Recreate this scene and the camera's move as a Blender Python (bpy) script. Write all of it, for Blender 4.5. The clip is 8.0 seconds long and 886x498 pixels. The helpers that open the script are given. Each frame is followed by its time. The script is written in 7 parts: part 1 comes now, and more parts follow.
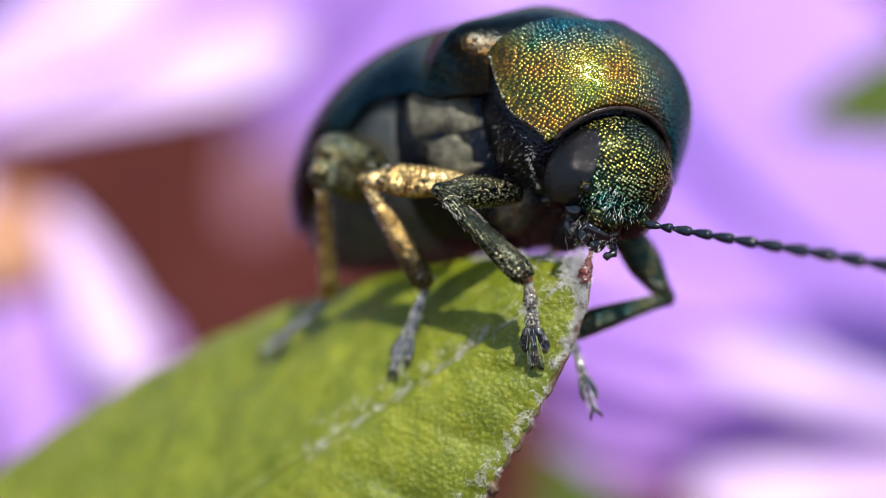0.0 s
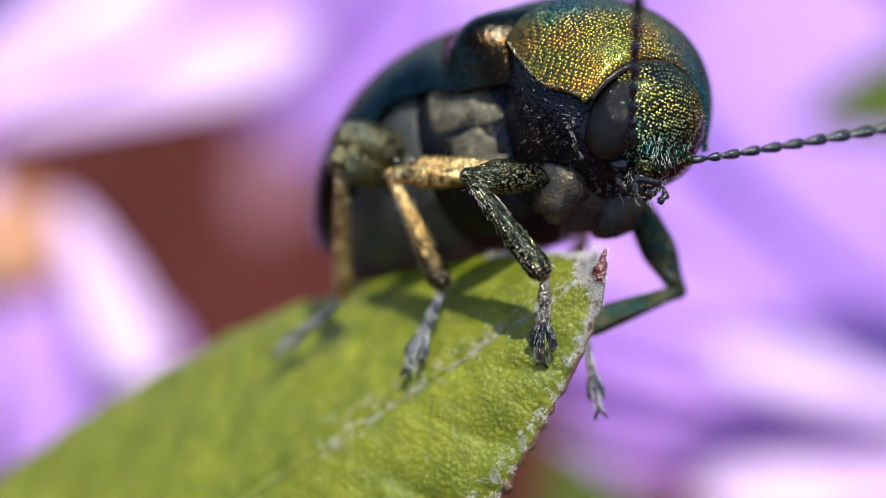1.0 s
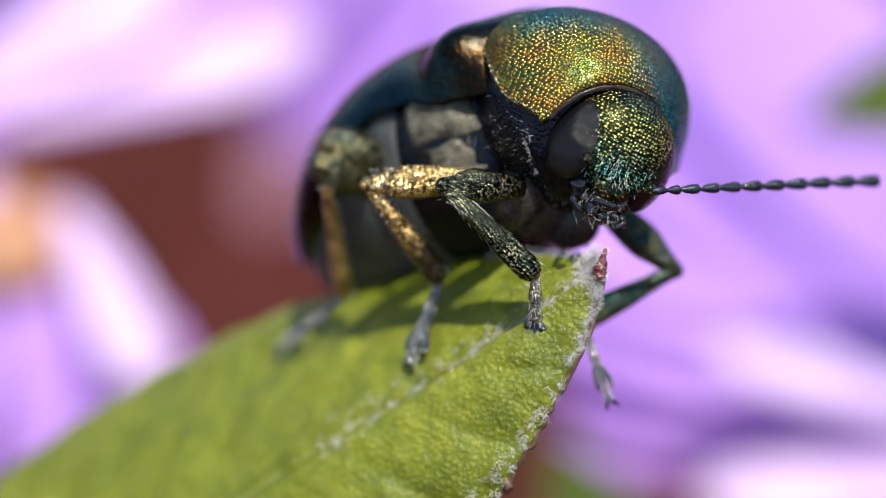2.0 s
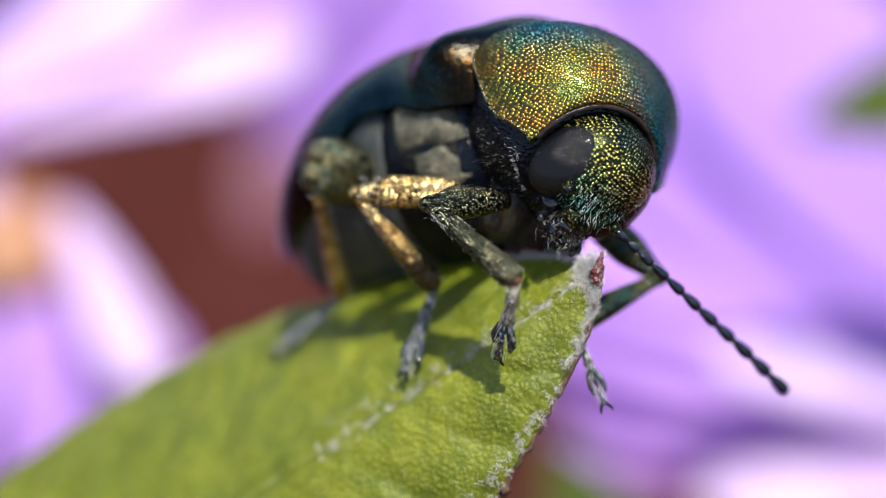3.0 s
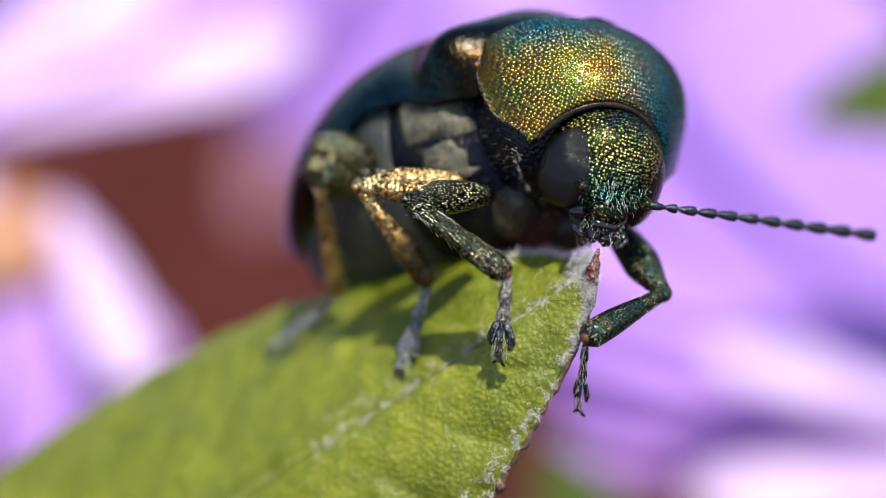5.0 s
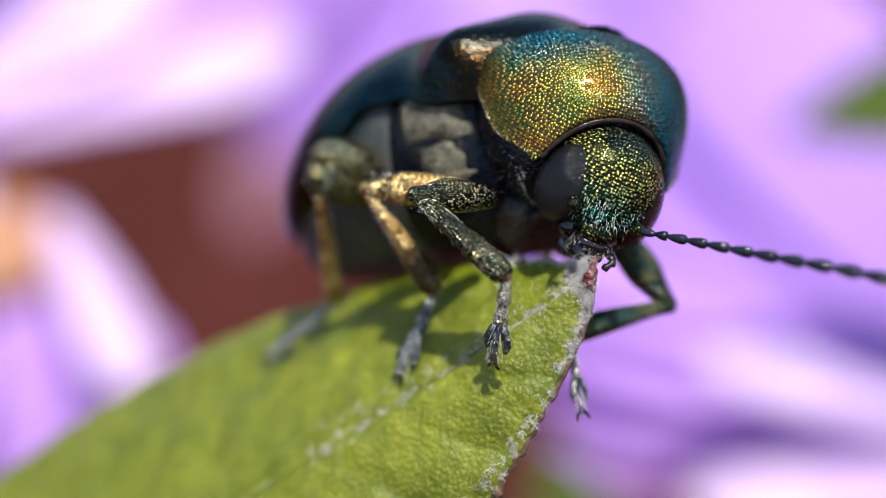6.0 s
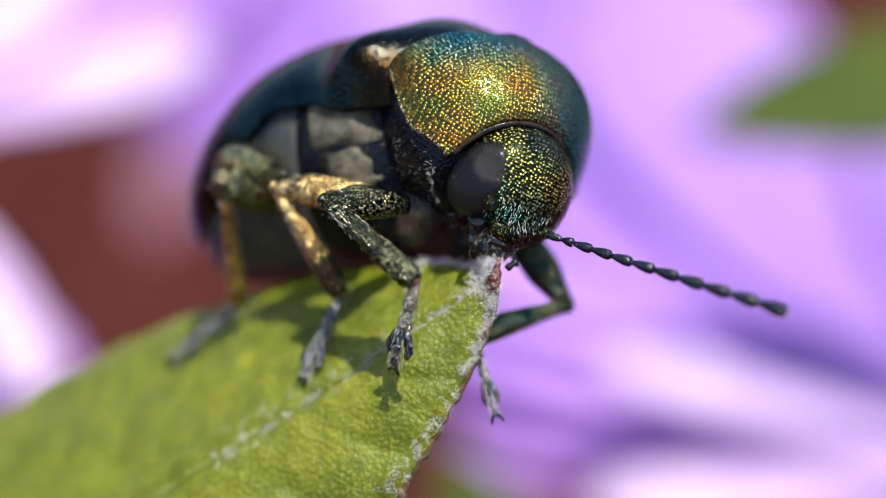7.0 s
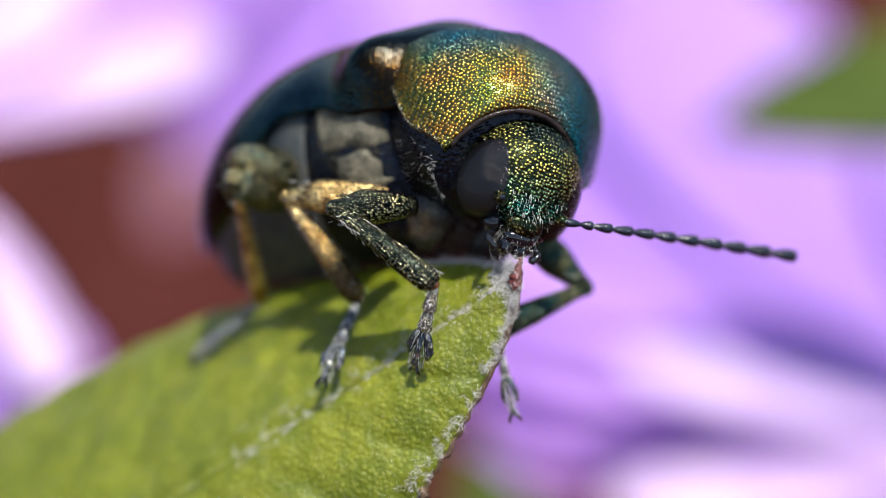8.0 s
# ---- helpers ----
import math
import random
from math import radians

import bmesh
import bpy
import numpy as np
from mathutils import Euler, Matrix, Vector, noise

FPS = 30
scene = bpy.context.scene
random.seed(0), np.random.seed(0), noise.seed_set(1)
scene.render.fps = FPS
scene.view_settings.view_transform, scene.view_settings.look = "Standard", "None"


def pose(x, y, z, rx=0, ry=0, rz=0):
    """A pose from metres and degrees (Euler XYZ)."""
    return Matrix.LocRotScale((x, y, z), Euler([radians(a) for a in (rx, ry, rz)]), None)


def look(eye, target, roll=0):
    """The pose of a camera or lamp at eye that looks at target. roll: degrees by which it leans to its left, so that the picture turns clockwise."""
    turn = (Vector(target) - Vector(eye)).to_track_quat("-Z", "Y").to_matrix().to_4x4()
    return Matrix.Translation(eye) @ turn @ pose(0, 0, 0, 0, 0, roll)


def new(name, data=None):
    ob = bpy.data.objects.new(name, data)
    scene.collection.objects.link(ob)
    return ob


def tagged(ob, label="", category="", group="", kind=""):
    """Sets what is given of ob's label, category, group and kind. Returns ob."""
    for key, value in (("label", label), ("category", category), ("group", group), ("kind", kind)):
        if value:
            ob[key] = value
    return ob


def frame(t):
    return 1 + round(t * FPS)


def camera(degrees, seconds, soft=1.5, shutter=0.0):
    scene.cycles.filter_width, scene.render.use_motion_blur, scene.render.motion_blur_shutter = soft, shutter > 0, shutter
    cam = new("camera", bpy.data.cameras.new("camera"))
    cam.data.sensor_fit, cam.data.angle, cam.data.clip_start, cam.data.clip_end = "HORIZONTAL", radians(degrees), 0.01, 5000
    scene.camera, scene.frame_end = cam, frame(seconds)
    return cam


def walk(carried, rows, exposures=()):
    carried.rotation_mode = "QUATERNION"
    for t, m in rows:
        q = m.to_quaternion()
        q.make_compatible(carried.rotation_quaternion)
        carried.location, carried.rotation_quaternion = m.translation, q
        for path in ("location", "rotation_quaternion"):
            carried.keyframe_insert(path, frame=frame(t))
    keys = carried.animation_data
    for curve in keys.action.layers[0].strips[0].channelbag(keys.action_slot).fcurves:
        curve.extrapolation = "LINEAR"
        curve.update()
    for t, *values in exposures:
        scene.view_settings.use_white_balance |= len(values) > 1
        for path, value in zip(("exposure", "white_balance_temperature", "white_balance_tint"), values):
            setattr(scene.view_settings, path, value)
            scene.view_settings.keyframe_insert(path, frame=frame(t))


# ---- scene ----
MM = 0.001


def mm(x, y, z, rx=0, ry=0, rz=0):
    """A pose from millimetres and degrees."""
    return pose(x * MM, y * MM, z * MM, rx, ry, rz)


# The subject's frame: x across, y away from the lens, z up the picture; it leans back 30 degrees, 100 mm over the soil.
VIEW = pose(0, 0, 0.1, -30, 0, 0)

# ---- camera ----
cam = camera(24.0, 8.0, soft=0.6, shutter=0.0)
cam.data.dof.use_dof = True
cam.data.dof.focus_distance = 36.85 * MM
cam.data.dof.aperture_fstop = 30.0
walk(cam, [
    (0, VIEW @ mm(0.000, -37.0, 0.000, 90.047, 0, -0.217)),
    (0.25, VIEW @ mm(-0.109, -37.0, 0.000, 90.016, 0, -0.227)),
    (0.5, VIEW @ mm(-0.175, -37.0, 0.000, 90.000, 0, -0.201)),
    (1, VIEW @ mm(-0.196, -37.0, 0.000, 89.984, 0, -0.125)),
    (1.5, VIEW @ mm(-0.175, -37.0, 0.000, 89.953, 0, -0.046)),
    (1.7, VIEW @ mm(-0.153, -37.0, 0.000, 89.953, 0, -0.028)),
    (2.3, VIEW @ mm(-0.087, -37.0, 0.000, 90.000, 0, 0.008)),
    (2.8, VIEW @ mm(-0.044, -37.0, 0.000, 90.062, 0, 0.012)),
    (3, VIEW @ mm(-0.044, -37.0, 0.000, 90.062, 0, 0.027)),
    (3.5, VIEW @ mm(0.000, -37.0, 0.000, 90.000, 0, 0.000)),
    (4, VIEW @ mm(-0.131, -37.0, 0.000, 89.977, 0, -0.197)),
    (4.5, VIEW @ mm(-0.175, -37.0, 0.000, 89.984, 0, -0.294)),
    (4.7, VIEW @ mm(-0.175, -37.0, 0.000, 89.969, 0, -0.294)),
    (5.3, VIEW @ mm(-0.196, -37.0, 0.000, 89.969, 0, -0.296)),
    (5.8, VIEW @ mm(-0.218, -37.0, 0.000, 90.016, 0, -0.329)),
    (6, VIEW @ mm(-0.218, -37.0, 0.000, 90.171, 0, -0.422)),
    (6.1, VIEW @ mm(-0.196, -37.0, 0.000, 90.342, 0, -0.855)),
    (6.2, VIEW @ mm(-0.196, -37.0, 0.000, 90.373, 0, -0.436)),
    (6.3, VIEW @ mm(-0.175, -37.0, 0.000, 90.388, 0, -0.356)),
    (6.4, VIEW @ mm(-0.153, -37.0, 0.000, 90.388, 0, -0.805)),
    (6.5, VIEW @ mm(-0.131, -37.0, 0.000, 90.396, 0, -1.207)),
    (6.6, VIEW @ mm(-0.131, -37.0, 0.000, 90.466, 0, -1.952)),
    (6.7, VIEW @ mm(-0.131, -37.0, 0.000, 90.388, 0, -3.006)),
    (6.8, VIEW @ mm(-0.131, -37.0, 0.000, 90.249, 0, -3.177)),
    (6.9, VIEW @ mm(-0.153, -37.0, 0.000, 90.295, 0, -2.714)),
    (7, VIEW @ mm(-0.175, -37.0, 0.000, 90.233, 0, -2.994)),
    (7.1, VIEW @ mm(-0.262, -37.0, 0.000, 90.249, 0, -2.800)),
    (7.2, VIEW @ mm(-0.327, -37.0, 0.000, 90.264, 0, -3.131)),
    (7.3, VIEW @ mm(-0.393, -37.0, 0.000, 90.264, 0, -3.075)),
    (7.4, VIEW @ mm(-0.458, -37.0, 0.000, 90.295, 0, -2.956)),
    (7.5, VIEW @ mm(-0.524, -37.0, 0.000, 90.295, 0, -3.055)),
    (7.6, VIEW @ mm(-0.502, -37.0, 0.000, 90.264, 0, -2.913)),
    (7.7, VIEW @ mm(-0.480, -37.0, 0.000, 90.233, 0, -2.819)),
    (7.8, VIEW @ mm(-0.436, -37.0, 0.000, 90.186, 0, -2.644)),
    (7.9, VIEW @ mm(-0.393, -37.0, 0.000, 90.202, 0, -2.687)),
    (8, VIEW @ mm(-0.371, -37.0, 0.000, 90.202, 0, -2.701)),
])

# ---- world and sun ----
SUN_WAY = (VIEW.to_3x3() @ Vector((0.20, -0.90, 0.95))).normalized()
world = bpy.data.worlds.new("sky")
scene.world = world
world.use_nodes = True
wn = world.node_tree
sky = wn.nodes.new("ShaderNodeTexSky")
sky.sky_type = "NISHITA"
sky.sun_disc = False
sky.sun_elevation = math.asin(SUN_WAY.z)
sky.sun_rotation = math.atan2(SUN_WAY.x, SUN_WAY.y)
wn.links.new(sky.outputs[0], wn.nodes["Background"].inputs[0])
wn.nodes["Background"].inputs[1].default_value = 0.15
sun_data = bpy.data.lights.new("sun", "SUN")
sun_data.energy = 5.0
sun_data.angle = radians(0.53)
sun_data.color = (1.0, 0.95, 0.86)
sun = new("sun", sun_data)
sun.matrix_world = look(SUN_WAY, (0, 0, 0))
scene.view_settings.exposure = 0.4


# ---- materials ----
class Nodes:
    """A small wrapper round a node material."""

    def __init__(self, name):
        self.mat = bpy.data.materials.new(name)
        self.mat.use_nodes = True
        self.tree = self.mat.node_tree
        self.shader = self.tree.nodes["Principled BSDF"]
        self.coord = self.tree.nodes.new("ShaderNodeTexCoord").outputs["Object"]

    def add(self, kind, ins=(), **props):
        node = self.tree.nodes.new(kind)
        for key, value in props.items():
            setattr(node, key, value)
        for key, value in dict(ins).items():
            self.put(node, key, value)
        return node

    def put(self, node, key, value):
        if hasattr(value, "is_linked") or hasattr(value, "links"):
            self.tree.links.new(value, node.inputs[key])
        else:
            node.inputs[key].default_value = value

    def set(self, **values):
        for key, value in values.items():
            self.put(self.shader, key.replace("_", " "), value)

    def noise(self, size, detail=3.0, rough=0.55, vector=None):
        return self.add("ShaderNodeTexNoise", {"Vector": vector or self.coord, "Scale": 1 / (size * MM), "Detail": detail, "Roughness": rough}).outputs[0]

    def cells(self, size, feature="F1", vector=None, rand=0.5):
        return self.add("ShaderNodeTexVoronoi", {"Vector": vector or self.coord, "Scale": 1 / (size * MM), "Randomness": rand}, feature=feature).outputs[0]

    def ramp(self, fac, *stops):
        node = self.add("ShaderNodeValToRGB", {"Fac": fac})
        el = node.color_ramp.elements
        while len(el) < len(stops):
            el.new(0.5)
        for e, (p, c) in zip(el, stops):
            e.position, e.color = p, (*c, 1) if len(c) == 3 else c
        return node.outputs[0]

    def grey(self, fac, a, b, lo=0.0, hi=1.0):
        return self.add("ShaderNodeMapRange", {"Value": fac, "From Min": a, "From Max": b, "To Min": lo, "To Max": hi}).outputs[0]

    def mix(self, fac, a, b, blend="MIX"):
        node = self.tree.nodes.new("ShaderNodeMix")
        node.data_type, node.blend_type = "RGBA", blend
        for i, v in ((0, fac), (6, a), (7, b)):
            if hasattr(v, "links"):
                self.tree.links.new(v, node.inputs[i])
            else:
                node.inputs[i].default_value = (*v, 1) if i and len(v) == 3 else v
        return node.outputs[2]

    def math(self, op, a, b=0.0):
        return self.add("ShaderNodeMath", {0: a, 1: b}, operation=op).outputs[0]

    def axis(self, i):
        return self.add("ShaderNodeSeparateXYZ", {0: self.coord}).outputs[i]

    def bump(self, height, depth, strength=1.0, under=None):
        ins = {"Height": height, "Distance": depth * MM, "Strength": strength}
        if under:
            ins["Normal"] = under
        return self.add("ShaderNodeBump", ins).outputs[0]


def cuticle(name, low, mid, high, pit=0.09, depth=0.03, rough=0.3, metal=1.0, patch=0.8, dark=0.9, rand=0.75):
    """Metallic beetle cuticle: drifting hues, dense punctures, fine grain."""
    n = Nodes(name)
    hue = n.ramp(n.noise(patch, 3), (0.30, low), (0.5, mid), (0.72, high))
    pits = n.cells(pit, rand=rand)
    dots = n.grey(pits, 0.05, 0.55)
    # puncture glints put into the colour: bright centres, dark gaps between
    hue = n.mix(n.grey(pits, 0.22, 0.5, 0.0, dark), hue, tuple(v * 0.25 for v in low))
    n.set(Base_Color=hue, Metallic=metal, Roughness=n.grey(n.noise(0.05), 0.3, 0.7, rough * 0.75, rough * 1.3),
          Normal=n.bump(dots, -depth, 1.0, n.bump(n.noise(0.03), 0.004)))
    return n.mat


def pronotum_cuticle():
    """Gold-green disc with rows of round punctures; glints, and blue-green sheen on the far flank and the hind rim, are
    painted into the colour.
    """
    n = Nodes("pronotum_cuticle")
    gold = n.ramp(n.noise(0.7, 3), (0.3, (0.11, 0.17, 0.018)), (0.46, (0.36, 0.25, 0.028)), (0.66, (0.52, 0.21, 0.022)))
    drift = n.math("ADD", n.axis(0), n.grey(n.noise(0.6), 0.2, 0.8, -0.4 * MM, 0.4 * MM))
    # blue-green sheen of the far flank, put into the colour
    gold = n.mix(n.grey(drift, -1.0 * MM, 0.35 * MM), (0.016, 0.27, 0.37), gold)
    back = n.math("ADD", n.axis(1), n.grey(n.noise(0.5), 0.2, 0.8, -0.2 * MM, 0.2 * MM))
    # darker sky sheen along the hind rim, put into the colour
    rim = n.math("MULTIPLY", n.grey(back, -0.12 * MM, 0.55 * MM, 1.0, 0.0), n.grey(n.axis(2), 0.6 * MM, 1.3 * MM))
    gold = n.mix(rim, gold, (0.010, 0.12, 0.18))
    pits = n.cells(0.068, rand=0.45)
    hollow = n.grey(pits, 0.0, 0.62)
    # a glint per puncture is painted here: gold centre, dark surround
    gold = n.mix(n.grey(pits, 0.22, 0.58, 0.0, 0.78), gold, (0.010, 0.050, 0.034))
    n.set(Base_Color=gold, Metallic=1.0, Roughness=n.grey(n.noise(0.05), 0.3, 0.7, 0.20, 0.34),
          Normal=n.bump(n.math("MULTIPLY", hollow, hollow), -0.017, 1.0, n.bump(n.noise(0.03), 0.003)))
    return n.mat


def head_cuticle():
    """Gold sheen on the crown, blue-green towards the mouth, a glint in every puncture, all painted into the colour."""
    n = Nodes("head_cuticle")
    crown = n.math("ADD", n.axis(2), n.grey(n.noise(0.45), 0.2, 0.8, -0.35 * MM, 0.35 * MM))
    # view-dependent gold gleam put into the colour by height, blue-green below
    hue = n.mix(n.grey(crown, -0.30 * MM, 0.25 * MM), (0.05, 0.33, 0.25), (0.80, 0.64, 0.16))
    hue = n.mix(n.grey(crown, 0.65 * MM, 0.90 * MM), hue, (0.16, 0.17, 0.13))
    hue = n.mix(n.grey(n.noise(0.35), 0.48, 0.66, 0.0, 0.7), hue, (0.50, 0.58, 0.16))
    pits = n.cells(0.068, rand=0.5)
    # painted glints: bright dot in each puncture, near-black between
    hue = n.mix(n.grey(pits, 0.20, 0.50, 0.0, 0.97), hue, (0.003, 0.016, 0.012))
    hollow = n.grey(pits, 0.0, 0.62)
    n.set(Base_Color=hue, Metallic=1.0, Roughness=n.grey(n.noise(0.05), 0.3, 0.7, 0.16, 0.30),
          Normal=n.bump(n.math("MULTIPLY", hollow, hollow), -0.028, 1.0, n.bump(n.noise(0.03), 0.003)))
    return n.mat


def limb_cuticle(name, low, high, scale, fill=0.30, rough=0.24, gap=(0.01, 0.01, 0.01), wave=0.04, end=0.0):
    """Dark limb skin under small pale metallic scales that overlap along the limb."""
    n = Nodes(name)
    along = n.add("ShaderNodeMapping", {"Vector": n.coord, "Scale": (1.0, 0.62, 1.0)}).outputs[0]
    cells = n.cells(scale, "F1", along, 0.7)
    tint = n.mix(n.grey(n.noise(0.35, 3), 0.35, 0.65), low, high)
    wear = n.grey(n.noise(0.16, 2), 0.3, 0.7, -0.03, 0.03)
    edge = n.math("ADD", cells, wear)
    tint = n.mix(n.grey(edge, fill - 0.12, fill + 0.12), tint, gap)
    if end:   # the far end of the limb is dark brown
        end_y = n.math("ADD", n.axis(1), n.grey(n.noise(0.2), 0.2, 0.8, -0.15 * MM, 0.15 * MM))
        tint = n.mix(n.grey(end_y, (end - 0.15) * MM, (end + 0.15) * MM, 0.0, 0.9), tint, (0.045, 0.034, 0.020))
    n.set(Base_Color=tint, Metallic=1.0, Roughness=n.grey(n.noise(0.05), 0.3, 0.7, rough * 0.7, rough * 1.3),
          Normal=n.bump(n.grey(cells, 0.05, 0.6), -0.45 * scale, 1.0, n.bump(n.noise(0.25), wave)))
    return n.mat


def elytra_cuticle():
    """Dark blue-green, golden brown on the shoulders."""
    n = Nodes("elytra_cuticle")
    hue = n.ramp(n.noise(0.8, 3), (0.30, (0.008, 0.032, 0.050)), (0.5, (0.015, 0.048, 0.062)), (0.72, (0.048, 0.052, 0.036)))
    front = n.math("ADD", n.axis(1), n.grey(n.noise(0.6, 3), 0.2, 0.8, -0.6 * MM, 0.6 * MM))
    low = n.grey(n.axis(2), 0.7 * MM, 1.5 * MM, 1.0, 0.0)
    hue = n.mix(n.math("MULTIPLY", n.grey(front, -2.0 * MM, -1.2 * MM), low), hue, (0.036, 0.018, 0.004))
    pits = n.cells(0.10, rand=0.75)
    hue = n.mix(n.grey(pits, 0.25, 0.5, 0.0, 0.6), hue, (0.004, 0.010, 0.012))
    n.set(Base_Color=hue, Metallic=1.0, Roughness=n.grey(n.noise(0.05), 0.3, 0.7, 0.15, 0.25),
          Normal=n.bump(n.grey(pits, 0.05, 0.55), -0.006, 1.0, n.bump(n.noise(0.03), 0.004)))
    return n.mat


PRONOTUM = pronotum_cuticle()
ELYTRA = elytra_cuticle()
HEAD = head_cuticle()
LEG = limb_cuticle("leg_cuticle", (0.11, 0.125, 0.075), (0.62, 0.56, 0.33), 0.038, 0.36, 0.22, (0.008, 0.012, 0.009), 0.003)
LEG_GOLD = limb_cuticle("gold_leg_cuticle", (0.30, 0.17, 0.05), (1.0, 0.72, 0.30), 0.05, 0.62, 0.26, (0.06, 0.04, 0.018), 0.012)
SHANK = limb_cuticle("gold_shank_cuticle", (0.30, 0.17, 0.05), (1.0, 0.72, 0.30), 0.05, 0.62, 0.26, (0.06, 0.04, 0.018), 0.012, 1.45)
# cool surroundings reflected in the far fore leg, put into its colour
TEAL = limb_cuticle("teal_leg_cuticle", (0.018, 0.058, 0.058), (0.14, 0.125, 0.045), 0.035, 0.5, 0.3, (0.010, 0.026, 0.026), 0.004)
THIGH = limb_cuticle("green_leg_cuticle", (0.16, 0.19, 0.13), (0.45, 0.36, 0.16), 0.045, 0.5, 0.34, (0.03, 0.045, 0.034), 0.004)
RIM = limb_cuticle("rim_cuticle", (0.5, 0.42, 0.2), (1.0, 0.92, 0.6), 0.03, 0.5, 0.2)
BELLY = cuticle("belly_cuticle", (0.022, 0.025, 0.028), (0.042, 0.040, 0.034), (0.10, 0.08, 0.045), 0.07, 0.012, 0.28, 0.3, 0.4, 0.3)
FLANK = cuticle("flank_cuticle", (0.006, 0.009, 0.018), (0.011, 0.016, 0.030), (0.040, 0.033, 0.018), 0.09, 0.02, 0.22, 0.7, 0.4, 0.5)
ABDOMEN = cuticle("abdomen_cuticle", (0.042, 0.056, 0.064), (0.080, 0.084, 0.078), (0.15, 0.13, 0.085), 0.07, 0.014, 0.42, 0.25, 0.5, 0.4)
PLATE = cuticle("plate_cuticle", (0.08, 0.08, 0.06), (0.23, 0.215, 0.155), (0.40, 0.36, 0.26), 0.05, 0.03, 0.5, 0.6, 0.3, 0.5)
TARSUS = cuticle("tarsus_cuticle", (0.20, 0.24, 0.24), (0.85, 0.80, 0.62), (1.0, 0.95, 0.78), 0.045, 0.035, 0.22, 0.7, 0.14, 0.75)
LOBE = cuticle("lobe_cuticle", (0.03, 0.06, 0.10), (0.14, 0.17, 0.19), (0.75, 0.72, 0.62), 0.05, 0.03, 0.2, 0.8, 0.14, 0.6)
CLYPEUS = cuticle("clypeus_cuticle", (0.015, 0.05, 0.035), (0.12, 0.11, 0.04), (0.36, 0.20, 0.05), 0.06, 0.03, 0.3, 1.0, 0.3)


def plain(name, a, b, size, rough, metal=0.0, relief=0.0, grain=0.05, gloss=0.5):
    n = Nodes(name)
    n.set(Base_Color=n.ramp(n.noise(size, 4), (0.35, a), (0.65, b)), Metallic=metal, Roughness=rough, Specular_IOR_Level=gloss)
    if relief:
        n.set(Normal=n.bump(n.noise(grain, 3), relief))
    return n.mat


MOUTH = plain("mouthpart_chitin", (0.003, 0.004, 0.006), (0.008, 0.009, 0.012), 0.2, 0.12, 0.0, 0.006, 0.08, 0.6)
SHINY = plain("antenna_chitin", (0.003, 0.005, 0.011), (0.012, 0.017, 0.030), 0.12, 0.20, 0.0, 0.020, 0.05, 0.5)
COLLAR = plain("collar_chitin", (0.010, 0.006, 0.006), (0.03, 0.022, 0.02), 0.3, 0.2, 0.0, 0.02, 0.08, 0.2)
JOINT = plain("joint_skin", (0.05, 0.018, 0.006), (0.14, 0.05, 0.015), 0.1, 0.35)
HAIR = plain("pale_hair", (0.56, 0.54, 0.52), (0.86, 0.84, 0.82), 0.2, 0.5)


def eye_material():
    n = Nodes("compound_eye")
    facets = n.cells(0.030, rand=0.25)
    n.set(Base_Color=n.ramp(n.noise(0.4), (0.3, (0.003, 0.003, 0.004)), (0.7, (0.005, 0.004, 0.004))), Roughness=0.10, Specular_IOR_Level=0.42,
          Normal=n.bump(n.grey(facets, 0.0, 0.6), -0.010, 1.0))
    return n.mat


EYE = eye_material()


def leaf_material():
    n = Nodes("leaf_blade")
    base = n.ramp(n.noise(1.6, 5, 0.6), (0.28, (0.068, 0.095, 0.002)), (0.5, (0.13, 0.155, 0.003)), (0.75, (0.21, 0.225, 0.010)))
    cells = n.cells(0.10, "F1", None, 1.0)
    base = n.mix(n.grey(cells, 0.15, 0.6, 0.55, 0.0), base, (0.25, 0.265, 0.025))
    base = n.mix(n.grey(n.noise(0.5, 4, 0.6), 0.46, 0.64, 0.0, 0.6), base, (0.07, 0.10, 0.002))
    fine = n.noise(0.16, 5, 0.65)
    n.set(Base_Color=base, Roughness=n.grey(fine, 0.3, 0.7, 0.28, 0.55), Specular_IOR_Level=0.4,
          Normal=n.bump(n.grey(cells, 0.0, 0.7), -0.016, 1.0, n.bump(fine, 0.05, 1.0)))
    n.set(**{"Subsurface_Weight": 0.25, "Subsurface_Scale": 0.3 * MM})
    n.shader.inputs["Subsurface Radius"].default_value = (0.6, 1.0, 0.2)
    return n.mat


LEAF = leaf_material()
RIB = plain("leaf_rib", (0.15, 0.18, 0.02), (0.27, 0.30, 0.09), 0.3, 0.6, 0.0, 0.02, 0.1)
MARGIN = plain("leaf_margin", (0.05, 0.022, 0.016), (0.13, 0.085, 0.04), 0.12, 0.6, 0.0, 0.03, 0.1)
TIP = plain("leaf_tip", (0.08, 0.010, 0.008), (0.17, 0.035, 0.028), 0.2, 0.45, 0.0, 0.03, 0.1)
STEM = plain("plant_stem", (0.10, 0.14, 0.03), (0.18, 0.2, 0.06), 3, 0.6, 0.0, 0.1, 0.5)
FARLEAF = plain("far_leaf", (0.035, 0.06, 0.003), (0.06, 0.085, 0.006), 4, 0.95, 0.0, 0.1, 1)
DISC = plain("flower_disc", (0.30, 0.12, 0.06), (0.42, 0.22, 0.11), 0.8, 0.6, 0.0, 0.2, 0.5)
SOIL = plain("soil", (0.042, 0.0100, 0.0080), (0.076, 0.020, 0.0165), 14, 1.0, 0.0, 2.0, 4, 0.05)


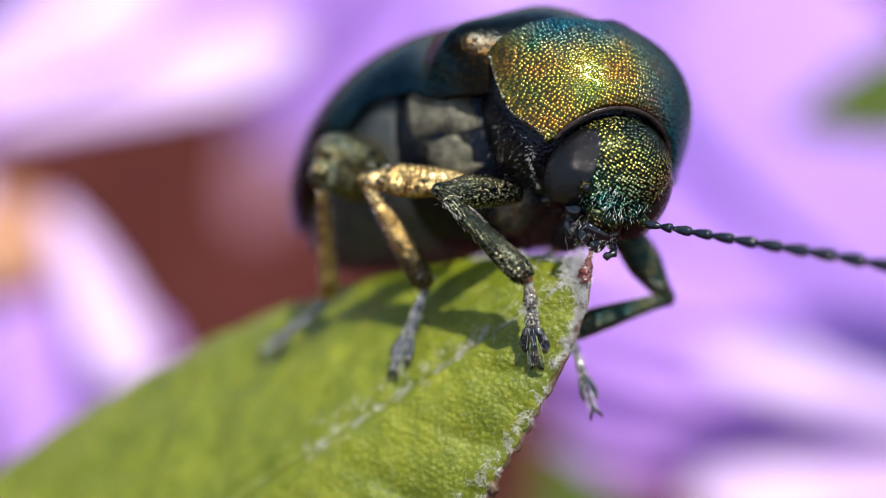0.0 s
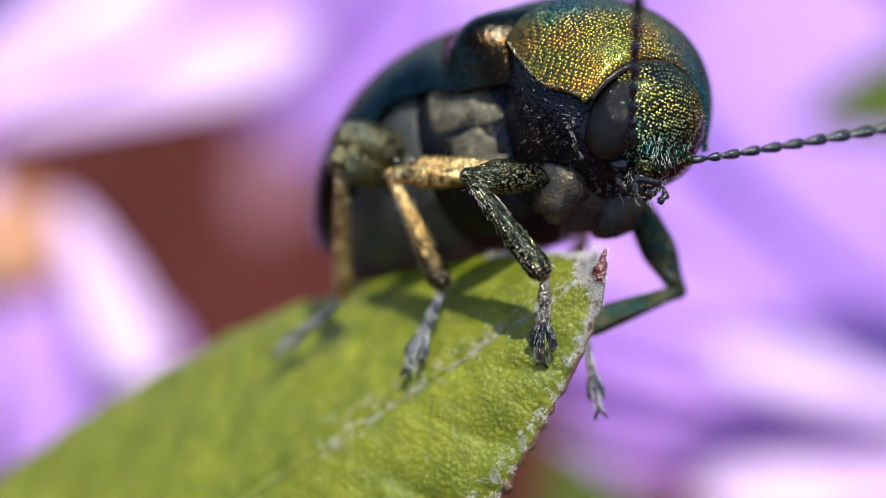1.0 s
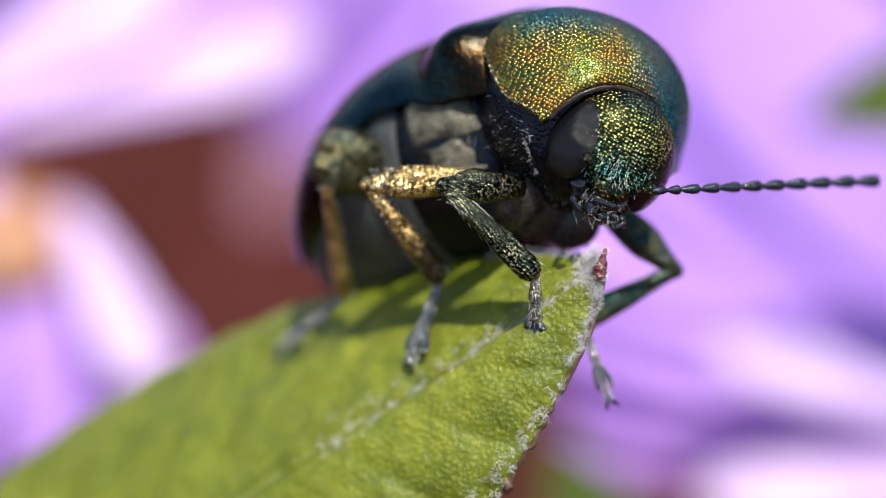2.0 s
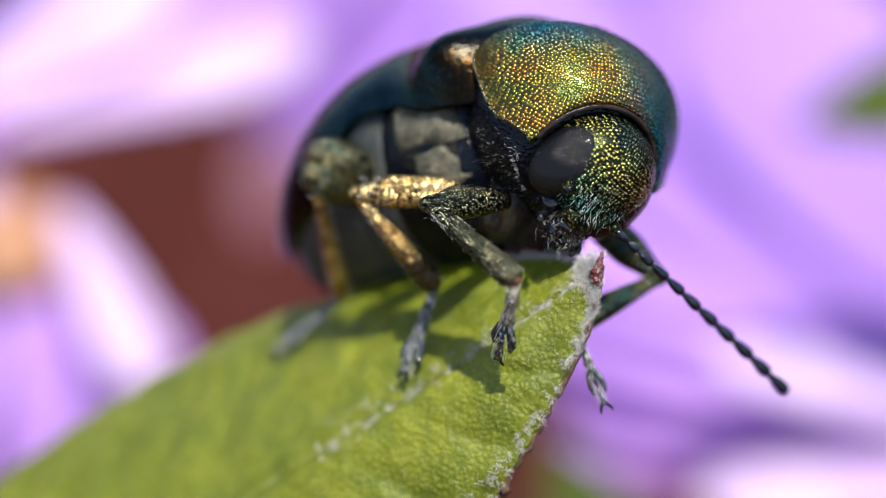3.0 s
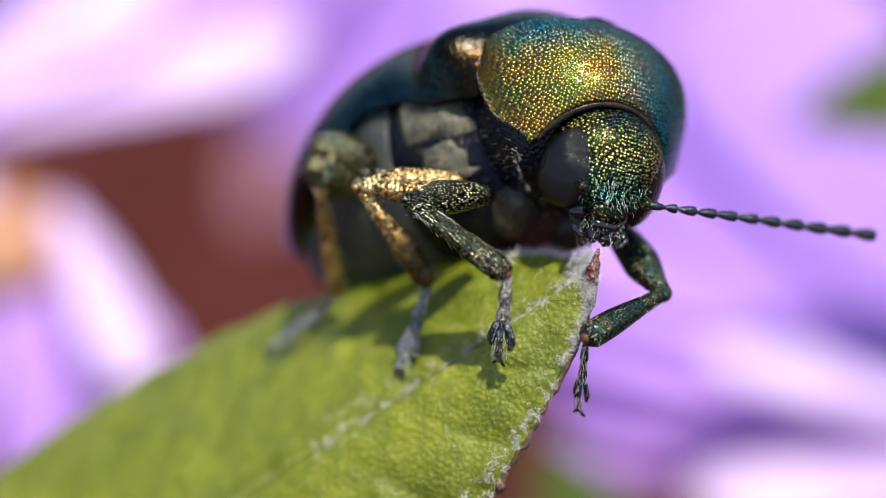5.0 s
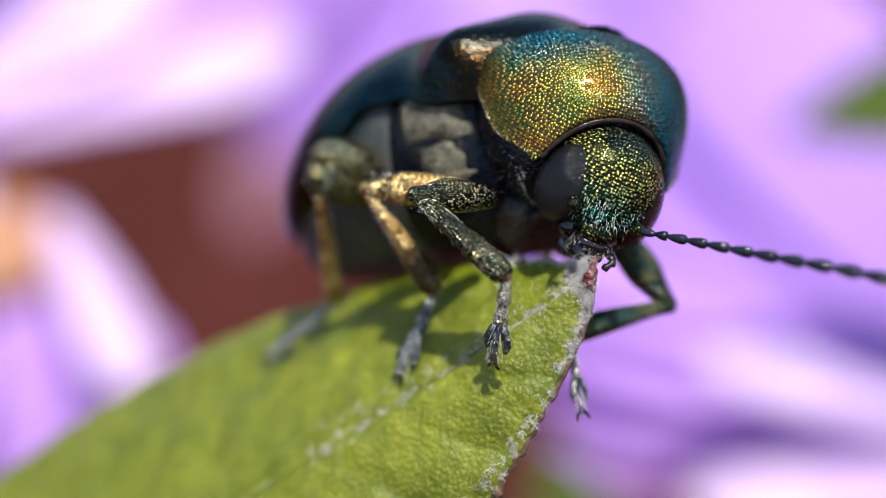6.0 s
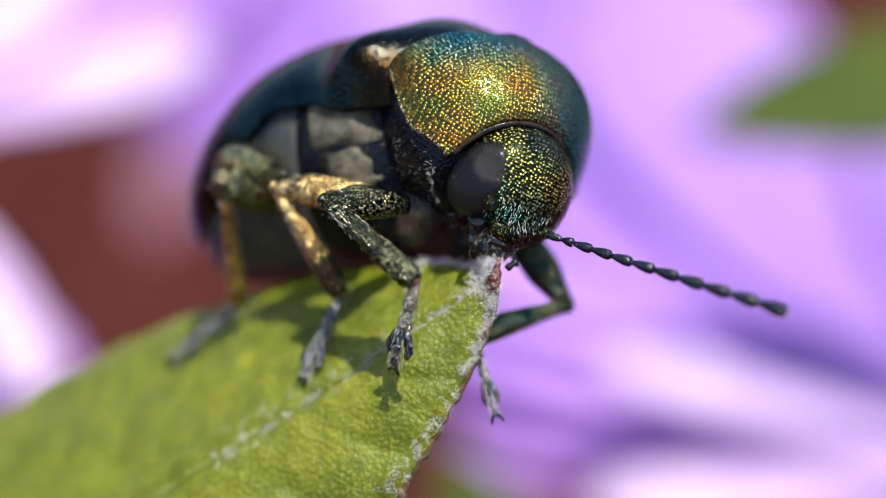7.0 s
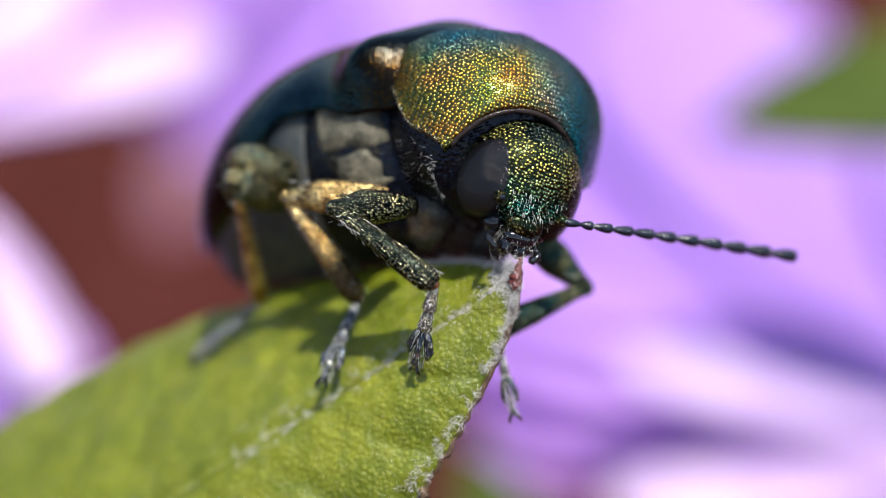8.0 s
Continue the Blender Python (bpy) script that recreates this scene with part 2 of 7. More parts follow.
def petal_material(name, deep, light, glow=0.45):
    n = Nodes(name)
    tint = n.ramp(n.noise(2.5, 4), (0.3, deep), (0.7, light))
    out = n.tree.nodes["Material Output"]
    n.set(Base_Color=tint, Roughness=0.5, Normal=n.bump(n.noise(0.4), 0.05))
    trans = n.add("ShaderNodeBsdfTranslucent", {"Color": tint})
    both = n.add("ShaderNodeMixShader", {0: glow, 1: n.shader.outputs[0], 2: trans.outputs[0]})
    n.tree.links.new(both.outputs[0], out.inputs[0])
    return n.mat


# DEEP and PALE put shaded and sunlit tones of the violet petals into colour
PETAL = petal_material("petal_violet", (0.58, 0.31, 0.83), (0.69, 0.43, 0.87))
DEEP = petal_material("petal_deep_violet", (0.47, 0.25, 0.76), (0.58, 0.34, 0.82))
# brown-pink haze beside the soil gap, put into the colour of one petal
MAUVE_HAZE = petal_material("petal_mauve_haze", (0.34, 0.15, 0.19), (0.44, 0.22, 0.28))
PALE = petal_material("petal_pale", (0.76, 0.54, 0.90), (0.90, 0.76, 0.93))


# ---- mesh tools ----
def part(name, bm, material, parent=None, label=""):
    """Links a bmesh, drawn in millimetres, as one smooth mesh."""
    for v in bm.verts:
        v.co *= MM
    bmesh.ops.recalc_face_normals(bm, faces=bm.faces)
    me = bpy.data.meshes.new(name)
    bm.to_mesh(me)
    bm.free()
    me.polygons.foreach_set("use_smooth", [True] * len(me.polygons))
    me.materials.append(material)
    ob = new(name, me)
    if parent:
        ob.parent = parent
    return tagged(ob, label)


def sheet(bm, fn, nu, nv, closed_u=False):
    """A grid of fn(u, v), u and v from 0 to 1."""
    rows = [[bm.verts.new(fn(i / (nu if closed_u else nu - 1), j / (nv - 1))) for i in range(nu)] for j in range(nv)]
    for a, b in zip(rows, rows[1:]):
        for i in range(nu if closed_u else nu - 1):
            k = (i + 1) % nu
            bm.faces.new((a[i], a[k], b[k], b[i]))
    return rows


def shell(bm, fn, nu, nv, thick):
    """A sheet with thickness: fn(u, v, d) gives the point pushed in by d."""
    top = sheet(bm, lambda u, v: fn(u, v, 0.0), nu, nv)
    low = sheet(bm, lambda u, v: fn(u, v, thick), nu, nv)
    for a, b in ((top[0], low[0]), (top[-1], low[-1])):
        for i in range(nu - 1):
            bm.faces.new((a[i], a[i + 1], b[i + 1], b[i]))
    for k in (0, -1):
        for j in range(nv - 1):
            bm.faces.new((top[j][k], top[j + 1][k], low[j + 1][k], low[j][k]))


def tube(bm, points, radii, n=12, flat=1.0):
    """A capped tube through points; flat squeezes it across its own z."""
    pts = [Vector(p) for p in points]
    rings = []
    for i, p in enumerate(pts):
        d = (pts[min(i + 1, len(pts) - 1)] - pts[max(i - 1, 0)]).normalized()
        side = d.cross(Vector((0, 0, 1)))
        side = side.normalized() if side.length > 1e-3 else Vector((1, 0, 0))
        up = side.cross(d)
        rings.append([bm.verts.new(p + radii[i] * (math.cos(a) * side + flat * math.sin(a) * up)) for a in (k * math.tau / n for k in range(n))])
    for a, b in zip(rings, rings[1:]):
        for k in range(n):
            bm.faces.new((a[k], a[(k + 1) % n], b[(k + 1) % n], b[k]))
    bm.faces.new(rings[0][::-1])
    bm.faces.new(rings[-1])


def blob(bm, centre, radii, turn=(0, 0, 0), nu=24, nv=16, wrinkle=0.0):
    rot = Euler([radians(a) for a in turn]).to_matrix()
    c = Vector(centre)

    def point(u, v):
        a, b = u * math.tau, (0.02 + 0.96 * v) * math.pi
        p = Vector((math.cos(a) * math.sin(b), math.sin(a) * math.sin(b), math.cos(b)))
        k = 1 + wrinkle * noise.noise(p * 2.3 + c * 3.1)
        return c + rot @ Vector((p.x * radii[0] * k, p.y * radii[1] * k, p.z * radii[2] * k))
    rows = sheet(bm, point, nu, nv, True)
    bm.faces.new(rows[0][::-1])
    bm.faces.new(rows[-1])


def spike(bm, root, way, length, width, bend):
    """One hair: a thin three-sided cone in two bent pieces."""
    w = way.normalized()
    s = w.orthogonal().normalized()
    t = w.cross(s)
    mid, tip = root + w * length * 0.5 + bend * length * 0.18, root + w * length * 0.85 + bend * length * 0.6
    low = [bm.verts.new(root + width * (math.cos(a) * s + math.sin(a) * t)) for a in (0, 2.1, 4.2)]
    top = [bm.verts.new(mid + 0.7 * width * (math.cos(a) * s + math.sin(a) * t)) for a in (0, 2.1, 4.2)]
    end = bm.verts.new(tip)
    for k in range(3):
        j = (k + 1) % 3
        bm.faces.new((low[k], low[j], top[j], top[k]))
        bm.faces.new((top[k], top[j], end))


def curl(bm, root, way, length, width, rng):
    """One wool fibre: a thin three-sided thread that winds about."""
    w, p = way.normalized(), root
    turn = rand_way(rng)
    last = None
    for k in range(5):
        s = w.orthogonal().normalized() * width
        t = w.cross(s)
        ring = [bm.verts.new(p + math.cos(a) * s + math.sin(a) * t) for a in (0, 2.1, 4.2)]
        if last:
            for i in range(3):
                j = (i + 1) % 3
                bm.faces.new((last[i], last[j], ring[j], ring[i]))
        last = ring
        w = (w + 0.75 * w.cross(turn) + 0.25 * rand_way(rng)).normalized()
        p = p + w * length / 4


def rand_way(rng):
    return Vector((rng.gauss(0, 1), rng.gauss(0, 1), rng.gauss(0, 1))).normalized()


def thing(name, label, category, m, group=""):
    ob = new(name)
    ob.matrix_world = m
    ob.empty_display_size = 0.002
    return tagged(ob, label, category, group)


def smooth(a, b, x):
    x = min(1, max(0, (x - a) / (b - a)))
    return x * x * (3 - 2 * x)


# ---- ground ----
bm = bmesh.new()
for p in ((-1, -1), (1, -1), (1, 1), (-1, 1)):
    bm.verts.new((p[0] * 60000, p[1] * 60000, 0))
bm.faces.new(bm.verts)
tagged(part("ground", bm, SOIL), "reddish brown bare garden soil under the flowers", "ground", kind="structure")

# ---- the leaf that carries the beetle ----
LEAF_TIP, LEAF_RUN = Vector((2.64, 0.0, -0.31)), Vector((-11.33, 4.0, -7.55))
FAR_WAY, NEAR_WAY = Vector((0.0, 1.05, 0.98)), Vector((0.54, -0.30, -0.84))


def leaf_width(s):
    w = math.sin(1.7 * min(s, 1.0)) ** 0.72 if s > 0 else 0.0
    return w * (1 - smooth(1.05, 1.5, s))


def leaf_point(s, w, d=0.0):
    """The blade: s from the tip back, w from -1 (near margin) to 1 (far margin)."""
    k = leaf_width(s)
    p = LEAF_TIP + LEAF_RUN * s
    a = abs(w)
    if w > 0:
        p = p + FAR_WAY * (3.7 * k * a) + Vector((0, -0.5, 0.35)) * (k * (a - a * a))
        normal = Vector((-0.2, -0.55, 0.8))
    else:
        p = p + NEAR_WAY * (4.3 * k * a) + Vector((0.25, -0.45, 0.30)) * (k * (a - a * a) * 2.2)
        normal = Vector((-0.3, -0.9, 0.3))
    vein = abs(((s * 9.0 + a * 1.1) % 1.0) - 0.5) * 2
    swell = (0.13 if w < 0 else 0.09) * smooth(0.0, 0.6, a) * (1 - smooth(0.85, 1.0, a)) * (1 - vein ** 3) * smooth(0.02, 0.2, s)
    swell += 0.09 * noise.noise(p * 0.8) + 0.05 * noise.noise(p * 2.4)
    swell -= 0.16 * (1 - smooth(0.0, 0.10, a)) * smooth(0.0, 0.1, s)
    if a > 0.9:
        p = p + 0.022 * (math.sin(s * 260) + noise.noise(Vector((s * 70, 0, 5)))) * (NEAR_WAY if w < 0 else FAR_WAY) * smooth(0.9, 1.0, a)
    return p + normal.normalized() * (swell - d)


plant = thing("leaf_plant", "green hairy leaf with pale midrib and brownish margin", "leaf", VIEW)
bm = bmesh.new()
shell(bm, lambda u, v, d: leaf_point(0.004 + 1.42 * v ** 1.4, u * 2 - 1, d), 130, 190, 0.22)
part("leaf_blade", bm, LEAF, plant)
bm = bmesh.new()
ss = [0.03 + 1.3 * i / 80 for i in range(81)]
tube(bm, [leaf_point(s, 0.0, 0.02) + 0.02 * noise.noise_vector(Vector((s * 40, 1, 2))) for s in ss], [0.022 + 0.028 * min(1, s * 1.6) for s in ss], 8)
part("midrib", bm, RIB, plant, "pale raised midrib")
for side in (-1, 1):
    for i in range(9):
        s0 = 0.08 + i * 0.105
        pts = []
        for j in range(16):
            a = 0.04 + 0.88 * j / 15
            pts.append(leaf_point(max(0.01, s0 - 0.085 * a * (1 - 0.3 * a)), a * side, 0.012))
        bm = bmesh.new()
        tube(bm, pts, [0.020 * (1 - 0.6 * j / 15) + 0.004 for j in range(16)], 6)
        part("side_vein", bm, LEAF, plant)
bm = bmesh.new()
ss = [0.006 + 0.9 * i / 160 for i in range(161)]
tube(bm, [leaf_point(s, -1.0, 0.1) + Vector((0.01, -0.01, 0.0)) + 0.04 * noise.noise_vector(Vector((s * 90, 0, 0))) for s in ss],
     [0.055 + 0.04 * (1 - smooth(0.03, 0.14, s)) + 0.035 * noise.noise(Vector((s * 120, 3, 1))) for s in ss], 8)
part("leaf_margin", bm, MARGIN, plant, "dry reddish-brown toothed margin")
bm = bmesh.new()
for k in range(6):
    q = k / 5
    blob(bm, LEAF_TIP + Vector((0.0 + 0.10 * q, -0.09 - 0.02 * q, -0.16 + 0.36 * q)) + 0.03 * noise.noise_vector(Vector((k * 1.7, 2, 5))), (0.13 - 0.08 * q, 0.09 - 0.04 * q, 0.09), (0, 12, 0), 12, 8, 0.9)
part("leaf_tip", bm, TIP, plant, "dry red leaf tip")
bm = bmesh.new()
blob(bm, leaf_point(0.262, -1.0) + Vector((0.10, 0.05, -0.02)), (0.11, 0.10, 0.13), (0, 0, 0), 14, 10, 0.8)
blob(bm, leaf_point(0.275, -1.0) + Vector((0.02, 0.06, -0.12)), (0.10, 0.10, 0.12), (0, 20, 0), 14, 10, 0.8)
part("withered_tooth", bm, MARGIN, plant, "withered dark leaf tooth")
rng = random.Random(5)
bm = bmesh.new()
for i in range(17000):
    zone = rng.random()
    if zone < 0.42:      # curly wool along the near margin
        s, w = rng.random() ** 2.2 * 0.42, -1 + 0.16 * rng.random() ** 1.3
    elif zone < 0.52:    # wool round the tip
        s, w = rng.random() ** 1.8 * 0.03, rng.uniform(-1, 1)
    elif zone < 0.86:    # down along the midrib, thickest by the tip
        s = rng.random() ** 1.6 * 0.45
        w = rng.gauss(0, 0.05 + 0.06 * (1 - smooth(0.0, 0.12, s)))
    else:                # short hairs strewn over the blade
        s, w = 0.02 + rng.random() ** 1.3 * 0.6, rng.uniform(-0.95, 0.6)
    if zone < 0.86 and noise.noise(Vector((s * 75, w * 16, 0))) < (0.16 if zone < 0.42 else 0.10):
        continue
    p = leaf_point(s + 0.004, max(-1, min(1, w)))
    way = (rand_way(rng) + Vector((0.1, -0.5, 0.4))).normalized()
    if zone < 0.42:
        p = p + Vector((0.07, -0.03, -0.02)) * rng.uniform(-0.2, 1.3)
    if zone < 0.86:
        curl(bm, p, way, rng.uniform(0.06, 0.15), 0.0024, rng)
    else:
        spike(bm, p, (rand_way(rng) + Vector((0, -0.6, 0.3))).normalized(), rng.uniform(0.015, 0.04), 0.0036, rand_way(rng))
for i in range(650):     # gnawed wool felted over the tip
    p = leaf_point(0.002 + 0.03 * rng.random() ** 1.8, rng.uniform(-0.9, 0.9))
    curl(bm, p + Vector((0, 0, 0.03)), rand_way(rng) * 0.9 + Vector((-0.3, -0.5, 0.9)), rng.uniform(0.10, 0.26), 0.0024, rng)
for i in range(700):     # fluff along the far margin by the tip
    p = leaf_point(0.01 + 0.16 * rng.random() ** 1.4, rng.uniform(0.9, 1.0))
    curl(bm, p, rand_way(rng) + Vector((0, -0.3, 0.7)), rng.uniform(0.08, 0.22), 0.0025, rng)
for i in range(90):      # flakes and wool on the red tip
    q = rng.random()
    spike(bm, LEAF_TIP + Vector((-0.04 + 0.13 * q, -0.17, -0.5 + 0.7 * q)) + rand_way(rng) * 0.08, rand_way(rng) + Vector((0, -0.6, 0.2)), rng.uniform(0.03, 0.07), 0.004, rand_way(rng) * 2.5)
for i in range(70):      # pale tuft on the point
    spike(bm, LEAF_TIP + Vector((0.13, -0.02, 0.22)), rand_way(rng) * 0.6 + Vector((0.1, -0.2, 1)), rng.uniform(0.05, 0.13), 0.0035, rand_way(rng))
for i in range(150):     # loose clump above the point
    curl(bm, LEAF_TIP + Vector((-0.06, -0.08, 0.20)) + rand_way(rng) * 0.18 * rng.random(), rand_way(rng) + Vector((0, -0.2, 0.5)), rng.uniform(0.10, 0.24), 0.0026, rng)
tagged(part("leaf_hairs", bm, HAIR, plant, "white woolly hairs"), kind="stuff")
bm = bmesh.new()
root = LEAF_TIP + LEAF_RUN * 1.42
down = VIEW.to_3x3().inverted() @ Vector((0, 0, -1))
reach = (VIEW @ (root * MM)).z / MM
pts = [root + Vector((-2.0, 0.8, -1.2)) * min(1, t * 6) + down * reach * t for t in (0, 0.04, 0.1, 0.2, 0.4, 0.7, 1.0)]
tube(bm, pts, [0.35, 0.45, 0.7, 0.9, 1.0, 1.1, 1.3], 10)
part("stalk", bm, STEM, plant)


# ---- flowers behind ----
def petal_mesh(name, length, width, cup, arch, mat):
    """A strap-shaped ray floret from its base along y."""
    bm = bmesh.new()

    def point(u, v, d):
        x = u * 2 - 1
        w = width * 0.5 * (0.30 + 0.70 * math.sin(min(1, v * 1.35) * math.pi / 2)) * max(0.0, 1 - max(0, (v - 0.72) / 0.28) ** 2.2) ** 0.6
        z = arch * math.sin(v * math.pi * 0.8) * length * 0.2 + cup * w * x * x + 0.03 * width * math.cos(x * 9.4) * (1 - v * 0.5)
        return Vector((w * x, v * length, z - d))
    shell(bm, point, 13, 22, 0.12)
    ob = part(name, bm, mat)
    me = ob.data
    bpy.data.objects.remove(ob)
    return me


PETALS = [petal_mesh("petal", 16, 3.4, 0.25, 0.5, PETAL), petal_mesh("petal", 16, 3.0, -0.3, 0.3, PALE), petal_mesh("petal", 16, 4.2, 0.3, 0.2, DEEP), petal_mesh("petal", 16, 4.2, 0.3, 0.2, MAUVE_HAZE)]


def aim(base, tip, face):
    y = (Vector(tip) - Vector(base))
    size = y.length
    y.normalize()
    z = Vector(face) - y * Vector(face).dot(y)
    z.normalize()
    x = y.cross(z)
    m = Matrix((x, y, z)).transposed().to_4x4()
    m.translation = Vector(base) * MM
    return m, size


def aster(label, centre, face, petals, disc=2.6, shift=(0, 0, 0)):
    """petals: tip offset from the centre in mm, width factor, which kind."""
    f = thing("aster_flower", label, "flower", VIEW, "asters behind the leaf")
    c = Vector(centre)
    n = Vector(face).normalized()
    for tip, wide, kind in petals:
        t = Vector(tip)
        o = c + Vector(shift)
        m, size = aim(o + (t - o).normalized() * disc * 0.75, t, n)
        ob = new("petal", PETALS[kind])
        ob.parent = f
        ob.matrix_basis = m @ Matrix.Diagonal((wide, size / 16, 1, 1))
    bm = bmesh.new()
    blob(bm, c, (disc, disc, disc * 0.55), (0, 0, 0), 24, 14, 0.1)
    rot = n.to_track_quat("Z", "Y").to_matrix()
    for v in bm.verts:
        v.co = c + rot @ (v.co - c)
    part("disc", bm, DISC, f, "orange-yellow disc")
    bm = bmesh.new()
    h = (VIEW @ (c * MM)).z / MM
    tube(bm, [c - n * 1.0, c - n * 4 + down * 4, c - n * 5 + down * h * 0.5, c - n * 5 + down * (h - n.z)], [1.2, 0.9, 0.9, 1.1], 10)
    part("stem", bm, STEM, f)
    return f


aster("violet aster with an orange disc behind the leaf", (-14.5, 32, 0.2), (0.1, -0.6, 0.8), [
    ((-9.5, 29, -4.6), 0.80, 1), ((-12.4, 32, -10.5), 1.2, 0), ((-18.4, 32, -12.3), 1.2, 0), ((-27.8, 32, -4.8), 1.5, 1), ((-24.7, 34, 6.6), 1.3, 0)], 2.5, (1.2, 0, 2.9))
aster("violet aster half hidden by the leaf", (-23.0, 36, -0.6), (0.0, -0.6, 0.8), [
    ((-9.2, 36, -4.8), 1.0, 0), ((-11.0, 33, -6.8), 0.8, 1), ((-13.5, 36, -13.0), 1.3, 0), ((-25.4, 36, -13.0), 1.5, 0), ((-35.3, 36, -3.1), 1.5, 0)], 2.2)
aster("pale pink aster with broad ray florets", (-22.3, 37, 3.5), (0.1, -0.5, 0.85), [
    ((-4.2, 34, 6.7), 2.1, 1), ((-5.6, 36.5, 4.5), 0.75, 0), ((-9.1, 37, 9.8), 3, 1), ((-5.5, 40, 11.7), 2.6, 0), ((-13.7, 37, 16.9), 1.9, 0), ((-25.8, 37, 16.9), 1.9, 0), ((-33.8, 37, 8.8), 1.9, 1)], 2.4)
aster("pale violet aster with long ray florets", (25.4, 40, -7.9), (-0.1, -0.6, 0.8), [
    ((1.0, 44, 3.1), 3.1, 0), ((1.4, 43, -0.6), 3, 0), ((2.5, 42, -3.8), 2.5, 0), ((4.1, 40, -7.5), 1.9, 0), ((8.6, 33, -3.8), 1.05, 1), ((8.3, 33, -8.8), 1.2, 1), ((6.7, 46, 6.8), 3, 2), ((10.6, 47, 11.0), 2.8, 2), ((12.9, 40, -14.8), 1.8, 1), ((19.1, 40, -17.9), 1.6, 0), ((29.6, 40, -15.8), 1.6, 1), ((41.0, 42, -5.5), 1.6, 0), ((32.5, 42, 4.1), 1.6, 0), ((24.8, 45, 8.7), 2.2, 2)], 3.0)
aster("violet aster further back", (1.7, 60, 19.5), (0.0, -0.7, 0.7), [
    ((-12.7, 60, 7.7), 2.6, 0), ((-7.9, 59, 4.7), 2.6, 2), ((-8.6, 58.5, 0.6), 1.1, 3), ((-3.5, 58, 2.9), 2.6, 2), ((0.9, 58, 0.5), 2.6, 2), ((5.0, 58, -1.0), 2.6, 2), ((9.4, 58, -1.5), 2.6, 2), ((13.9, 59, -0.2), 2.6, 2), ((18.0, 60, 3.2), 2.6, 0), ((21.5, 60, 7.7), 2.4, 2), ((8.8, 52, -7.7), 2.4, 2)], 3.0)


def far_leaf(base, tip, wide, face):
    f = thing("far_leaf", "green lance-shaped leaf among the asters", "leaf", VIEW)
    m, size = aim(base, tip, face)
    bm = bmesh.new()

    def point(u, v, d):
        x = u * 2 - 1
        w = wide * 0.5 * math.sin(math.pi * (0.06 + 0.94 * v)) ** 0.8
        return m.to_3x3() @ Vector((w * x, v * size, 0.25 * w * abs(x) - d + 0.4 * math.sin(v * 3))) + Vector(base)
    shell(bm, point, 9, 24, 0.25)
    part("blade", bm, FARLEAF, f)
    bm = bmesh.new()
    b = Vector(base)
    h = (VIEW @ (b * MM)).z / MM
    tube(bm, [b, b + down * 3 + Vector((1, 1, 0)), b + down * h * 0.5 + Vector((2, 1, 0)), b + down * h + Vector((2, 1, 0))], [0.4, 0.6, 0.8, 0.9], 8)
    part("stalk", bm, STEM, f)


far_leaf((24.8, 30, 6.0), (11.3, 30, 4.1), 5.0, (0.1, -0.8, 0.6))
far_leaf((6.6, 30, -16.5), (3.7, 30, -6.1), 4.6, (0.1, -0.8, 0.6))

# ---- the beetle ----
beetle = thing("leaf_beetle", "metallic green-gold leaf beetle feeding on the leaf tip", "beetle", VIEW)




def pronotum_point(u, v, d):
    a = radians((79.6 + 11.9 * smooth(0.0, 0.45, v)) * (1 - 2 * u))
    k = math.sin(v * math.pi / 2)
    w = 1.399 + 0.809 * k ** 0.9
    top = 0.824 + 0.934 * k ** 0.64
    mid = -0.749 + 1.088 * v
    y = 1.23 - 1.593 * v + (1 - math.cos(a)) * (-0.102 * (1 - v) - 0.405 * v)
    rim = 0.03 * (1 - smooth(0.0, 0.03, min(u, 1 - u)))
    r = 1 - d
    return Vector(((w + rim) * math.sin(a) * r, y, mid + (top - mid) * math.cos(a) * r - d * 0.4))


def prothorax_point(u, v):
    a = u * math.tau
    k = math.sin(v * math.pi / 2)
    w = (1.399 + 0.809 * k ** 0.9) * 0.95
    top, mid = 0.824 + 0.934 * k ** 0.64, -0.749 + 1.088 * v
    c = math.cos(a)
    low = 0.85 + 2.0 * v
    return Vector((w * math.sin(a) * (1 if c > 0 else 1 - 0.22 * c * c), 1.08 - 1.75 * v - 0.12 * (1 - c) * (1 - v), mid + c * ((top - mid) * 0.93 if c > 0 else low)))


bm = bmesh.new()
rows = sheet(bm, prothorax_point, 56, 20, True)
bm.faces.new(rows[0][::-1])
bm.faces.new(rows[-1])
prothorax = part("prothorax", bm, FLANK, beetle, "dark blue-black fore body")
bm = bmesh.new()
shell(bm, pronotum_point, 90, 50, 0.06)
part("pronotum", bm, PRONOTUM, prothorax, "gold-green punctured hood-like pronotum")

for side in (0, 1):
    bm = bmesh.new()
    g = random.Random(77 + side)
    for i in range(34):
        q = 0.02 + 0.92 * i / 33
        r = g.uniform(0.020, 0.034)
        blob(bm, pronotum_point(0.006 if side else 0.994, q, 0.0), (r, r * 1.3, r), (0, 0, 0), 8, 6)
    part("pronotum_rim", bm, RIM, prothorax, "pale gold beaded rim")
bm = bmesh.new()
qs = [0.04 + 0.92 * i / 60 for i in range(61)]
tube(bm, [pronotum_point(q, 0.0, 0.05) + Vector((0, -0.02, -0.02)) for q in qs], [0.055 + 0.012 * noise.noise(Vector((q * 9, 2, 7))) for q in qs], 10)
part("collar", bm, COLLAR, prothorax, "glossy dark front collar")


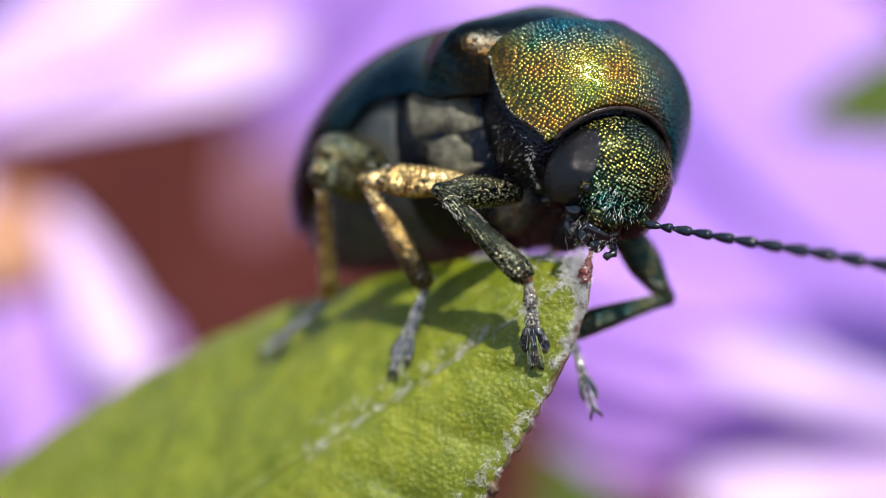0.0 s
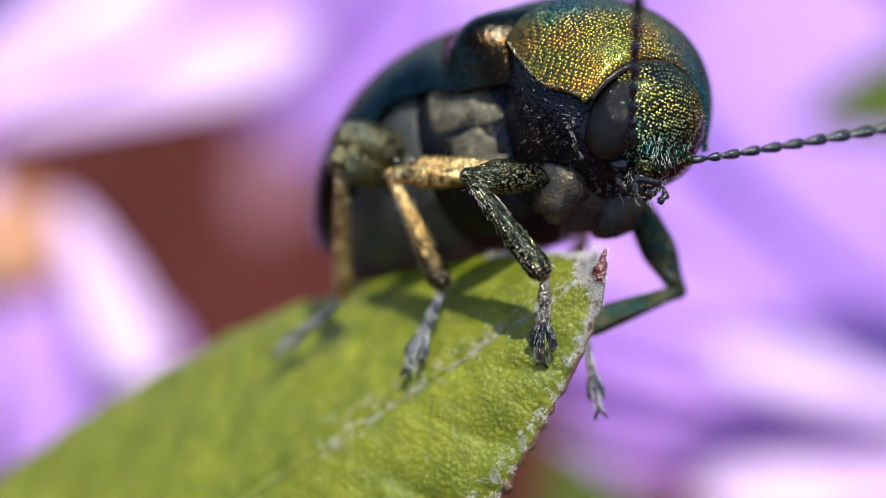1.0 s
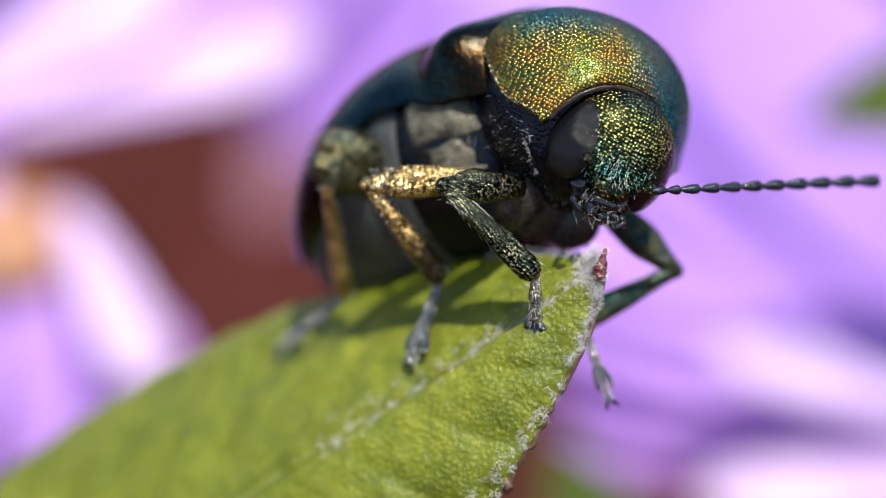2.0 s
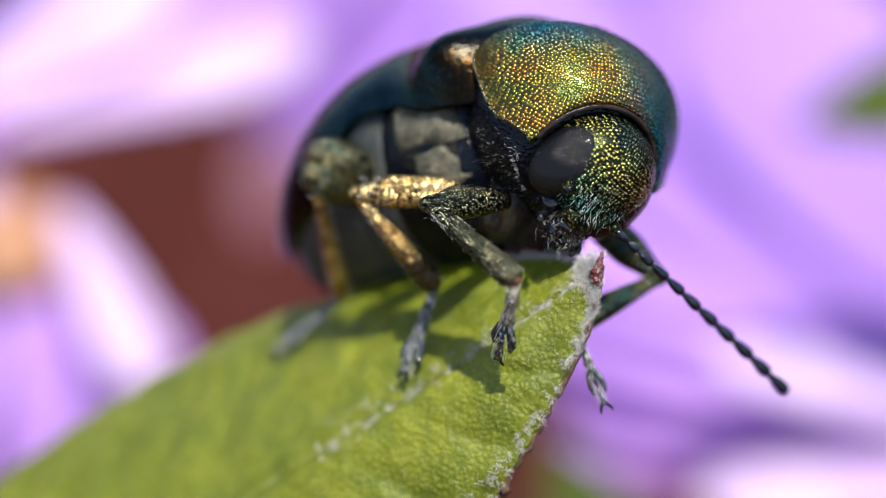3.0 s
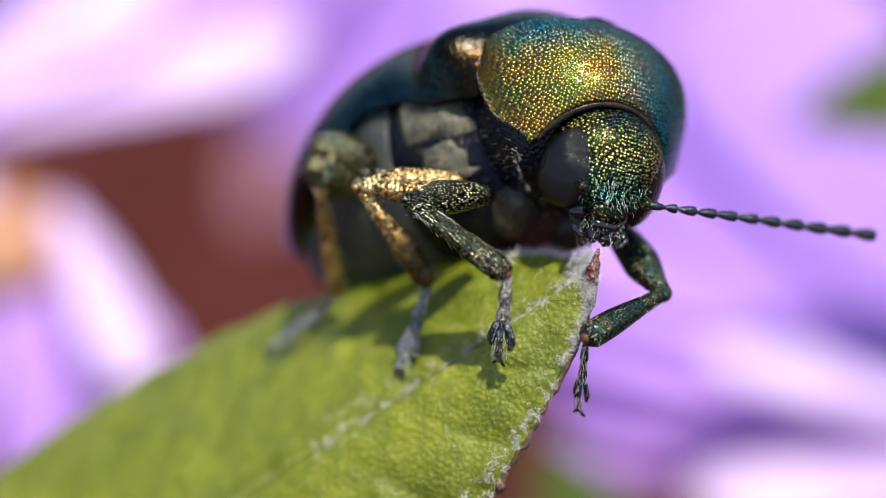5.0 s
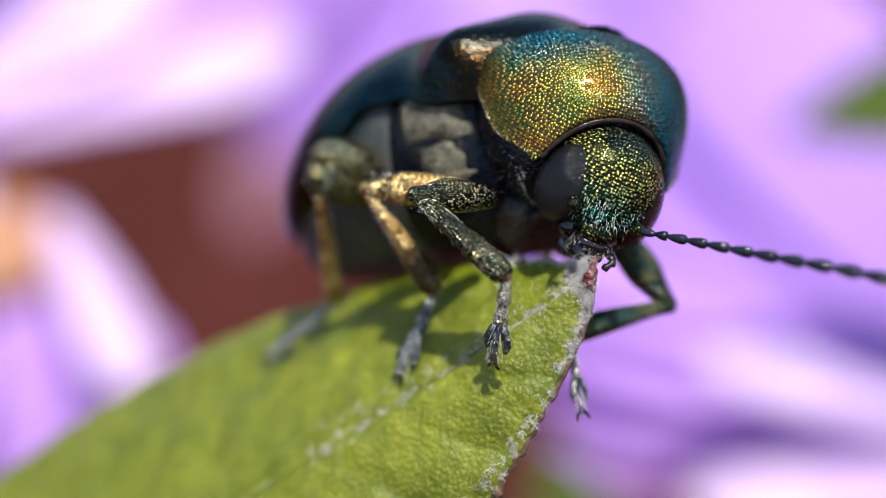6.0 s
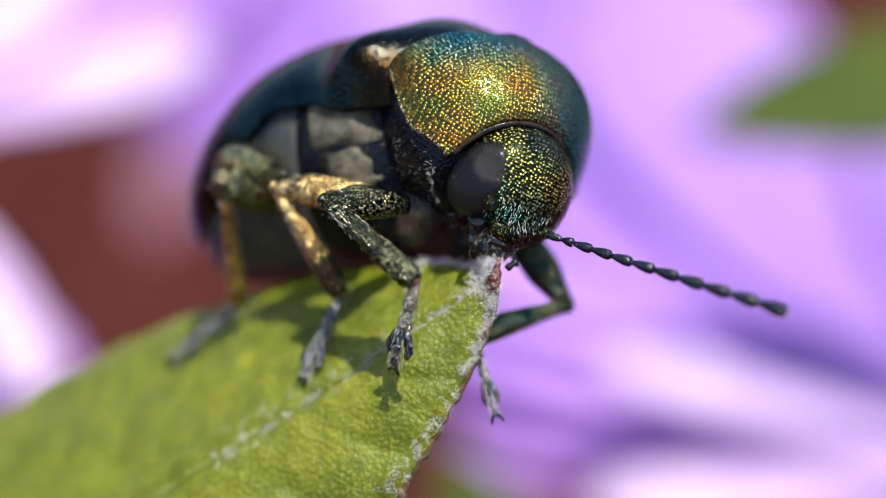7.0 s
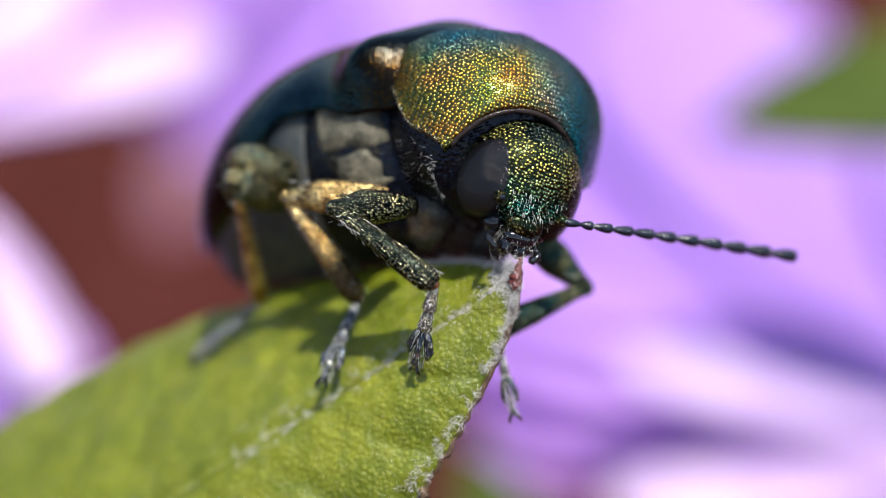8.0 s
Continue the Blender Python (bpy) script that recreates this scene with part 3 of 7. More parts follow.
def elytron_point(u, v, d, side):
    q = -0.24 + 1.24 * v
    a = radians(2 + (94 - 8 * smooth(0.08, 0.25, q) + 52 * smooth(0.36, 0.72, q)) * u) * side
    end = max(0.0, (q - 0.35) / 0.65)
    k = max(0.0, 1 - end ** 2.4) ** 0.5
    w = (2.18 + 0.34 * math.sin(max(q, 0) * 3)) * (0.10 + 0.90 * k)
    top = (1.97 - 0.06 * q) * (0.12 + 0.88 * k)
    mid = -0.735 * q - 1.15 * end ** 2
    y = -1.0 - 5.96 * q - 0.12 * (1 - math.cos(a)) - 0.55 * smooth(0.0, -0.24, q) * (1 - math.cos(a))
    hump = 0.20 * math.exp(-((abs(a) - radians(66)) / 0.34) ** 2 - ((q - 0.07) / 0.10) ** 2)
    stripe = 0.004 * noise.noise(Vector((a * 3, q * 9, 1)))
    r = 1 - d + hump + stripe - 0.30 * smooth(0.03, -0.24, q)
    return Vector((w * math.sin(a) * r, y, mid + top * math.cos(a) * r))


for side in (1, -1):
    bm = bmesh.new()
    shell(bm, lambda u, v, d: elytron_point(u, v, d, side), 60, 70, 0.05)
    part("elytron", bm, ELYTRA, beetle, "dark blue-green wing case")
bm = bmesh.new()
blob(bm, (0, -1.12, 1.38), (0.34, 0.42, 0.28), (12, 0, 0), 18, 12)
part("scutellum", bm, ELYTRA, beetle)


rng = random.Random(14)
bm = bmesh.new()
for i in range(220):
    u, v = rng.uniform(0.25, 0.75), rng.uniform(0.0, 0.7)
    p = prothorax_point(u, v)
    spike(bm, p, Vector((p.x, 0.8, p.z * 0.5)) + rand_way(rng) * 0.6, rng.uniform(0.04, 0.11), 0.0024, rand_way(rng))
for i in range(90):       # pale tufts behind the eye
    u, v = rng.uniform(0.25, 0.37), rng.random() ** 2 * 0.10
    p = prothorax_point(u, v)
    if noise.noise(Vector((u * 40, v * 14, 3))) > -0.05:
        spike(bm, p, Vector((p.x, 0.9, p.z * 0.4)) + rand_way(rng) * 0.7, rng.uniform(0.04, 0.09), 0.0038, rand_way(rng))
tagged(part("breast_hairs", bm, HAIR, prothorax, "sparse pale hairs"), kind="stuff")
for side in (1, -1):
    bm = bmesh.new()
    blob(bm, (side * 0.62, 0.05, -1.85), (0.50, 0.55, 0.70), (0, 0, 0), 20, 14, 0.25)
    part("coxa", bm, BELLY, prothorax)

bm = bmesh.new()
blob(bm, (0.10, -0.05, -1.62), (1.0, 0.5, 0.92), (0, 0, 0), 20, 14, 0.25)
part("prosternum", bm, BELLY, prothorax)


def underside(u, v, v0, v1, puff):
    """The closed lower body between two stations behind the hood."""
    q = v0 + (v1 - v0) * v
    a = u * math.tau
    end = max(0.0, (q - 0.35) / 0.65)
    k = max(0.0, 1 - end ** 2.4) ** 0.5
    r = (1 + puff * math.sin(v * math.pi)) * (0.86 + 0.14 * smooth(0.0, 0.12, q))
    w = (2.05 + 0.32 * math.sin(q * 3)) * (0.10 + 0.86 * k) * r
    mid = -0.735 * q - 1.15 * end ** 2
    c = math.cos(a)
    high, low = (1.75 - 0.10 * q) * (0.12 + 0.85 * k), (2.60 - 0.30 * q) * (0.15 + 0.85 * k) * r
    high *= 0.86 + 0.14 * smooth(0.0, 0.12, q)
    return Vector((w * math.sin(a), -1.0 - 5.8 * q, mid + c * (high if c > 0 else low)))


for i, (v0, v1) in enumerate(((0.0, 0.34), (0.33, 0.50), (0.49, 0.64), (0.63, 0.77), (0.76, 0.88), (0.87, 0.985))):
    bm = bmesh.new()
    rows = sheet(bm, lambda u, v: underside(u, v, v0, v1, 0.02), 48, 10, True)
    bm.faces.new(rows[0][::-1])
    bm.faces.new(rows[-1])
    part("abdomen_segment" if i else "metathorax", bm, ABDOMEN if i else FLANK, beetle)


def plate(a0, a1, v0, v1, side, lift):
    """A sclerite lying on the flank."""
    bm = bmesh.new()

    def point(u, v, d):
        e = 0.09 * noise.noise(Vector((u * 2, v * 2, a0)))
        p = underside((a0 + (a1 - a0) * u) / 360 + e * 0.1, 0.0, v0 + (v1 - v0) * v + e * 0.3 - 0.05 * u, 0, 0)
        edge = smooth(0, 0.15, min(u, 1 - u)) * smooth(0, 0.15, min(v, 1 - v))
        return Vector((side * (p.x + (lift * (0.3 + 0.7 * edge) - d)), p.y, p.z))
    shell(bm, point, 20, 20, 0.05)
    part("side_plate", bm, PLATE, beetle, "grey downy side plate")


for side in (1, -1):
    plate(68, 106, 0.09, 0.31, side, 0.13)
    plate(109, 124, 0.09, 0.24, side, 0.10)

# head, in its own space: y out of the face, z to the crown
bm = bmesh.new()


def head_point(u, v):
    a, b = u * math.tau, (0.015 + 0.97 * v) * math.pi
    p = Vector((math.cos(a) * math.sin(b), math.sin(a) * math.sin(b), math.cos(b)))
    w = 1.13 - 0.44 * smooth(0.35, 1.0, -p.z)
    front = max(p.y, 0.0)
    y = p.y * 0.98 + 0.16 * front * math.exp(-((p.z + 0.62) / 0.30) ** 2)
    y -= front * (0.045 * math.exp(-(p.x / 0.09) ** 2) * smooth(-0.15, 0.25, -p.z) * (1 - smooth(0.5, 0.7, -p.z)))
    y -= front * 0.05 * math.exp(-((abs(p.x) - 0.27) / 0.13) ** 2 - ((p.z + 0.32) / 0.14) ** 2)
    return Vector((p.x * w, y, p.z * (1.08 if p.z > 0 else 1.10)))


rows = sheet(bm, head_point, 80, 56, True)
bm.faces.new(rows[0][::-1])
bm.faces.new(rows[-1])
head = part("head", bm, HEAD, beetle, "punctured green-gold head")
for side in (1, -1):
    bm = bmesh.new()
    blob(bm, (side * 0.76, 0.30, -0.17), (0.57, 0.36, 0.76), (0, side * -8, side * -52), 48, 32)
    part("eye", bm, EYE, head, "large glossy black compound eye")
    bm = bmesh.new()
    blob(bm, (side * 0.15, 0.70, -1.16), (0.16, 0.17, 0.20), (20, 0, side * 12), 18, 12, 0.3)
    part("mandible", bm, MOUTH, head, "shiny black mandible")
    bm = bmesh.new()
    tube(bm, [(side * 0.36, 0.52, -1.02), (side * 0.50, 0.62, -1.10), (side * 0.56, 0.68, -1.12), (side * 0.53, 0.74, -1.19), (side * 0.51, 0.76, -1.21), (side * 0.42, 0.80, -1.28), (side * 0.36, 0.80, -1.30)], [0.05, 0.075, 0.04, 0.085, 0.04, 0.08, 0.03], 10)
    part("palp", bm, MOUTH, head)
    bm = bmesh.new()
    blob(bm, (side * 0.67, 0.80, -0.42), (0.13, 0.14, 0.12), (0, 0, 0), 14, 10)
    part("antenna_socket", bm, CLYPEUS, head, "reddish antenna socket")
    bm = bmesh.new()
    blob(bm, (side * 0.40, 0.40, -0.88), (0.22, 0.26, 0.20), (0, 0, side * -20), 18, 12, 0.2)
    part("cheek", bm, MOUTH, head)
bm = bmesh.new()
blob(bm, (0, 0.80, -0.72), (0.36, 0.16, 0.24), (14, 0, 0), 24, 14, 0.12)
part("clypeus", bm, CLYPEUS, head, "coppery clypeus")
bm = bmesh.new()
blob(bm, (0, 0.80, -0.99), (0.31, 0.15, 0.15), (10, 0, 0), 20, 12, 0.1)
part("labrum", bm, MOUTH, head, "glossy black upper lip")
rng = random.Random(9)
bm = bmesh.new()
for i in range(130):      # a tuft down the middle of the face
    u, v = 0.25 + rng.gauss(0, 0.05), rng.uniform(0.55, 0.80)
    p = head_point(u, v)
    spike(bm, p, Vector((p.x * 0.5, 0.8, -0.7)) + rand_way(rng) * 0.35, rng.uniform(0.05, 0.12), 0.0036, Vector((0, 0, -0.6)) + rand_way(rng) * 0.4)
for i in range(160):      # bristles on cheeks and crown
    u, v = rng.uniform(0.02, 0.48), rng.uniform(0.35, 0.85)
    p = head_point(u, v)
    spike(bm, p, p + rand_way(rng) * 0.5, rng.uniform(0.03, 0.07), 0.0028, rand_way(rng) * 0.5)
for i in range(170):      # beard round the mouth
    a = rng.uniform(0, math.tau)
    x, y, z = 0.40 * math.cos(a), 0.72 + 0.20 * math.sin(a), rng.uniform(-1.30, -0.86)
    spike(bm, Vector((x, y, z)), Vector((x * 0.8, 0.5 + 0.3 * math.sin(a), -0.8)) + rand_way(rng) * 0.6, rng.uniform(0.03, 0.08), 0.0028, rand_way(rng) * 0.8)
tagged(part("face_hairs", bm, HAIR, head, "short white hairs"), kind="stuff")
bm = bmesh.new()
for i in range(8):        # wool pulled from the leaf
    p = Vector((rng.gauss(0.05, 0.16), 0.74 + rng.gauss(0, 0.07), -1.26))
    pts = [p]
    way = Vector((rng.gauss(0.05, 0.25), rng.gauss(0, 0.2), -1)).normalized()
    for k in range(6):
        way = (way + rand_way(rng) * 0.9 + Vector((0, 0, -0.12))).normalized()
        pts.append(pts[-1] + way * rng.uniform(0.03, 0.085))
    tube(bm, pts, [0.0028] * 7, 4)
tagged(part("wool_threads", bm, HAIR, head, "white wool threads hanging from the mouth"), kind="stuff")


def antenna_of(side):
    """Eleven joints along y, slightly drooping."""
    root = bmesh.new()
    blob(root, (0, 0.16, 0), (0.075, 0.19, 0.075), (0, 0, 0), 14, 10)
    a = part("antenna", root, SHINY, beetle, "thin black beaded antenna")
    y, n = 0.34, 10
    for i in range(n):
        size = 0.24 if i == 0 else 0.365 + 0.02 * i
        r = 0.078 + 0.0036 * i
        bm = bmesh.new()
        c = lambda q: Vector((0.02 * math.sin(q), q, 0.02 * math.sin(q / 4.8 * math.pi)))
        pts = [c(y + size * f) for f in (0.0, 0.06, 0.3, 0.65, 0.9, 0.99)]
        tube(bm, pts, [r * k for k in (0.42, 0.52, 0.82, 1.10, 1.06, 0.62)], 12)
        part("joint", bm, SHINY, a)
        y += size
    bm = bmesh.new()
    g = random.Random(20 + side)
    for i in range(120):
        q = g.uniform(0.5, y)
        w = Vector((g.gauss(0, 1), 0.8, g.gauss(0, 1)))
        spike(bm, Vector((0, q, 0.02 * math.sin(q / 4.8 * math.pi))), w, g.uniform(0.10, 0.16), 0.005, Vector((0, 0.4, 0)))
    tagged(part("antenna_hairs", bm, HAIR, a), kind="stuff")
    return a


antenna_left, antenna_right = antenna_of(-1), antenna_of(1)


def bristles(limb, length, radius, count, seed, reach=1.0):
    g = random.Random(seed)
    bm = bmesh.new()
    for i in range(count):
        q, a = g.uniform(0.1, 1.0) * length, g.uniform(0, math.tau)
        out = Vector((math.cos(a), 0, math.sin(a)))
        spike(bm, out * radius * (0.62 + 0.4 * min(1, q / length * 1.3)) + Vector((0, q, 0)), out * 0.6 + Vector((0, 1.3, 0)), g.uniform(0.05, 0.11) * reach, 0.0036, Vector((0, 0.5, 0)))
    tagged(part("bristles", bm, HAIR, limb), kind="stuff")


def leg_of(lengths, thick, seed, skin, thigh=0.0, thigh_skin=None, foot=None, foot_size=0.0):
    """Femur, tibia and tarsus, each from its joint along y."""
    f, t, r = lengths
    thin, thick = thick, thigh or thick
    bm = bmesh.new()
    fs = [i / 14 for i in range(15)]
    tube(bm, [(0, f * q, 0.03 * math.sin(q * 3.1)) for q in fs], [thick * (0.55 + 0.5 * math.sin(min(1, q * 1.25) * math.pi * 0.62)) * (1 - (0.2 if thigh else 0.5) * smooth(0.62, 1, q)) for q in fs], 16, 0.95)
    if thigh:
        blob(bm, (0.28, f * 0.52, 0.02), (0.47, 1.05, 0.66), (0, 0, -10), 32, 22, 0.05)
    blob(bm, (0, f, 0), (thick * 0.5,) * 3, (0, 0, 0), 14, 10)
    femur = part("femur", bm, thigh_skin or skin, beetle)
    bristles(femur, f, thick * 0.92, 90, seed)
    thick = thin
    bm = bmesh.new()
    tube(bm, [(0, t * q, 0.05 * math.sin(q * 3.1)) for q in fs], [thick * (0.42 + 0.36 * smooth(0, 0.85, q)) * (1 - 0.35 * smooth(0.92, 1, q)) for q in fs], 16, 0.9)
    tibia = part("tibia", bm, skin, beetle)
    bristles(tibia, t, thick * 0.72, 170, seed + 1)
    bm = bmesh.new()
    blob(bm, (0, t * 0.99, 0), (thick * 0.33,) * 3, (0, 0, 0), 12, 8)
    part("ankle", bm, JOINT, tibia, "reddish-brown ankle joint")
    thick = foot_size or thick * 0.82
    bm = bmesh.new()
    tube(bm, [(0, 0, 0), (0, r * 0.08, 0), (0, r * 0.26, 0), (0, r * 0.31, 0)], [thick * k for k in (0.3, 0.34, 0.5, 0.3)], 12, 0.75)
    foot = foot or TARSUS
    tarsus = part("tarsus", bm, foot, beetle)
    bm = bmesh.new()
    tube(bm, [(0, r * 0.29, 0), (0, r * 0.34, 0), (0, r * 0.48, 0), (0, r * 0.53, 0)], [thick * k for k in (0.28, 0.36, 0.54, 0.3)], 12, 0.7)
    part("tarsus_joint", bm, foot, tarsus)
    for side in (1, -1):
        bm = bmesh.new()
        tube(bm, [(side * thick * 0.08, r * 0.5, 0), (side * thick * 0.42, r * 0.58, 0), (side * thick * 0.68, r * 0.72, -0.02), (side * thick * 0.62, r * 0.81, -0.03)],
             [thick * k for k in (0.2, 0.3, 0.34, 0.16)], 10, 0.7)
        part("tarsus_lobe", bm, LOBE, tarsus)
        bm = bmesh.new()
        tube(bm, [(side * 0.02, r * 0.92, 0), (side * 0.08, r * 0.97, 0.01), (side * 0.11, r * 1.0, -0.03), (side * 0.10, r * 1.02, -0.08)], [0.035, 0.03, 0.022, 0.006], 8)
        part("claw", bm, MOUTH, tarsus, "dark hooked claw")
    bm = bmesh.new()
    tube(bm, [(0, r * 0.52, 0.02), (0, r * 0.7, 0.05), (0, r * 0.88, 0.03), (0, r * 0.95, 0)], [thick * k for k in (0.16, 0.2, 0.28, 0.2)], 10)
    part("claw_joint", bm, LOBE, tarsus)
    bristles(tarsus, r * 0.9, thick * 0.45, 240, seed + 2, 1.1)
    return femur, tibia, tarsus


fore_right = leg_of((1.55, 2.28, 1.78), 0.31, 30, LEG, 0.0, None, None, 0.285)
middle_right = leg_of((1.9, 2.3, 1.8), 0.30, 40, SHANK, 0.0, LEG_GOLD, LOBE)
hind_right = leg_of((1.9, 2.85, 2.05), 0.25, 50, LEG_GOLD, 0.46, THIGH, LOBE)
fore_left = leg_of((2.3, 2.02, 1.75), 0.33, 60, TEAL, 0.0, TEAL, LOBE, 0.17)
middle_left = leg_of((1.9, 2.3, 1.8), 0.33, 70, SHANK, 0.0, LEG_GOLD, LOBE)
hind_left = leg_of((1.9, 2.85, 2.05), 0.25, 80, LEG_GOLD, 0.46, THIGH, LOBE)
for ob, m in zip(middle_left + hind_left, (
        mm(-1.645, -1.279, -1.581, -10.5, 85.9, 131.1), mm(-2.825, -2.767, -1.606, -108.0, -43.0, 44.1), mm(-1.260, -2.238, -3.206, -80.7, 16.5, 67.4),
        mm(-1.159, -4.066, -1.052, 115.7, 83.2, -168.7), mm(-2.986, -3.589, -0.850, -133.9, -9.1, 47.3), mm(-1.316, -4.691, -2.879, -84.2, 61.3, 89.2))):
    ob.matrix_basis = m


# ---- what moves ----
def motions():
    walk(beetle, [
        (0, VIEW @ mm(2.952, 1.600, 2.674, 1.00, -9.40, -132.80)),
        (0.25, VIEW @ mm(2.905, 1.600, 2.680, 1.55, -9.40, -132.80)),
        (0.5, VIEW @ mm(2.859, 1.600, 2.695, 2.50, -9.40, -132.80)),
        (0.65, VIEW @ mm(2.864, 1.600, 2.716, 2.91, -9.40, -132.80)),
        (0.8, VIEW @ mm(2.879, 1.600, 2.757, 3.50, -9.40, -132.80)),
        (1, VIEW @ mm(3.065, 1.600, 2.901, 6.50, -9.40, -132.80)),
        (1.2, VIEW @ mm(2.921, 1.600, 2.901, 8.50, -9.40, -132.80)),
        (1.35, VIEW @ mm(2.797, 1.600, 2.880, 9.80, -9.40, -132.80)),
        (1.5, VIEW @ mm(2.714, 1.600, 2.839, 10.50, -9.40, -132.80)),
        (1.7, VIEW @ mm(2.693, 1.600, 2.777, 9.50, -9.40, -132.80)),
        (2, VIEW @ mm(2.653, 1.600, 2.723, 7.82, -9.40, -132.80)),
        (2.4, VIEW @ mm(2.589, 1.600, 2.671, 5.56, -9.40, -132.80)),
        (2.8, VIEW @ mm(2.518, 1.600, 2.612, 4.50, -9.40, -132.80)),
        (3, VIEW @ mm(2.476, 1.600, 2.571, 4.50, -9.40, -132.80)),
        (3.2, VIEW @ mm(2.538, 1.600, 2.653, 6.50, -9.40, -132.80)),
        (3.4, VIEW @ mm(2.347, 1.600, 2.577, 7.79, -9.40, -132.80)),
        (3.5, VIEW @ mm(2.280, 1.600, 2.550, 8.50, -9.40, -132.80)),
        (3.6, VIEW @ mm(2.301, 1.600, 2.653, 9.50, -9.40, -132.80)),
        (3.8, VIEW @ mm(2.332, 1.600, 2.777, 10.50, -9.40, -132.80)),
        (4, VIEW @ mm(2.326, 1.600, 2.857, 11.75, -9.40, -132.80)),
        (4.2, VIEW @ mm(2.321, 1.600, 2.912, 12.50, -9.40, -132.80)),
        (4.4, VIEW @ mm(2.321, 1.600, 2.943, 12.50, -9.40, -132.80)),
        (4.5, VIEW @ mm(2.342, 1.600, 2.550, 8.50, -9.40, -132.80)),
        (4.6, VIEW @ mm(2.442, 1.600, 2.589, 7.53, -9.40, -132.80)),
        (4.7, VIEW @ mm(2.549, 1.600, 2.633, 7.00, -9.40, -132.80)),
        (5, VIEW @ mm(2.671, 1.600, 2.654, 5.91, -9.40, -132.80)),
        (5.4, VIEW @ mm(2.779, 1.600, 2.669, 4.98, -9.40, -132.80)),
        (5.8, VIEW @ mm(2.817, 1.600, 2.674, 3.50, -9.40, -132.80)),
        (6, VIEW @ mm(2.745, 1.600, 2.653, 1.50, -9.40, -132.80)),
        (6.1, VIEW @ mm(2.767, 1.600, 2.644, 1.50, -9.40, -132.80)),
        (6.2, VIEW @ mm(2.797, 1.600, 2.633, 1.50, -9.40, -132.80)),
        (6.3, VIEW @ mm(2.811, 1.600, 2.611, 1.24, -9.40, -132.80)),
        (6.4, VIEW @ mm(2.823, 1.600, 2.586, 0.76, -9.40, -132.80)),
        (6.5, VIEW @ mm(2.828, 1.600, 2.571, 0.50, -9.40, -132.80)),
        (6.6, VIEW @ mm(2.825, 1.600, 2.567, 0.50, -9.40, -132.80)),
        (6.7, VIEW @ mm(2.820, 1.600, 2.564, 0.50, -9.40, -132.80)),
        (6.8, VIEW @ mm(2.814, 1.600, 2.562, 0.50, -9.40, -132.80)),
        (6.9, VIEW @ mm(2.809, 1.600, 2.561, 0.50, -9.40, -132.80)),
        (7, VIEW @ mm(2.807, 1.600, 2.560, 0.50, -9.40, -132.80)),
        (7.1, VIEW @ mm(2.810, 1.600, 2.561, 0.50, -9.40, -132.80)),
        (7.2, VIEW @ mm(2.818, 1.600, 2.565, 0.50, -9.40, -132.80)),
        (7.3, VIEW @ mm(2.827, 1.600, 2.571, 0.50, -9.40, -132.80)),
        (7.4, VIEW @ mm(2.835, 1.600, 2.580, 0.50, -9.40, -132.80)),
        (7.5, VIEW @ mm(2.838, 1.600, 2.591, 0.50, -9.40, -132.80)),
        (7.6, VIEW @ mm(2.755, 1.600, 2.633, 1.50, -9.40, -132.80)),
        (7.7, VIEW @ mm(2.797, 1.600, 2.674, 3.00, -9.40, -132.80)),
        (7.8, VIEW @ mm(2.701, 1.600, 2.643, 3.37, -9.40, -132.80)),
        (7.9, VIEW @ mm(2.590, 1.600, 2.591, 3.50, -9.40, -132.80)),
        (8, VIEW @ mm(2.569, 1.600, 2.550, 2.50, -9.40, -132.80)),
    ])
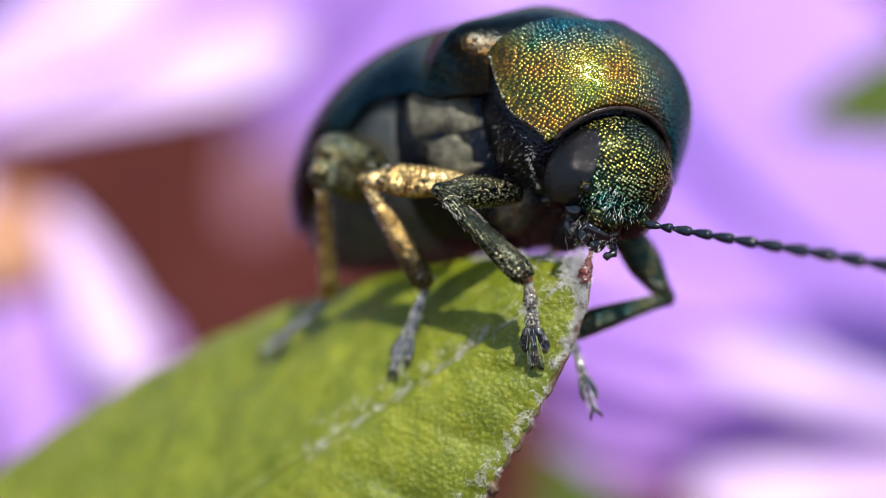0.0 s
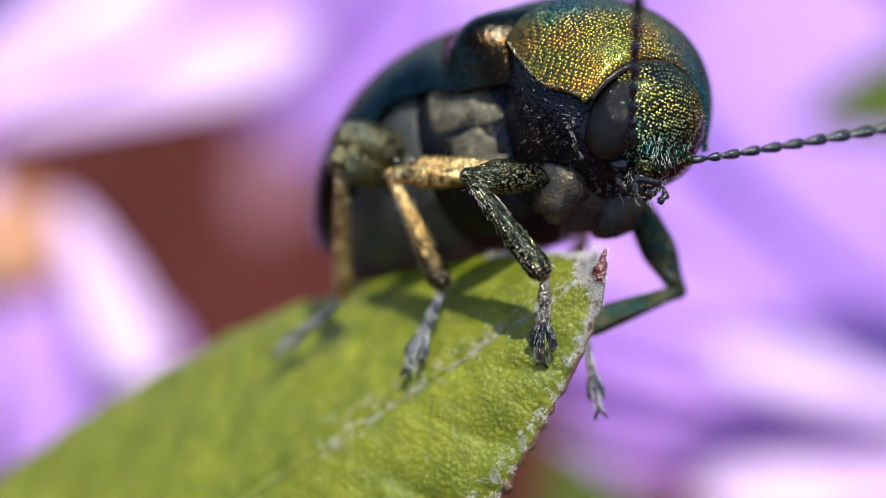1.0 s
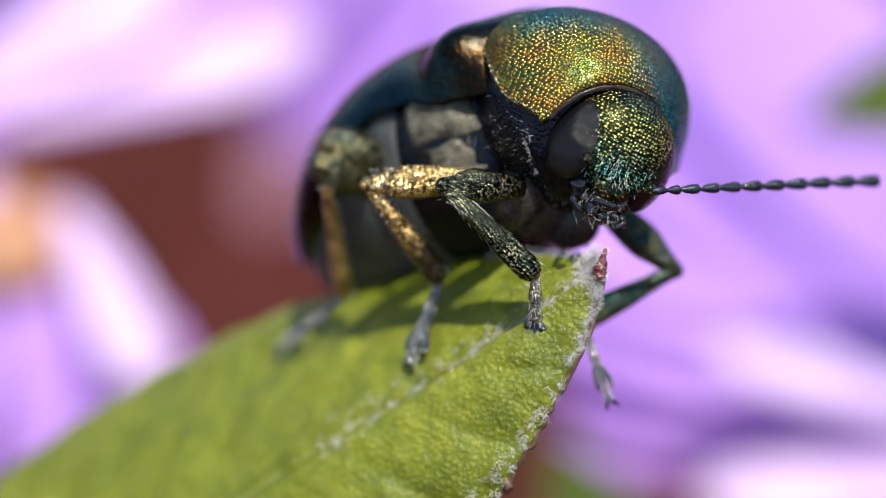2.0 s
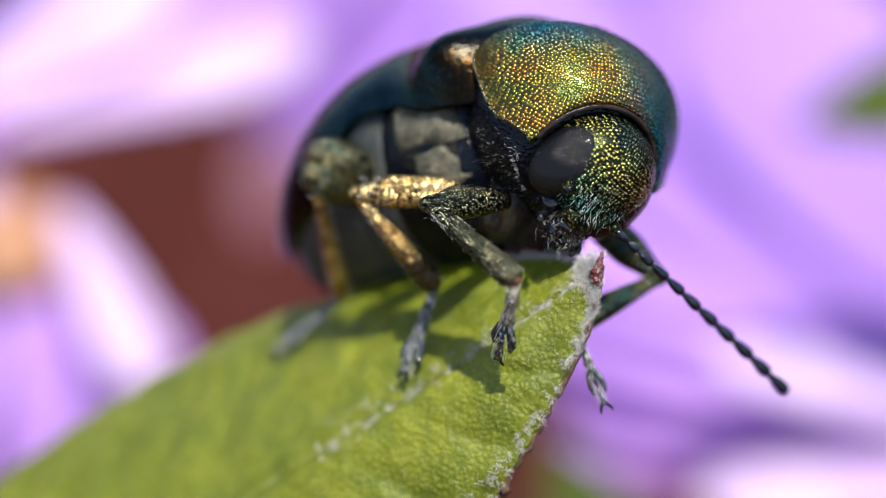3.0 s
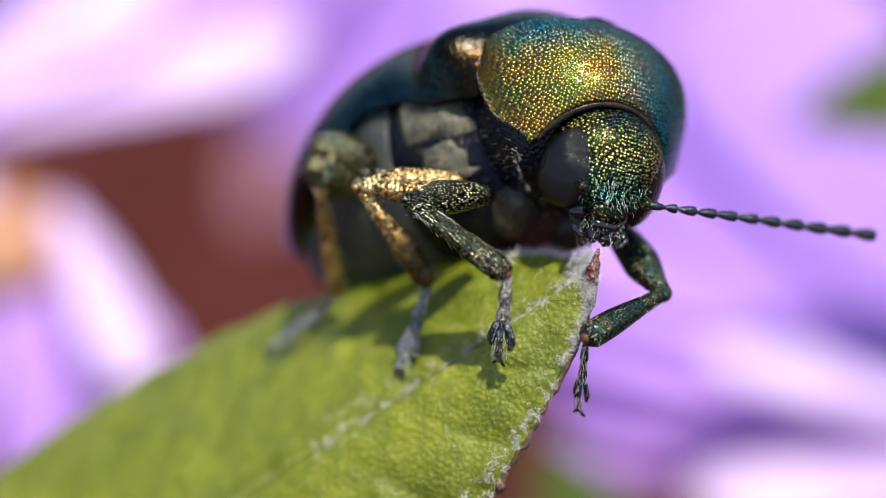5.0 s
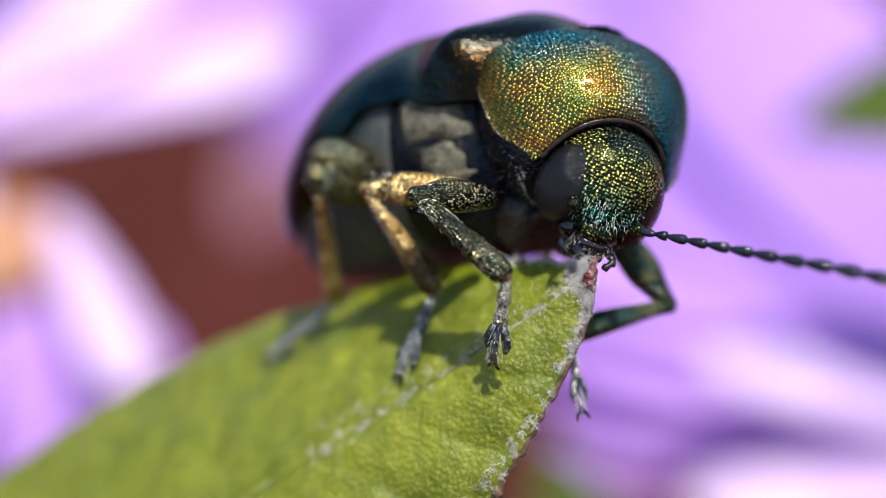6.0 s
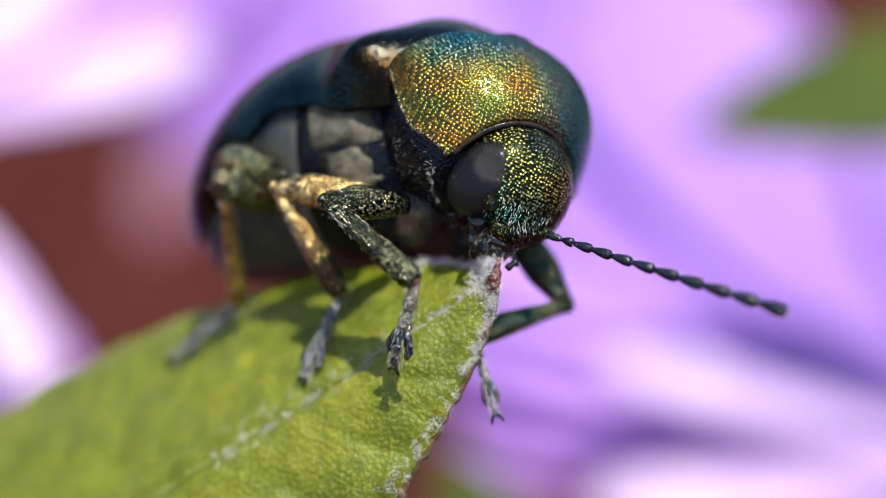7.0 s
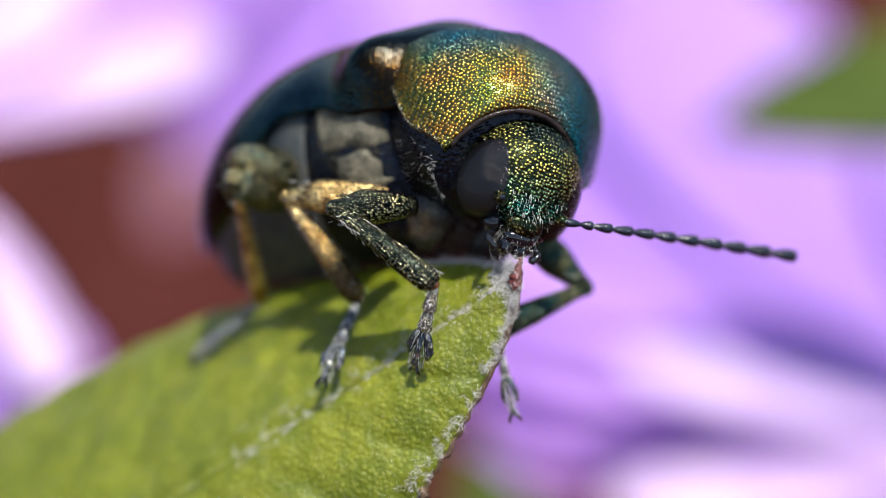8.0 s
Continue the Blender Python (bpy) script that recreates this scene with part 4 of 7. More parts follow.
    walk(prothorax, [
        (0, mm(0.191, 0.188, -0.323, -30.6, -8.4, -16.1)),
        (0.5, mm(0.186, 0.266, -0.283, -24.5, -6.3, -18.1)),
        (0.8, mm(0.195, 0.327, -0.255, -21.8, -10.3, -17.0)),
        (1, mm(0.246, 0.298, -0.217, -17.7, -9.3, -14.9)),
        (1.2, mm(0.376, 0.251, -0.159, -14.1, -14.0, -23.3)),
        (1.4, mm(0.348, 0.108, -0.269, -26.1, -13.1, -23.3)),
        (1.5, mm(0.340, 0.188, -0.232, -20.9, -11.3, -24.8)),
        (1.7, mm(0.310, 0.168, -0.271, -26.0, -14.4, -21.2)),
        (2.8, mm(0.182, 0.199, -0.327, -31.3, -9.3, -17.6)),
        (3, mm(0.222, 0.185, -0.312, -29.9, -11.0, -17.6)),
        (3.2, mm(0.261, 0.255, -0.261, -24.3, -14.8, -19.8)),
        (3.5, mm(0.259, 0.154, -0.305, -28.6, -9.8, -21.6)),
        (3.8, mm(0.300, 0.226, -0.253, -23.1, -14.7, -24.0)),
        (4, mm(0.326, 0.225, -0.237, -21.4, -14.9, -26.0)),
        (4.2, mm(0.356, 0.213, -0.217, -19.9, -15.4, -25.0)),
        (4.4, mm(0.356, 0.213, -0.217, -19.9, -15.4, -25.0)),
        (4.5, mm(0.260, 0.134, -0.307, -27.5, -4.6, -25.8)),
        (4.7, mm(0.231, 0.123, -0.336, -32.4, -8.7, -23.7)),
        (5.8, mm(0.104, 0.185, -0.369, -34.9, -3.2, -17.6)),
        (6, mm(0.155, 0.149, -0.356, -33.2, -2.4, -21.8)),
        (6.5, mm(0.197, 0.167, -0.326, -29.6, -5.0, -19.2)),
        (7, mm(0.187, 0.184, -0.326, -31.0, -8.1, -16.5)),
        (7.5, mm(0.185, 0.276, -0.285, -26.8, -10.2, -18.6)),
        (7.7, mm(0.268, 0.228, -0.257, -22.8, -9.7, -22.6)),
        (8, mm(0.266, 0.163, -0.294, -27.0, -8.7, -24.3)),
    ])
    walk(head, [
        (0, mm(0.481, 0.915, -1.385, -24.2, -18.5, -19.4)),
        (0.25, mm(0.445, 0.961, -1.292, -23.6, -17.2, -17.9)),
        (0.5, mm(0.404, 1.021, -1.138, -23.5, -15.5, -16.9)),
        (0.65, mm(0.404, 1.039, -1.027, -24.4, -14.4, -18.4)),
        (0.8, mm(0.412, 1.034, -0.985, -25.4, -13.7, -19.6)),
        (0.9, mm(0.437, 1.017, -0.858, -26.8, -9.4, -15.7)),
        (1, mm(0.463, 1.014, -0.736, -27.0, -4.6, -13.8)),
        (1.1, mm(0.576, 0.914, -0.649, -27.3, -14.2, -12.8)),
        (1.2, mm(0.688, 0.809, -0.562, -27.3, -23.8, -13.0)),
        (1.3, mm(0.670, 0.740, -0.803, -27.8, -22.6, -16.6)),
        (1.4, mm(0.656, 0.656, -1.056, -28.1, -21.2, -20.2)),
        (1.5, mm(0.644, 0.717, -0.913, -29.5, -21.9, -21.8)),
        (1.6, mm(0.608, 0.757, -0.928, -26.9, -18.4, -20.3)),
        (1.7, mm(0.573, 0.796, -0.943, -24.6, -15.1, -18.5)),
        (2, mm(0.503, 0.846, -1.088, -26.5, -16.7, -19.7)),
        (2.4, mm(0.475, 0.867, -1.242, -28.8, -20.2, -18.3)),
        (2.8, mm(0.507, 0.825, -1.341, -32.1, -23.6, -13.8)),
        (2.9, mm(0.514, 0.826, -1.313, -38.2, -23.9, -9.6)),
        (3, mm(0.520, 0.826, -1.286, -44.4, -23.4, -5.4)),
        (3.2, mm(0.580, 0.808, -0.998, -34.0, -25.4, -7.0)),
        (3.3, mm(0.565, 0.782, -1.105, -31.5, -21.5, -11.2)),
        (3.4, mm(0.551, 0.755, -1.211, -29.3, -17.4, -14.8)),
        (3.5, mm(0.551, 0.717, -1.287, -28.0, -14.2, -17.5)),
        (3.6, mm(0.510, 0.852, -0.984, -29.7, -15.8, -15.6)),
        (3.7, mm(0.541, 0.829, -0.937, -21.3, -19.3, -17.5)),
        (3.8, mm(0.571, 0.807, -0.891, -12.6, -22.5, -19.9)),
        (3.9, mm(0.579, 0.810, -0.840, -13.4, -20.4, -19.0)),
        (4, mm(0.587, 0.816, -0.790, -14.1, -18.3, -18.3)),
        (4.1, mm(0.617, 0.799, -0.740, -9.5, -17.2, -22.3)),
        (4.2, mm(0.647, 0.783, -0.690, -5.0, -15.9, -26.3)),
        (4.3, mm(0.656, 0.709, -0.845, -4.3, -14.3, -27.6)),
        (4.4, mm(0.665, 0.635, -1.000, -3.7, -12.7, -29.0)),
        (4.5, mm(0.575, 0.721, -1.195, -38.7, -1.4, -29.1)),
        (4.6, mm(0.426, 0.890, -1.232, -43.4, -8.6, -32.0)),
        (4.7, mm(0.494, 0.813, -1.271, -22.9, -8.8, -25.5)),
        (5, mm(0.511, 0.795, -1.336, -22.9, -6.4, -19.7)),
        (5.4, mm(0.494, 0.801, -1.452, -29.5, -7.1, -13.6)),
        (5.8, mm(0.432, 0.880, -1.532, -30.8, -11.3, -13.6)),
        (6, mm(0.497, 0.869, -1.474, -24.8, -12.0, -23.1)),
        (6.1, mm(0.522, 0.841, -1.482, -16.8, -13.8, -17.9)),
        (6.2, mm(0.552, 0.807, -1.491, -10.0, -15.4, -12.7)),
        (6.3, mm(0.523, 0.848, -1.468, -11.7, -17.3, -17.0)),
        (6.4, mm(0.466, 0.927, -1.430, -15.4, -19.0, -23.3)),
        (6.5, mm(0.430, 0.977, -1.405, -17.7, -20.4, -27.8)),
        (6.6, mm(0.440, 0.968, -1.393, -20.7, -19.4, -24.9)),
        (6.7, mm(0.450, 0.960, -1.372, -23.4, -18.2, -21.9)),
        (6.8, mm(0.461, 0.953, -1.345, -25.9, -16.9, -18.7)),
        (6.9, mm(0.473, 0.946, -1.317, -27.8, -15.5, -15.8)),
        (7, mm(0.487, 0.938, -1.287, -29.4, -14.0, -13.3)),
        (7.1, mm(0.476, 0.953, -1.263, -28.9, -16.5, -13.6)),
        (7.2, mm(0.458, 0.978, -1.233, -27.9, -19.0, -13.8)),
        (7.3, mm(0.450, 0.989, -1.217, -26.8, -21.1, -14.2)),
        (7.4, mm(0.453, 0.986, -1.222, -25.8, -23.0, -15.2)),
        (7.5, mm(0.453, 0.985, -1.224, -24.6, -24.2, -17.1)),
        (7.6, mm(0.303, 1.179, -0.973, -29.3, -20.5, -26.4)),
        (7.7, mm(0.508, 0.930, -1.009, -6.7, -18.1, -21.5)),
        (7.8, mm(0.559, 0.860, -1.056, -8.3, -13.9, -19.6)),
        (7.9, mm(0.566, 0.846, -1.073, -13.1, -9.8, -18.4)),
        (8, mm(0.498, 0.891, -1.270, -20.7, -9.6, -18.5)),
    ])
    walk(antenna_left, [
        (0, mm(0.297, 1.616, -2.300, -10.9, 35.8, 3.2)),
        (0.25, mm(0.224, 1.670, -2.192, -9.2, 36.9, 4.6)),
        (0.5, mm(0.144, 1.736, -2.024, -7.9, 37.9, 5.9)),
        (0.65, mm(0.176, 1.772, -1.918, -1.2, 40.4, 49.0)),
        (0.8, mm(0.187, 1.763, -1.880, -1.6, 40.8, 50.3)),
        (0.9, mm(0.097, 1.727, -1.734, 7.9, 40.2, 58.3)),
        (1, mm(0.030, 1.728, -1.570, 17.2, 38.4, 67.8)),
        (1.1, mm(0.237, 1.563, -1.558, -14.5, 36.1, -2.0)),
        (1.2, mm(0.491, 1.426, -1.530, -27.2, 20.6, -26.8)),
        (1.3, mm(0.496, 1.366, -1.770, -24.9, 22.2, -24.5)),
        (1.4, mm(0.503, 1.293, -2.021, -21.8, 24.5, -21.1)),
        (1.5, mm(0.521, 1.334, -1.894, -23.2, 26.4, -18.8)),
        (1.6, mm(0.435, 1.426, -1.867, -15.6, 36.7, 3.6)),
        (1.7, mm(0.362, 1.532, -1.849, 9.4, 41.6, 69.0)),
        (2, mm(0.330, 1.552, -2.028, 10.1, 40.1, 69.3)),
        (2.4, mm(0.338, 1.518, -2.224, -0.2, 40.1, 63.7)),
        (2.8, mm(0.372, 1.399, -2.358, -22.4, 43.0, 46.4)),
        (2.9, mm(0.347, 1.295, -2.374, -34.4, 43.8, 41.8)),
        (3, mm(0.316, 1.188, -2.378, -46.8, 44.0, 37.2)),
        (3.2, mm(0.366, 1.304, -2.028, -36.0, 22.2, -23.0)),
        (3.3, mm(0.338, 1.340, -2.100, -27.8, 31.2, 1.0)),
        (3.4, mm(0.327, 1.403, -2.172, -6.7, 42.3, 62.7)),
        (3.5, mm(0.307, 1.402, -2.216, 0.6, 43.1, 57.2)),
        (3.6, mm(0.264, 1.493, -1.944, 3.2, 43.9, 55.8)),
        (3.7, mm(0.377, 1.577, -1.838, 6.4, 43.8, 58.1)),
        (3.8, mm(0.483, 1.653, -1.713, 9.3, 43.6, 60.2)),
        (3.9, mm(0.448, 1.654, -1.658, 10.9, 43.7, 59.7)),
        (4, mm(0.417, 1.658, -1.601, 12.6, 43.8, 59.6)),
        (4.1, mm(0.491, 1.708, -1.484, 18.3, 42.6, 59.8)),
        (4.2, mm(0.573, 1.751, -1.364, 23.8, 41.2, 60.0)),
        (4.3, mm(0.591, 1.696, -1.494, 25.7, 42.3, 65.1)),
        (4.4, mm(0.613, 1.642, -1.626, 28.4, 41.7, 74.0)),
        (4.5, mm(0.190, 1.391, -2.065, -30.2, 23.8, -20.9)),
        (4.6, mm(0.144, 1.456, -2.204, -43.3, 20.3, -25.2)),
        (4.7, mm(0.297, 1.635, -2.095, 2.3, 40.8, 63.4)),
        (5, mm(0.200, 1.602, -2.133, -0.9, 40.3, 63.5)),
        (5.4, mm(0.092, 1.477, -2.318, -13.3, 42.7, 53.9)),
        (5.8, mm(0.092, 1.520, -2.449, -20.3, 44.7, 46.2)),
        (6, mm(0.269, 1.614, -2.340, -12.5, 35.5, 3.5)),
        (6.1, mm(0.290, 1.679, -2.263, -25.8, 41.2, 45.7)),
        (6.2, mm(0.252, 1.692, -2.186, -51.7, 40.4, 28.3)),
        (6.3, mm(0.320, 1.730, -2.208, -39.4, 40.9, 40.1)),
        (6.4, mm(0.385, 1.771, -2.242, -21.7, 40.9, 45.8)),
        (6.5, mm(0.399, 1.767, -2.258, -15.3, 34.0, 2.2)),
        (6.6, mm(0.381, 1.742, -2.279, -7.2, 40.4, 48.5)),
        (6.7, mm(0.329, 1.701, -2.280, -6.2, 39.6, 52.0)),
        (6.8, mm(0.278, 1.659, -2.270, -5.8, 39.3, 53.8)),
        (6.9, mm(0.225, 1.617, -2.246, -10.5, 41.3, 46.3)),
        (7, mm(0.154, 1.562, -2.214, -18.4, 32.6, 0.7)),
        (7.1, mm(0.187, 1.575, -2.206, -17.8, 32.9, 1.3)),
        (7.2, mm(0.242, 1.625, -2.187, -15.4, 41.5, 43.0)),
        (7.3, mm(0.275, 1.644, -2.174, -16.9, 41.3, 42.8)),
        (7.4, mm(0.319, 1.649, -2.181, -16.0, 41.0, 43.1)),
        (7.5, mm(0.362, 1.664, -2.180, -13.3, 40.5, 44.5)),
        (7.6, mm(0.260, 1.832, -1.959, -2.5, 39.7, 50.4)),
        (7.7, mm(0.387, 1.869, -1.720, 10.5, 37.1, 66.0)),
        (7.8, mm(0.360, 1.796, -1.749, 9.2, 36.9, 69.2)),
        (7.9, mm(0.299, 1.745, -1.788, 5.0, 37.2, 68.5)),
        (8, mm(0.215, 1.701, -2.074, -0.9, 38.4, 59.9)),
    ])
    walk(antenna_right, [
        (0, mm(1.561, 1.270, -1.862, -2.4, -5.1, 157.3)),
        (0.25, mm(1.507, 1.355, -1.783, -1.9, -4.9, 157.2)),
        (0.5, mm(1.445, 1.439, -1.655, -1.0, -4.5, 157.2)),
        (0.65, mm(1.444, 1.422, -1.570, -0.6, -4.4, 157.1)),
        (0.8, mm(1.450, 1.385, -1.550, -0.1, -4.1, 157.1)),
        (0.8667, mm(1.375, 1.368, -1.550, 7.4, -10.6, -123.8)),
        (0.9, mm(1.347, 1.357, -1.512, 15.0, -24.1, -62.5)),
        (1, mm(1.313, 1.396, -1.475, 38.2, -22.7, -68.1)),
        (1.1, mm(1.521, 1.286, -1.253, 35.4, -23.0, -68.9)),
        (1.2, mm(1.713, 1.165, -1.014, 34.7, -17.7, -78.2)),
        (1.3, mm(1.705, 1.031, -1.225, -33.4, -18.7, -63.3)),
        (1.4, mm(1.699, 0.877, -1.503, -36.7, -17.0, -59.8)),
        (1.5, mm(1.688, 0.885, -1.402, 14.4, -21.2, -79.5)),
        (1.6, mm(1.627, 0.995, -1.416, -25.1, -19.0, -59.8)),
        (1.667, mm(1.596, 1.103, -1.439, -18.3, -40.0, -116.2)),
        (1.7, mm(1.619, 1.171, -1.484, 8.1, -47.6, 150.9)),
        (2, mm(1.567, 1.169, -1.622, 5.9, -48.4, 152.6)),
        (2.4, mm(1.560, 1.174, -1.741, 2.8, -49.4, 154.9)),
        (2.6, mm(1.527, 1.152, -1.752, -32.3, -27.0, -118.7)),
        (2.8, mm(1.542, 1.102, -1.779, -43.3, 8.7, -75.6)),
        (2.9, mm(1.532, 1.083, -1.797, -38.0, 11.3, -72.6)),
        (2.933, mm(1.529, 1.117, -1.819, -29.0, -22.0, -119.5)),
        (3, mm(1.574, 1.126, -1.849, 1.2, -43.6, 156.3)),
        (3.2, mm(1.646, 1.237, -1.457, 3.7, -42.8, 154.5)),
        (3.267, mm(1.573, 1.203, -1.503, -30.0, -22.6, -121.7)),
        (3.3, mm(1.569, 1.117, -1.572, -44.2, 12.5, -77.7)),
        (3.333, mm(1.566, 1.128, -1.664, -29.7, -23.0, -121.8)),
        (3.4, mm(1.592, 1.126, -1.762, 5.3, -42.2, 153.5)),
        (3.5, mm(1.579, 1.067, -1.876, 6.1, -41.9, 152.9)),
        (3.6, mm(1.541, 1.207, -1.565, 7.3, -41.5, 152.1)),
        (3.667, mm(1.517, 1.206, -1.478, 0.3, -46.6, -122.4)),
        (3.7, mm(1.554, 1.184, -1.370, -3.2, -45.6, -56.8)),
        (3.8, mm(1.621, 1.222, -1.199, 43.0, -36.2, -91.7)),
        (3.9, mm(1.609, 1.239, -1.185, 35.4, -38.4, -89.3)),
        (4, mm(1.604, 1.249, -1.180, 42.0, -38.8, -89.6)),
        (4.1, mm(1.651, 1.209, -1.056, -5.6, -47.7, -55.0)),
        (4.2, mm(1.711, 1.167, -0.992, 44.4, -38.9, -89.4)),
        (4.3, mm(1.719, 1.074, -1.152, 31.8, -43.7, -81.2)),
        (4.4, mm(1.734, 0.988, -1.331, 45.8, -36.3, -93.2)),
        (4.467, mm(1.573, 0.924, -1.620, 25.4, -5.1, -133.4)),
        (4.5, mm(1.437, 0.799, -2.059, 4.7, 16.2, 158.3)),
        (4.6, mm(1.342, 0.806, -2.029, 3.8, 15.8, 158.1)),
        (4.7, mm(1.522, 1.109, -1.883, 3.3, 15.6, 157.9)),
        (5, mm(1.484, 1.202, -1.979, 2.2, 15.2, 157.7)),
        (5.4, mm(1.418, 1.217, -2.155, 1.4, 14.8, 157.4)),
        (5.8, mm(1.403, 1.266, -2.187, -0.1, 14.3, 157.1)),
        (6, mm(1.539, 1.171, -2.055, -1.9, 13.5, 156.6)),
        (6.1, mm(1.561, 1.328, -1.944, -1.9, 13.5, 156.6)),
        (6.2, mm(1.551, 1.457, -1.842, -1.9, 13.5, 156.6)),
        (6.3, mm(1.577, 1.403, -1.814, -2.2, 13.4, 156.6)),
        (6.4, mm(1.579, 1.317, -1.797, -2.6, 13.2, 156.5)),
        (6.5, mm(1.570, 1.250, -1.779, -2.9, 13.1, 156.4)),
        (6.6, mm(1.558, 1.261, -1.817, -2.9, 13.1, 156.4)),
        (6.7, mm(1.542, 1.280, -1.844, -2.9, 13.1, 156.4)),
        (6.8, mm(1.523, 1.302, -1.864, -2.9, 13.1, 156.4)),
        (6.9, mm(1.504, 1.325, -1.878, -2.9, 13.1, 156.4)),
        (7, mm(1.486, 1.343, -1.885, -2.9, 13.1, 156.4)),
        (7.1, mm(1.502, 1.354, -1.819, -2.9, 13.1, 156.4)),
        (7.2, mm(1.508, 1.383, -1.739, -2.9, 13.1, 156.4)),
        (7.267, mm(1.454, 1.370, -1.715, 3.3, 12.8, -122.1)),
        (7.3, mm(1.460, 1.326, -1.692, 13.6, 2.2, -58.3)),
        (7.4, mm(1.482, 1.315, -1.658, 14.4, 2.3, -58.4)),
        (7.5, mm(1.501, 1.294, -1.628, 16.1, 2.5, -59.2)),
        (7.6, mm(1.356, 1.255, -1.493, 26.0, 1.2, -58.2)),
        (7.7, mm(1.547, 1.390, -1.309, 40.6, 3.6, -63.8)),
        (7.8, mm(1.552, 1.342, -1.420, 15.1, 3.9, -65.0)),
        (7.9, mm(1.521, 1.316, -1.569, 27.9, 5.3, -68.9)),
        (7.933, mm(1.486, 1.331, -1.716, 15.6, 28.0, -122.7)),
        (8, mm(1.500, 1.334, -1.840, -1.2, 38.5, 156.3)),
    ])
    walk(fore_right[0], [
        (0, mm(1.504, -0.325, -1.908, -29.4, -75.6, -86.9)),
        (0.25, mm(1.461, -0.321, -1.899, -28.7, -76.2, -86.9)),
        (0.5, mm(1.408, -0.326, -1.886, -27.3, -77.3, -87.4)),
        (0.65, mm(1.368, -0.322, -1.880, -23.7, -78.4, -90.0)),
        (0.8, mm(1.305, -0.318, -1.872, -17.9, -79.8, -94.2)),
        (1, mm(1.396, -0.454, -1.862, -32.0, -80.6, -82.7)),
        (1.2, mm(1.342, -0.495, -1.842, -38.8, -81.2, -75.3)),
        (1.35, mm(1.333, -0.531, -1.829, -44.4, -81.5, -69.8)),
        (1.5, mm(1.337, -0.553, -1.822, -46.3, -82.2, -68.1)),
        (1.7, mm(1.377, -0.539, -1.834, -40.1, -82.5, -74.6)),
        (2, mm(1.416, -0.503, -1.851, -34.4, -81.7, -80.8)),
        (2.4, mm(1.442, -0.441, -1.871, -31.4, -79.8, -84.1)),
        (2.8, mm(1.453, -0.412, -1.881, -33.6, -78.1, -82.3)),
        (3, mm(1.453, -0.413, -1.888, -42.1, -75.2, -74.7)),
        (3.2, mm(1.564, -0.546, -1.911, -53.3, -73.3, -66.3)),
        (3.4, mm(1.474, -0.534, -1.876, -53.6, -74.6, -64.7)),
        (3.5, mm(1.446, -0.540, -1.862, -53.7, -75.7, -64.0)),
        (3.6, mm(1.488, -0.599, -1.872, -59.2, -74.3, -60.0)),
        (3.8, mm(1.545, -0.668, -1.882, -62.4, -74.9, -57.9)),
        (4, mm(1.581, -0.734, -1.878, -65.8, -75.7, -55.1)),
        (4.2, mm(1.671, -0.823, -1.898, -69.4, -75.5, -53.1)),
        (4.4, mm(1.739, -0.876, -1.926, -70.8, -74.9, -52.9)),
        (4.5, mm(1.701, -0.699, -1.911, -54.3, -77.6, -66.7)),
        (4.6, mm(1.750, -0.704, -1.939, -54.1, -76.2, -67.6)),
        (4.7, mm(1.805, -0.727, -1.964, -54.4, -75.5, -68.0)),
        (5, mm(1.824, -0.699, -1.958, -48.8, -76.5, -73.1)),
        (5.4, mm(1.834, -0.667, -1.929, -36.8, -79.2, -84.1)),
        (5.8, mm(1.825, -0.607, -1.923, -28.4, -79.3, -91.8)),
        (6, mm(1.762, -0.496, -1.932, -27.5, -77.4, -91.9)),
        (6.1, mm(1.770, -0.501, -1.933, -27.7, -77.4, -91.9)),
        (6.2, mm(1.779, -0.508, -1.935, -28.2, -77.3, -91.5)),
        (6.3, mm(1.775, -0.496, -1.935, -27.9, -77.1, -91.8)),
        (6.4, mm(1.770, -0.476, -1.936, -26.9, -76.9, -92.6)),
        (6.5, mm(1.763, -0.462, -1.935, -26.2, -76.7, -93.2)),
        (6.6, mm(1.754, -0.457, -1.933, -26.1, -76.8, -93.2)),
        (6.7, mm(1.745, -0.451, -1.932, -25.9, -76.8, -93.3)),
        (6.8, mm(1.735, -0.444, -1.930, -25.8, -76.8, -93.2)),
        (6.9, mm(1.726, -0.438, -1.929, -25.7, -76.8, -93.2)),
        (7, mm(1.716, -0.432, -1.928, -25.7, -76.7, -93.2)),
        (7.1, mm(1.701, -0.422, -1.922, -23.8, -77.1, -94.7)),
        (7.2, mm(1.680, -0.408, -1.912, -19.1, -77.9, -98.8)),
        (7.3, mm(1.659, -0.394, -1.901, -12.8, -78.7, -104.5)),
        (7.4, mm(1.642, -0.384, -1.893, -7.3, -79.3, -109.5)),
        (7.5, mm(1.635, -0.379, -1.892, -6.1, -79.4, -110.7)),
        (7.6, mm(1.593, -0.390, -1.896, -15.4, -79.1, -101.3)),
        (7.7, mm(1.697, -0.506, -1.916, -30.2, -78.2, -88.7)),
        (7.8, mm(1.711, -0.530, -1.929, -36.4, -77.1, -83.2)),
        (7.9, mm(1.701, -0.527, -1.933, -38.9, -76.4, -80.8)),
        (8, mm(1.717, -0.504, -1.942, -37.8, -75.7, -82.0)),
    ])
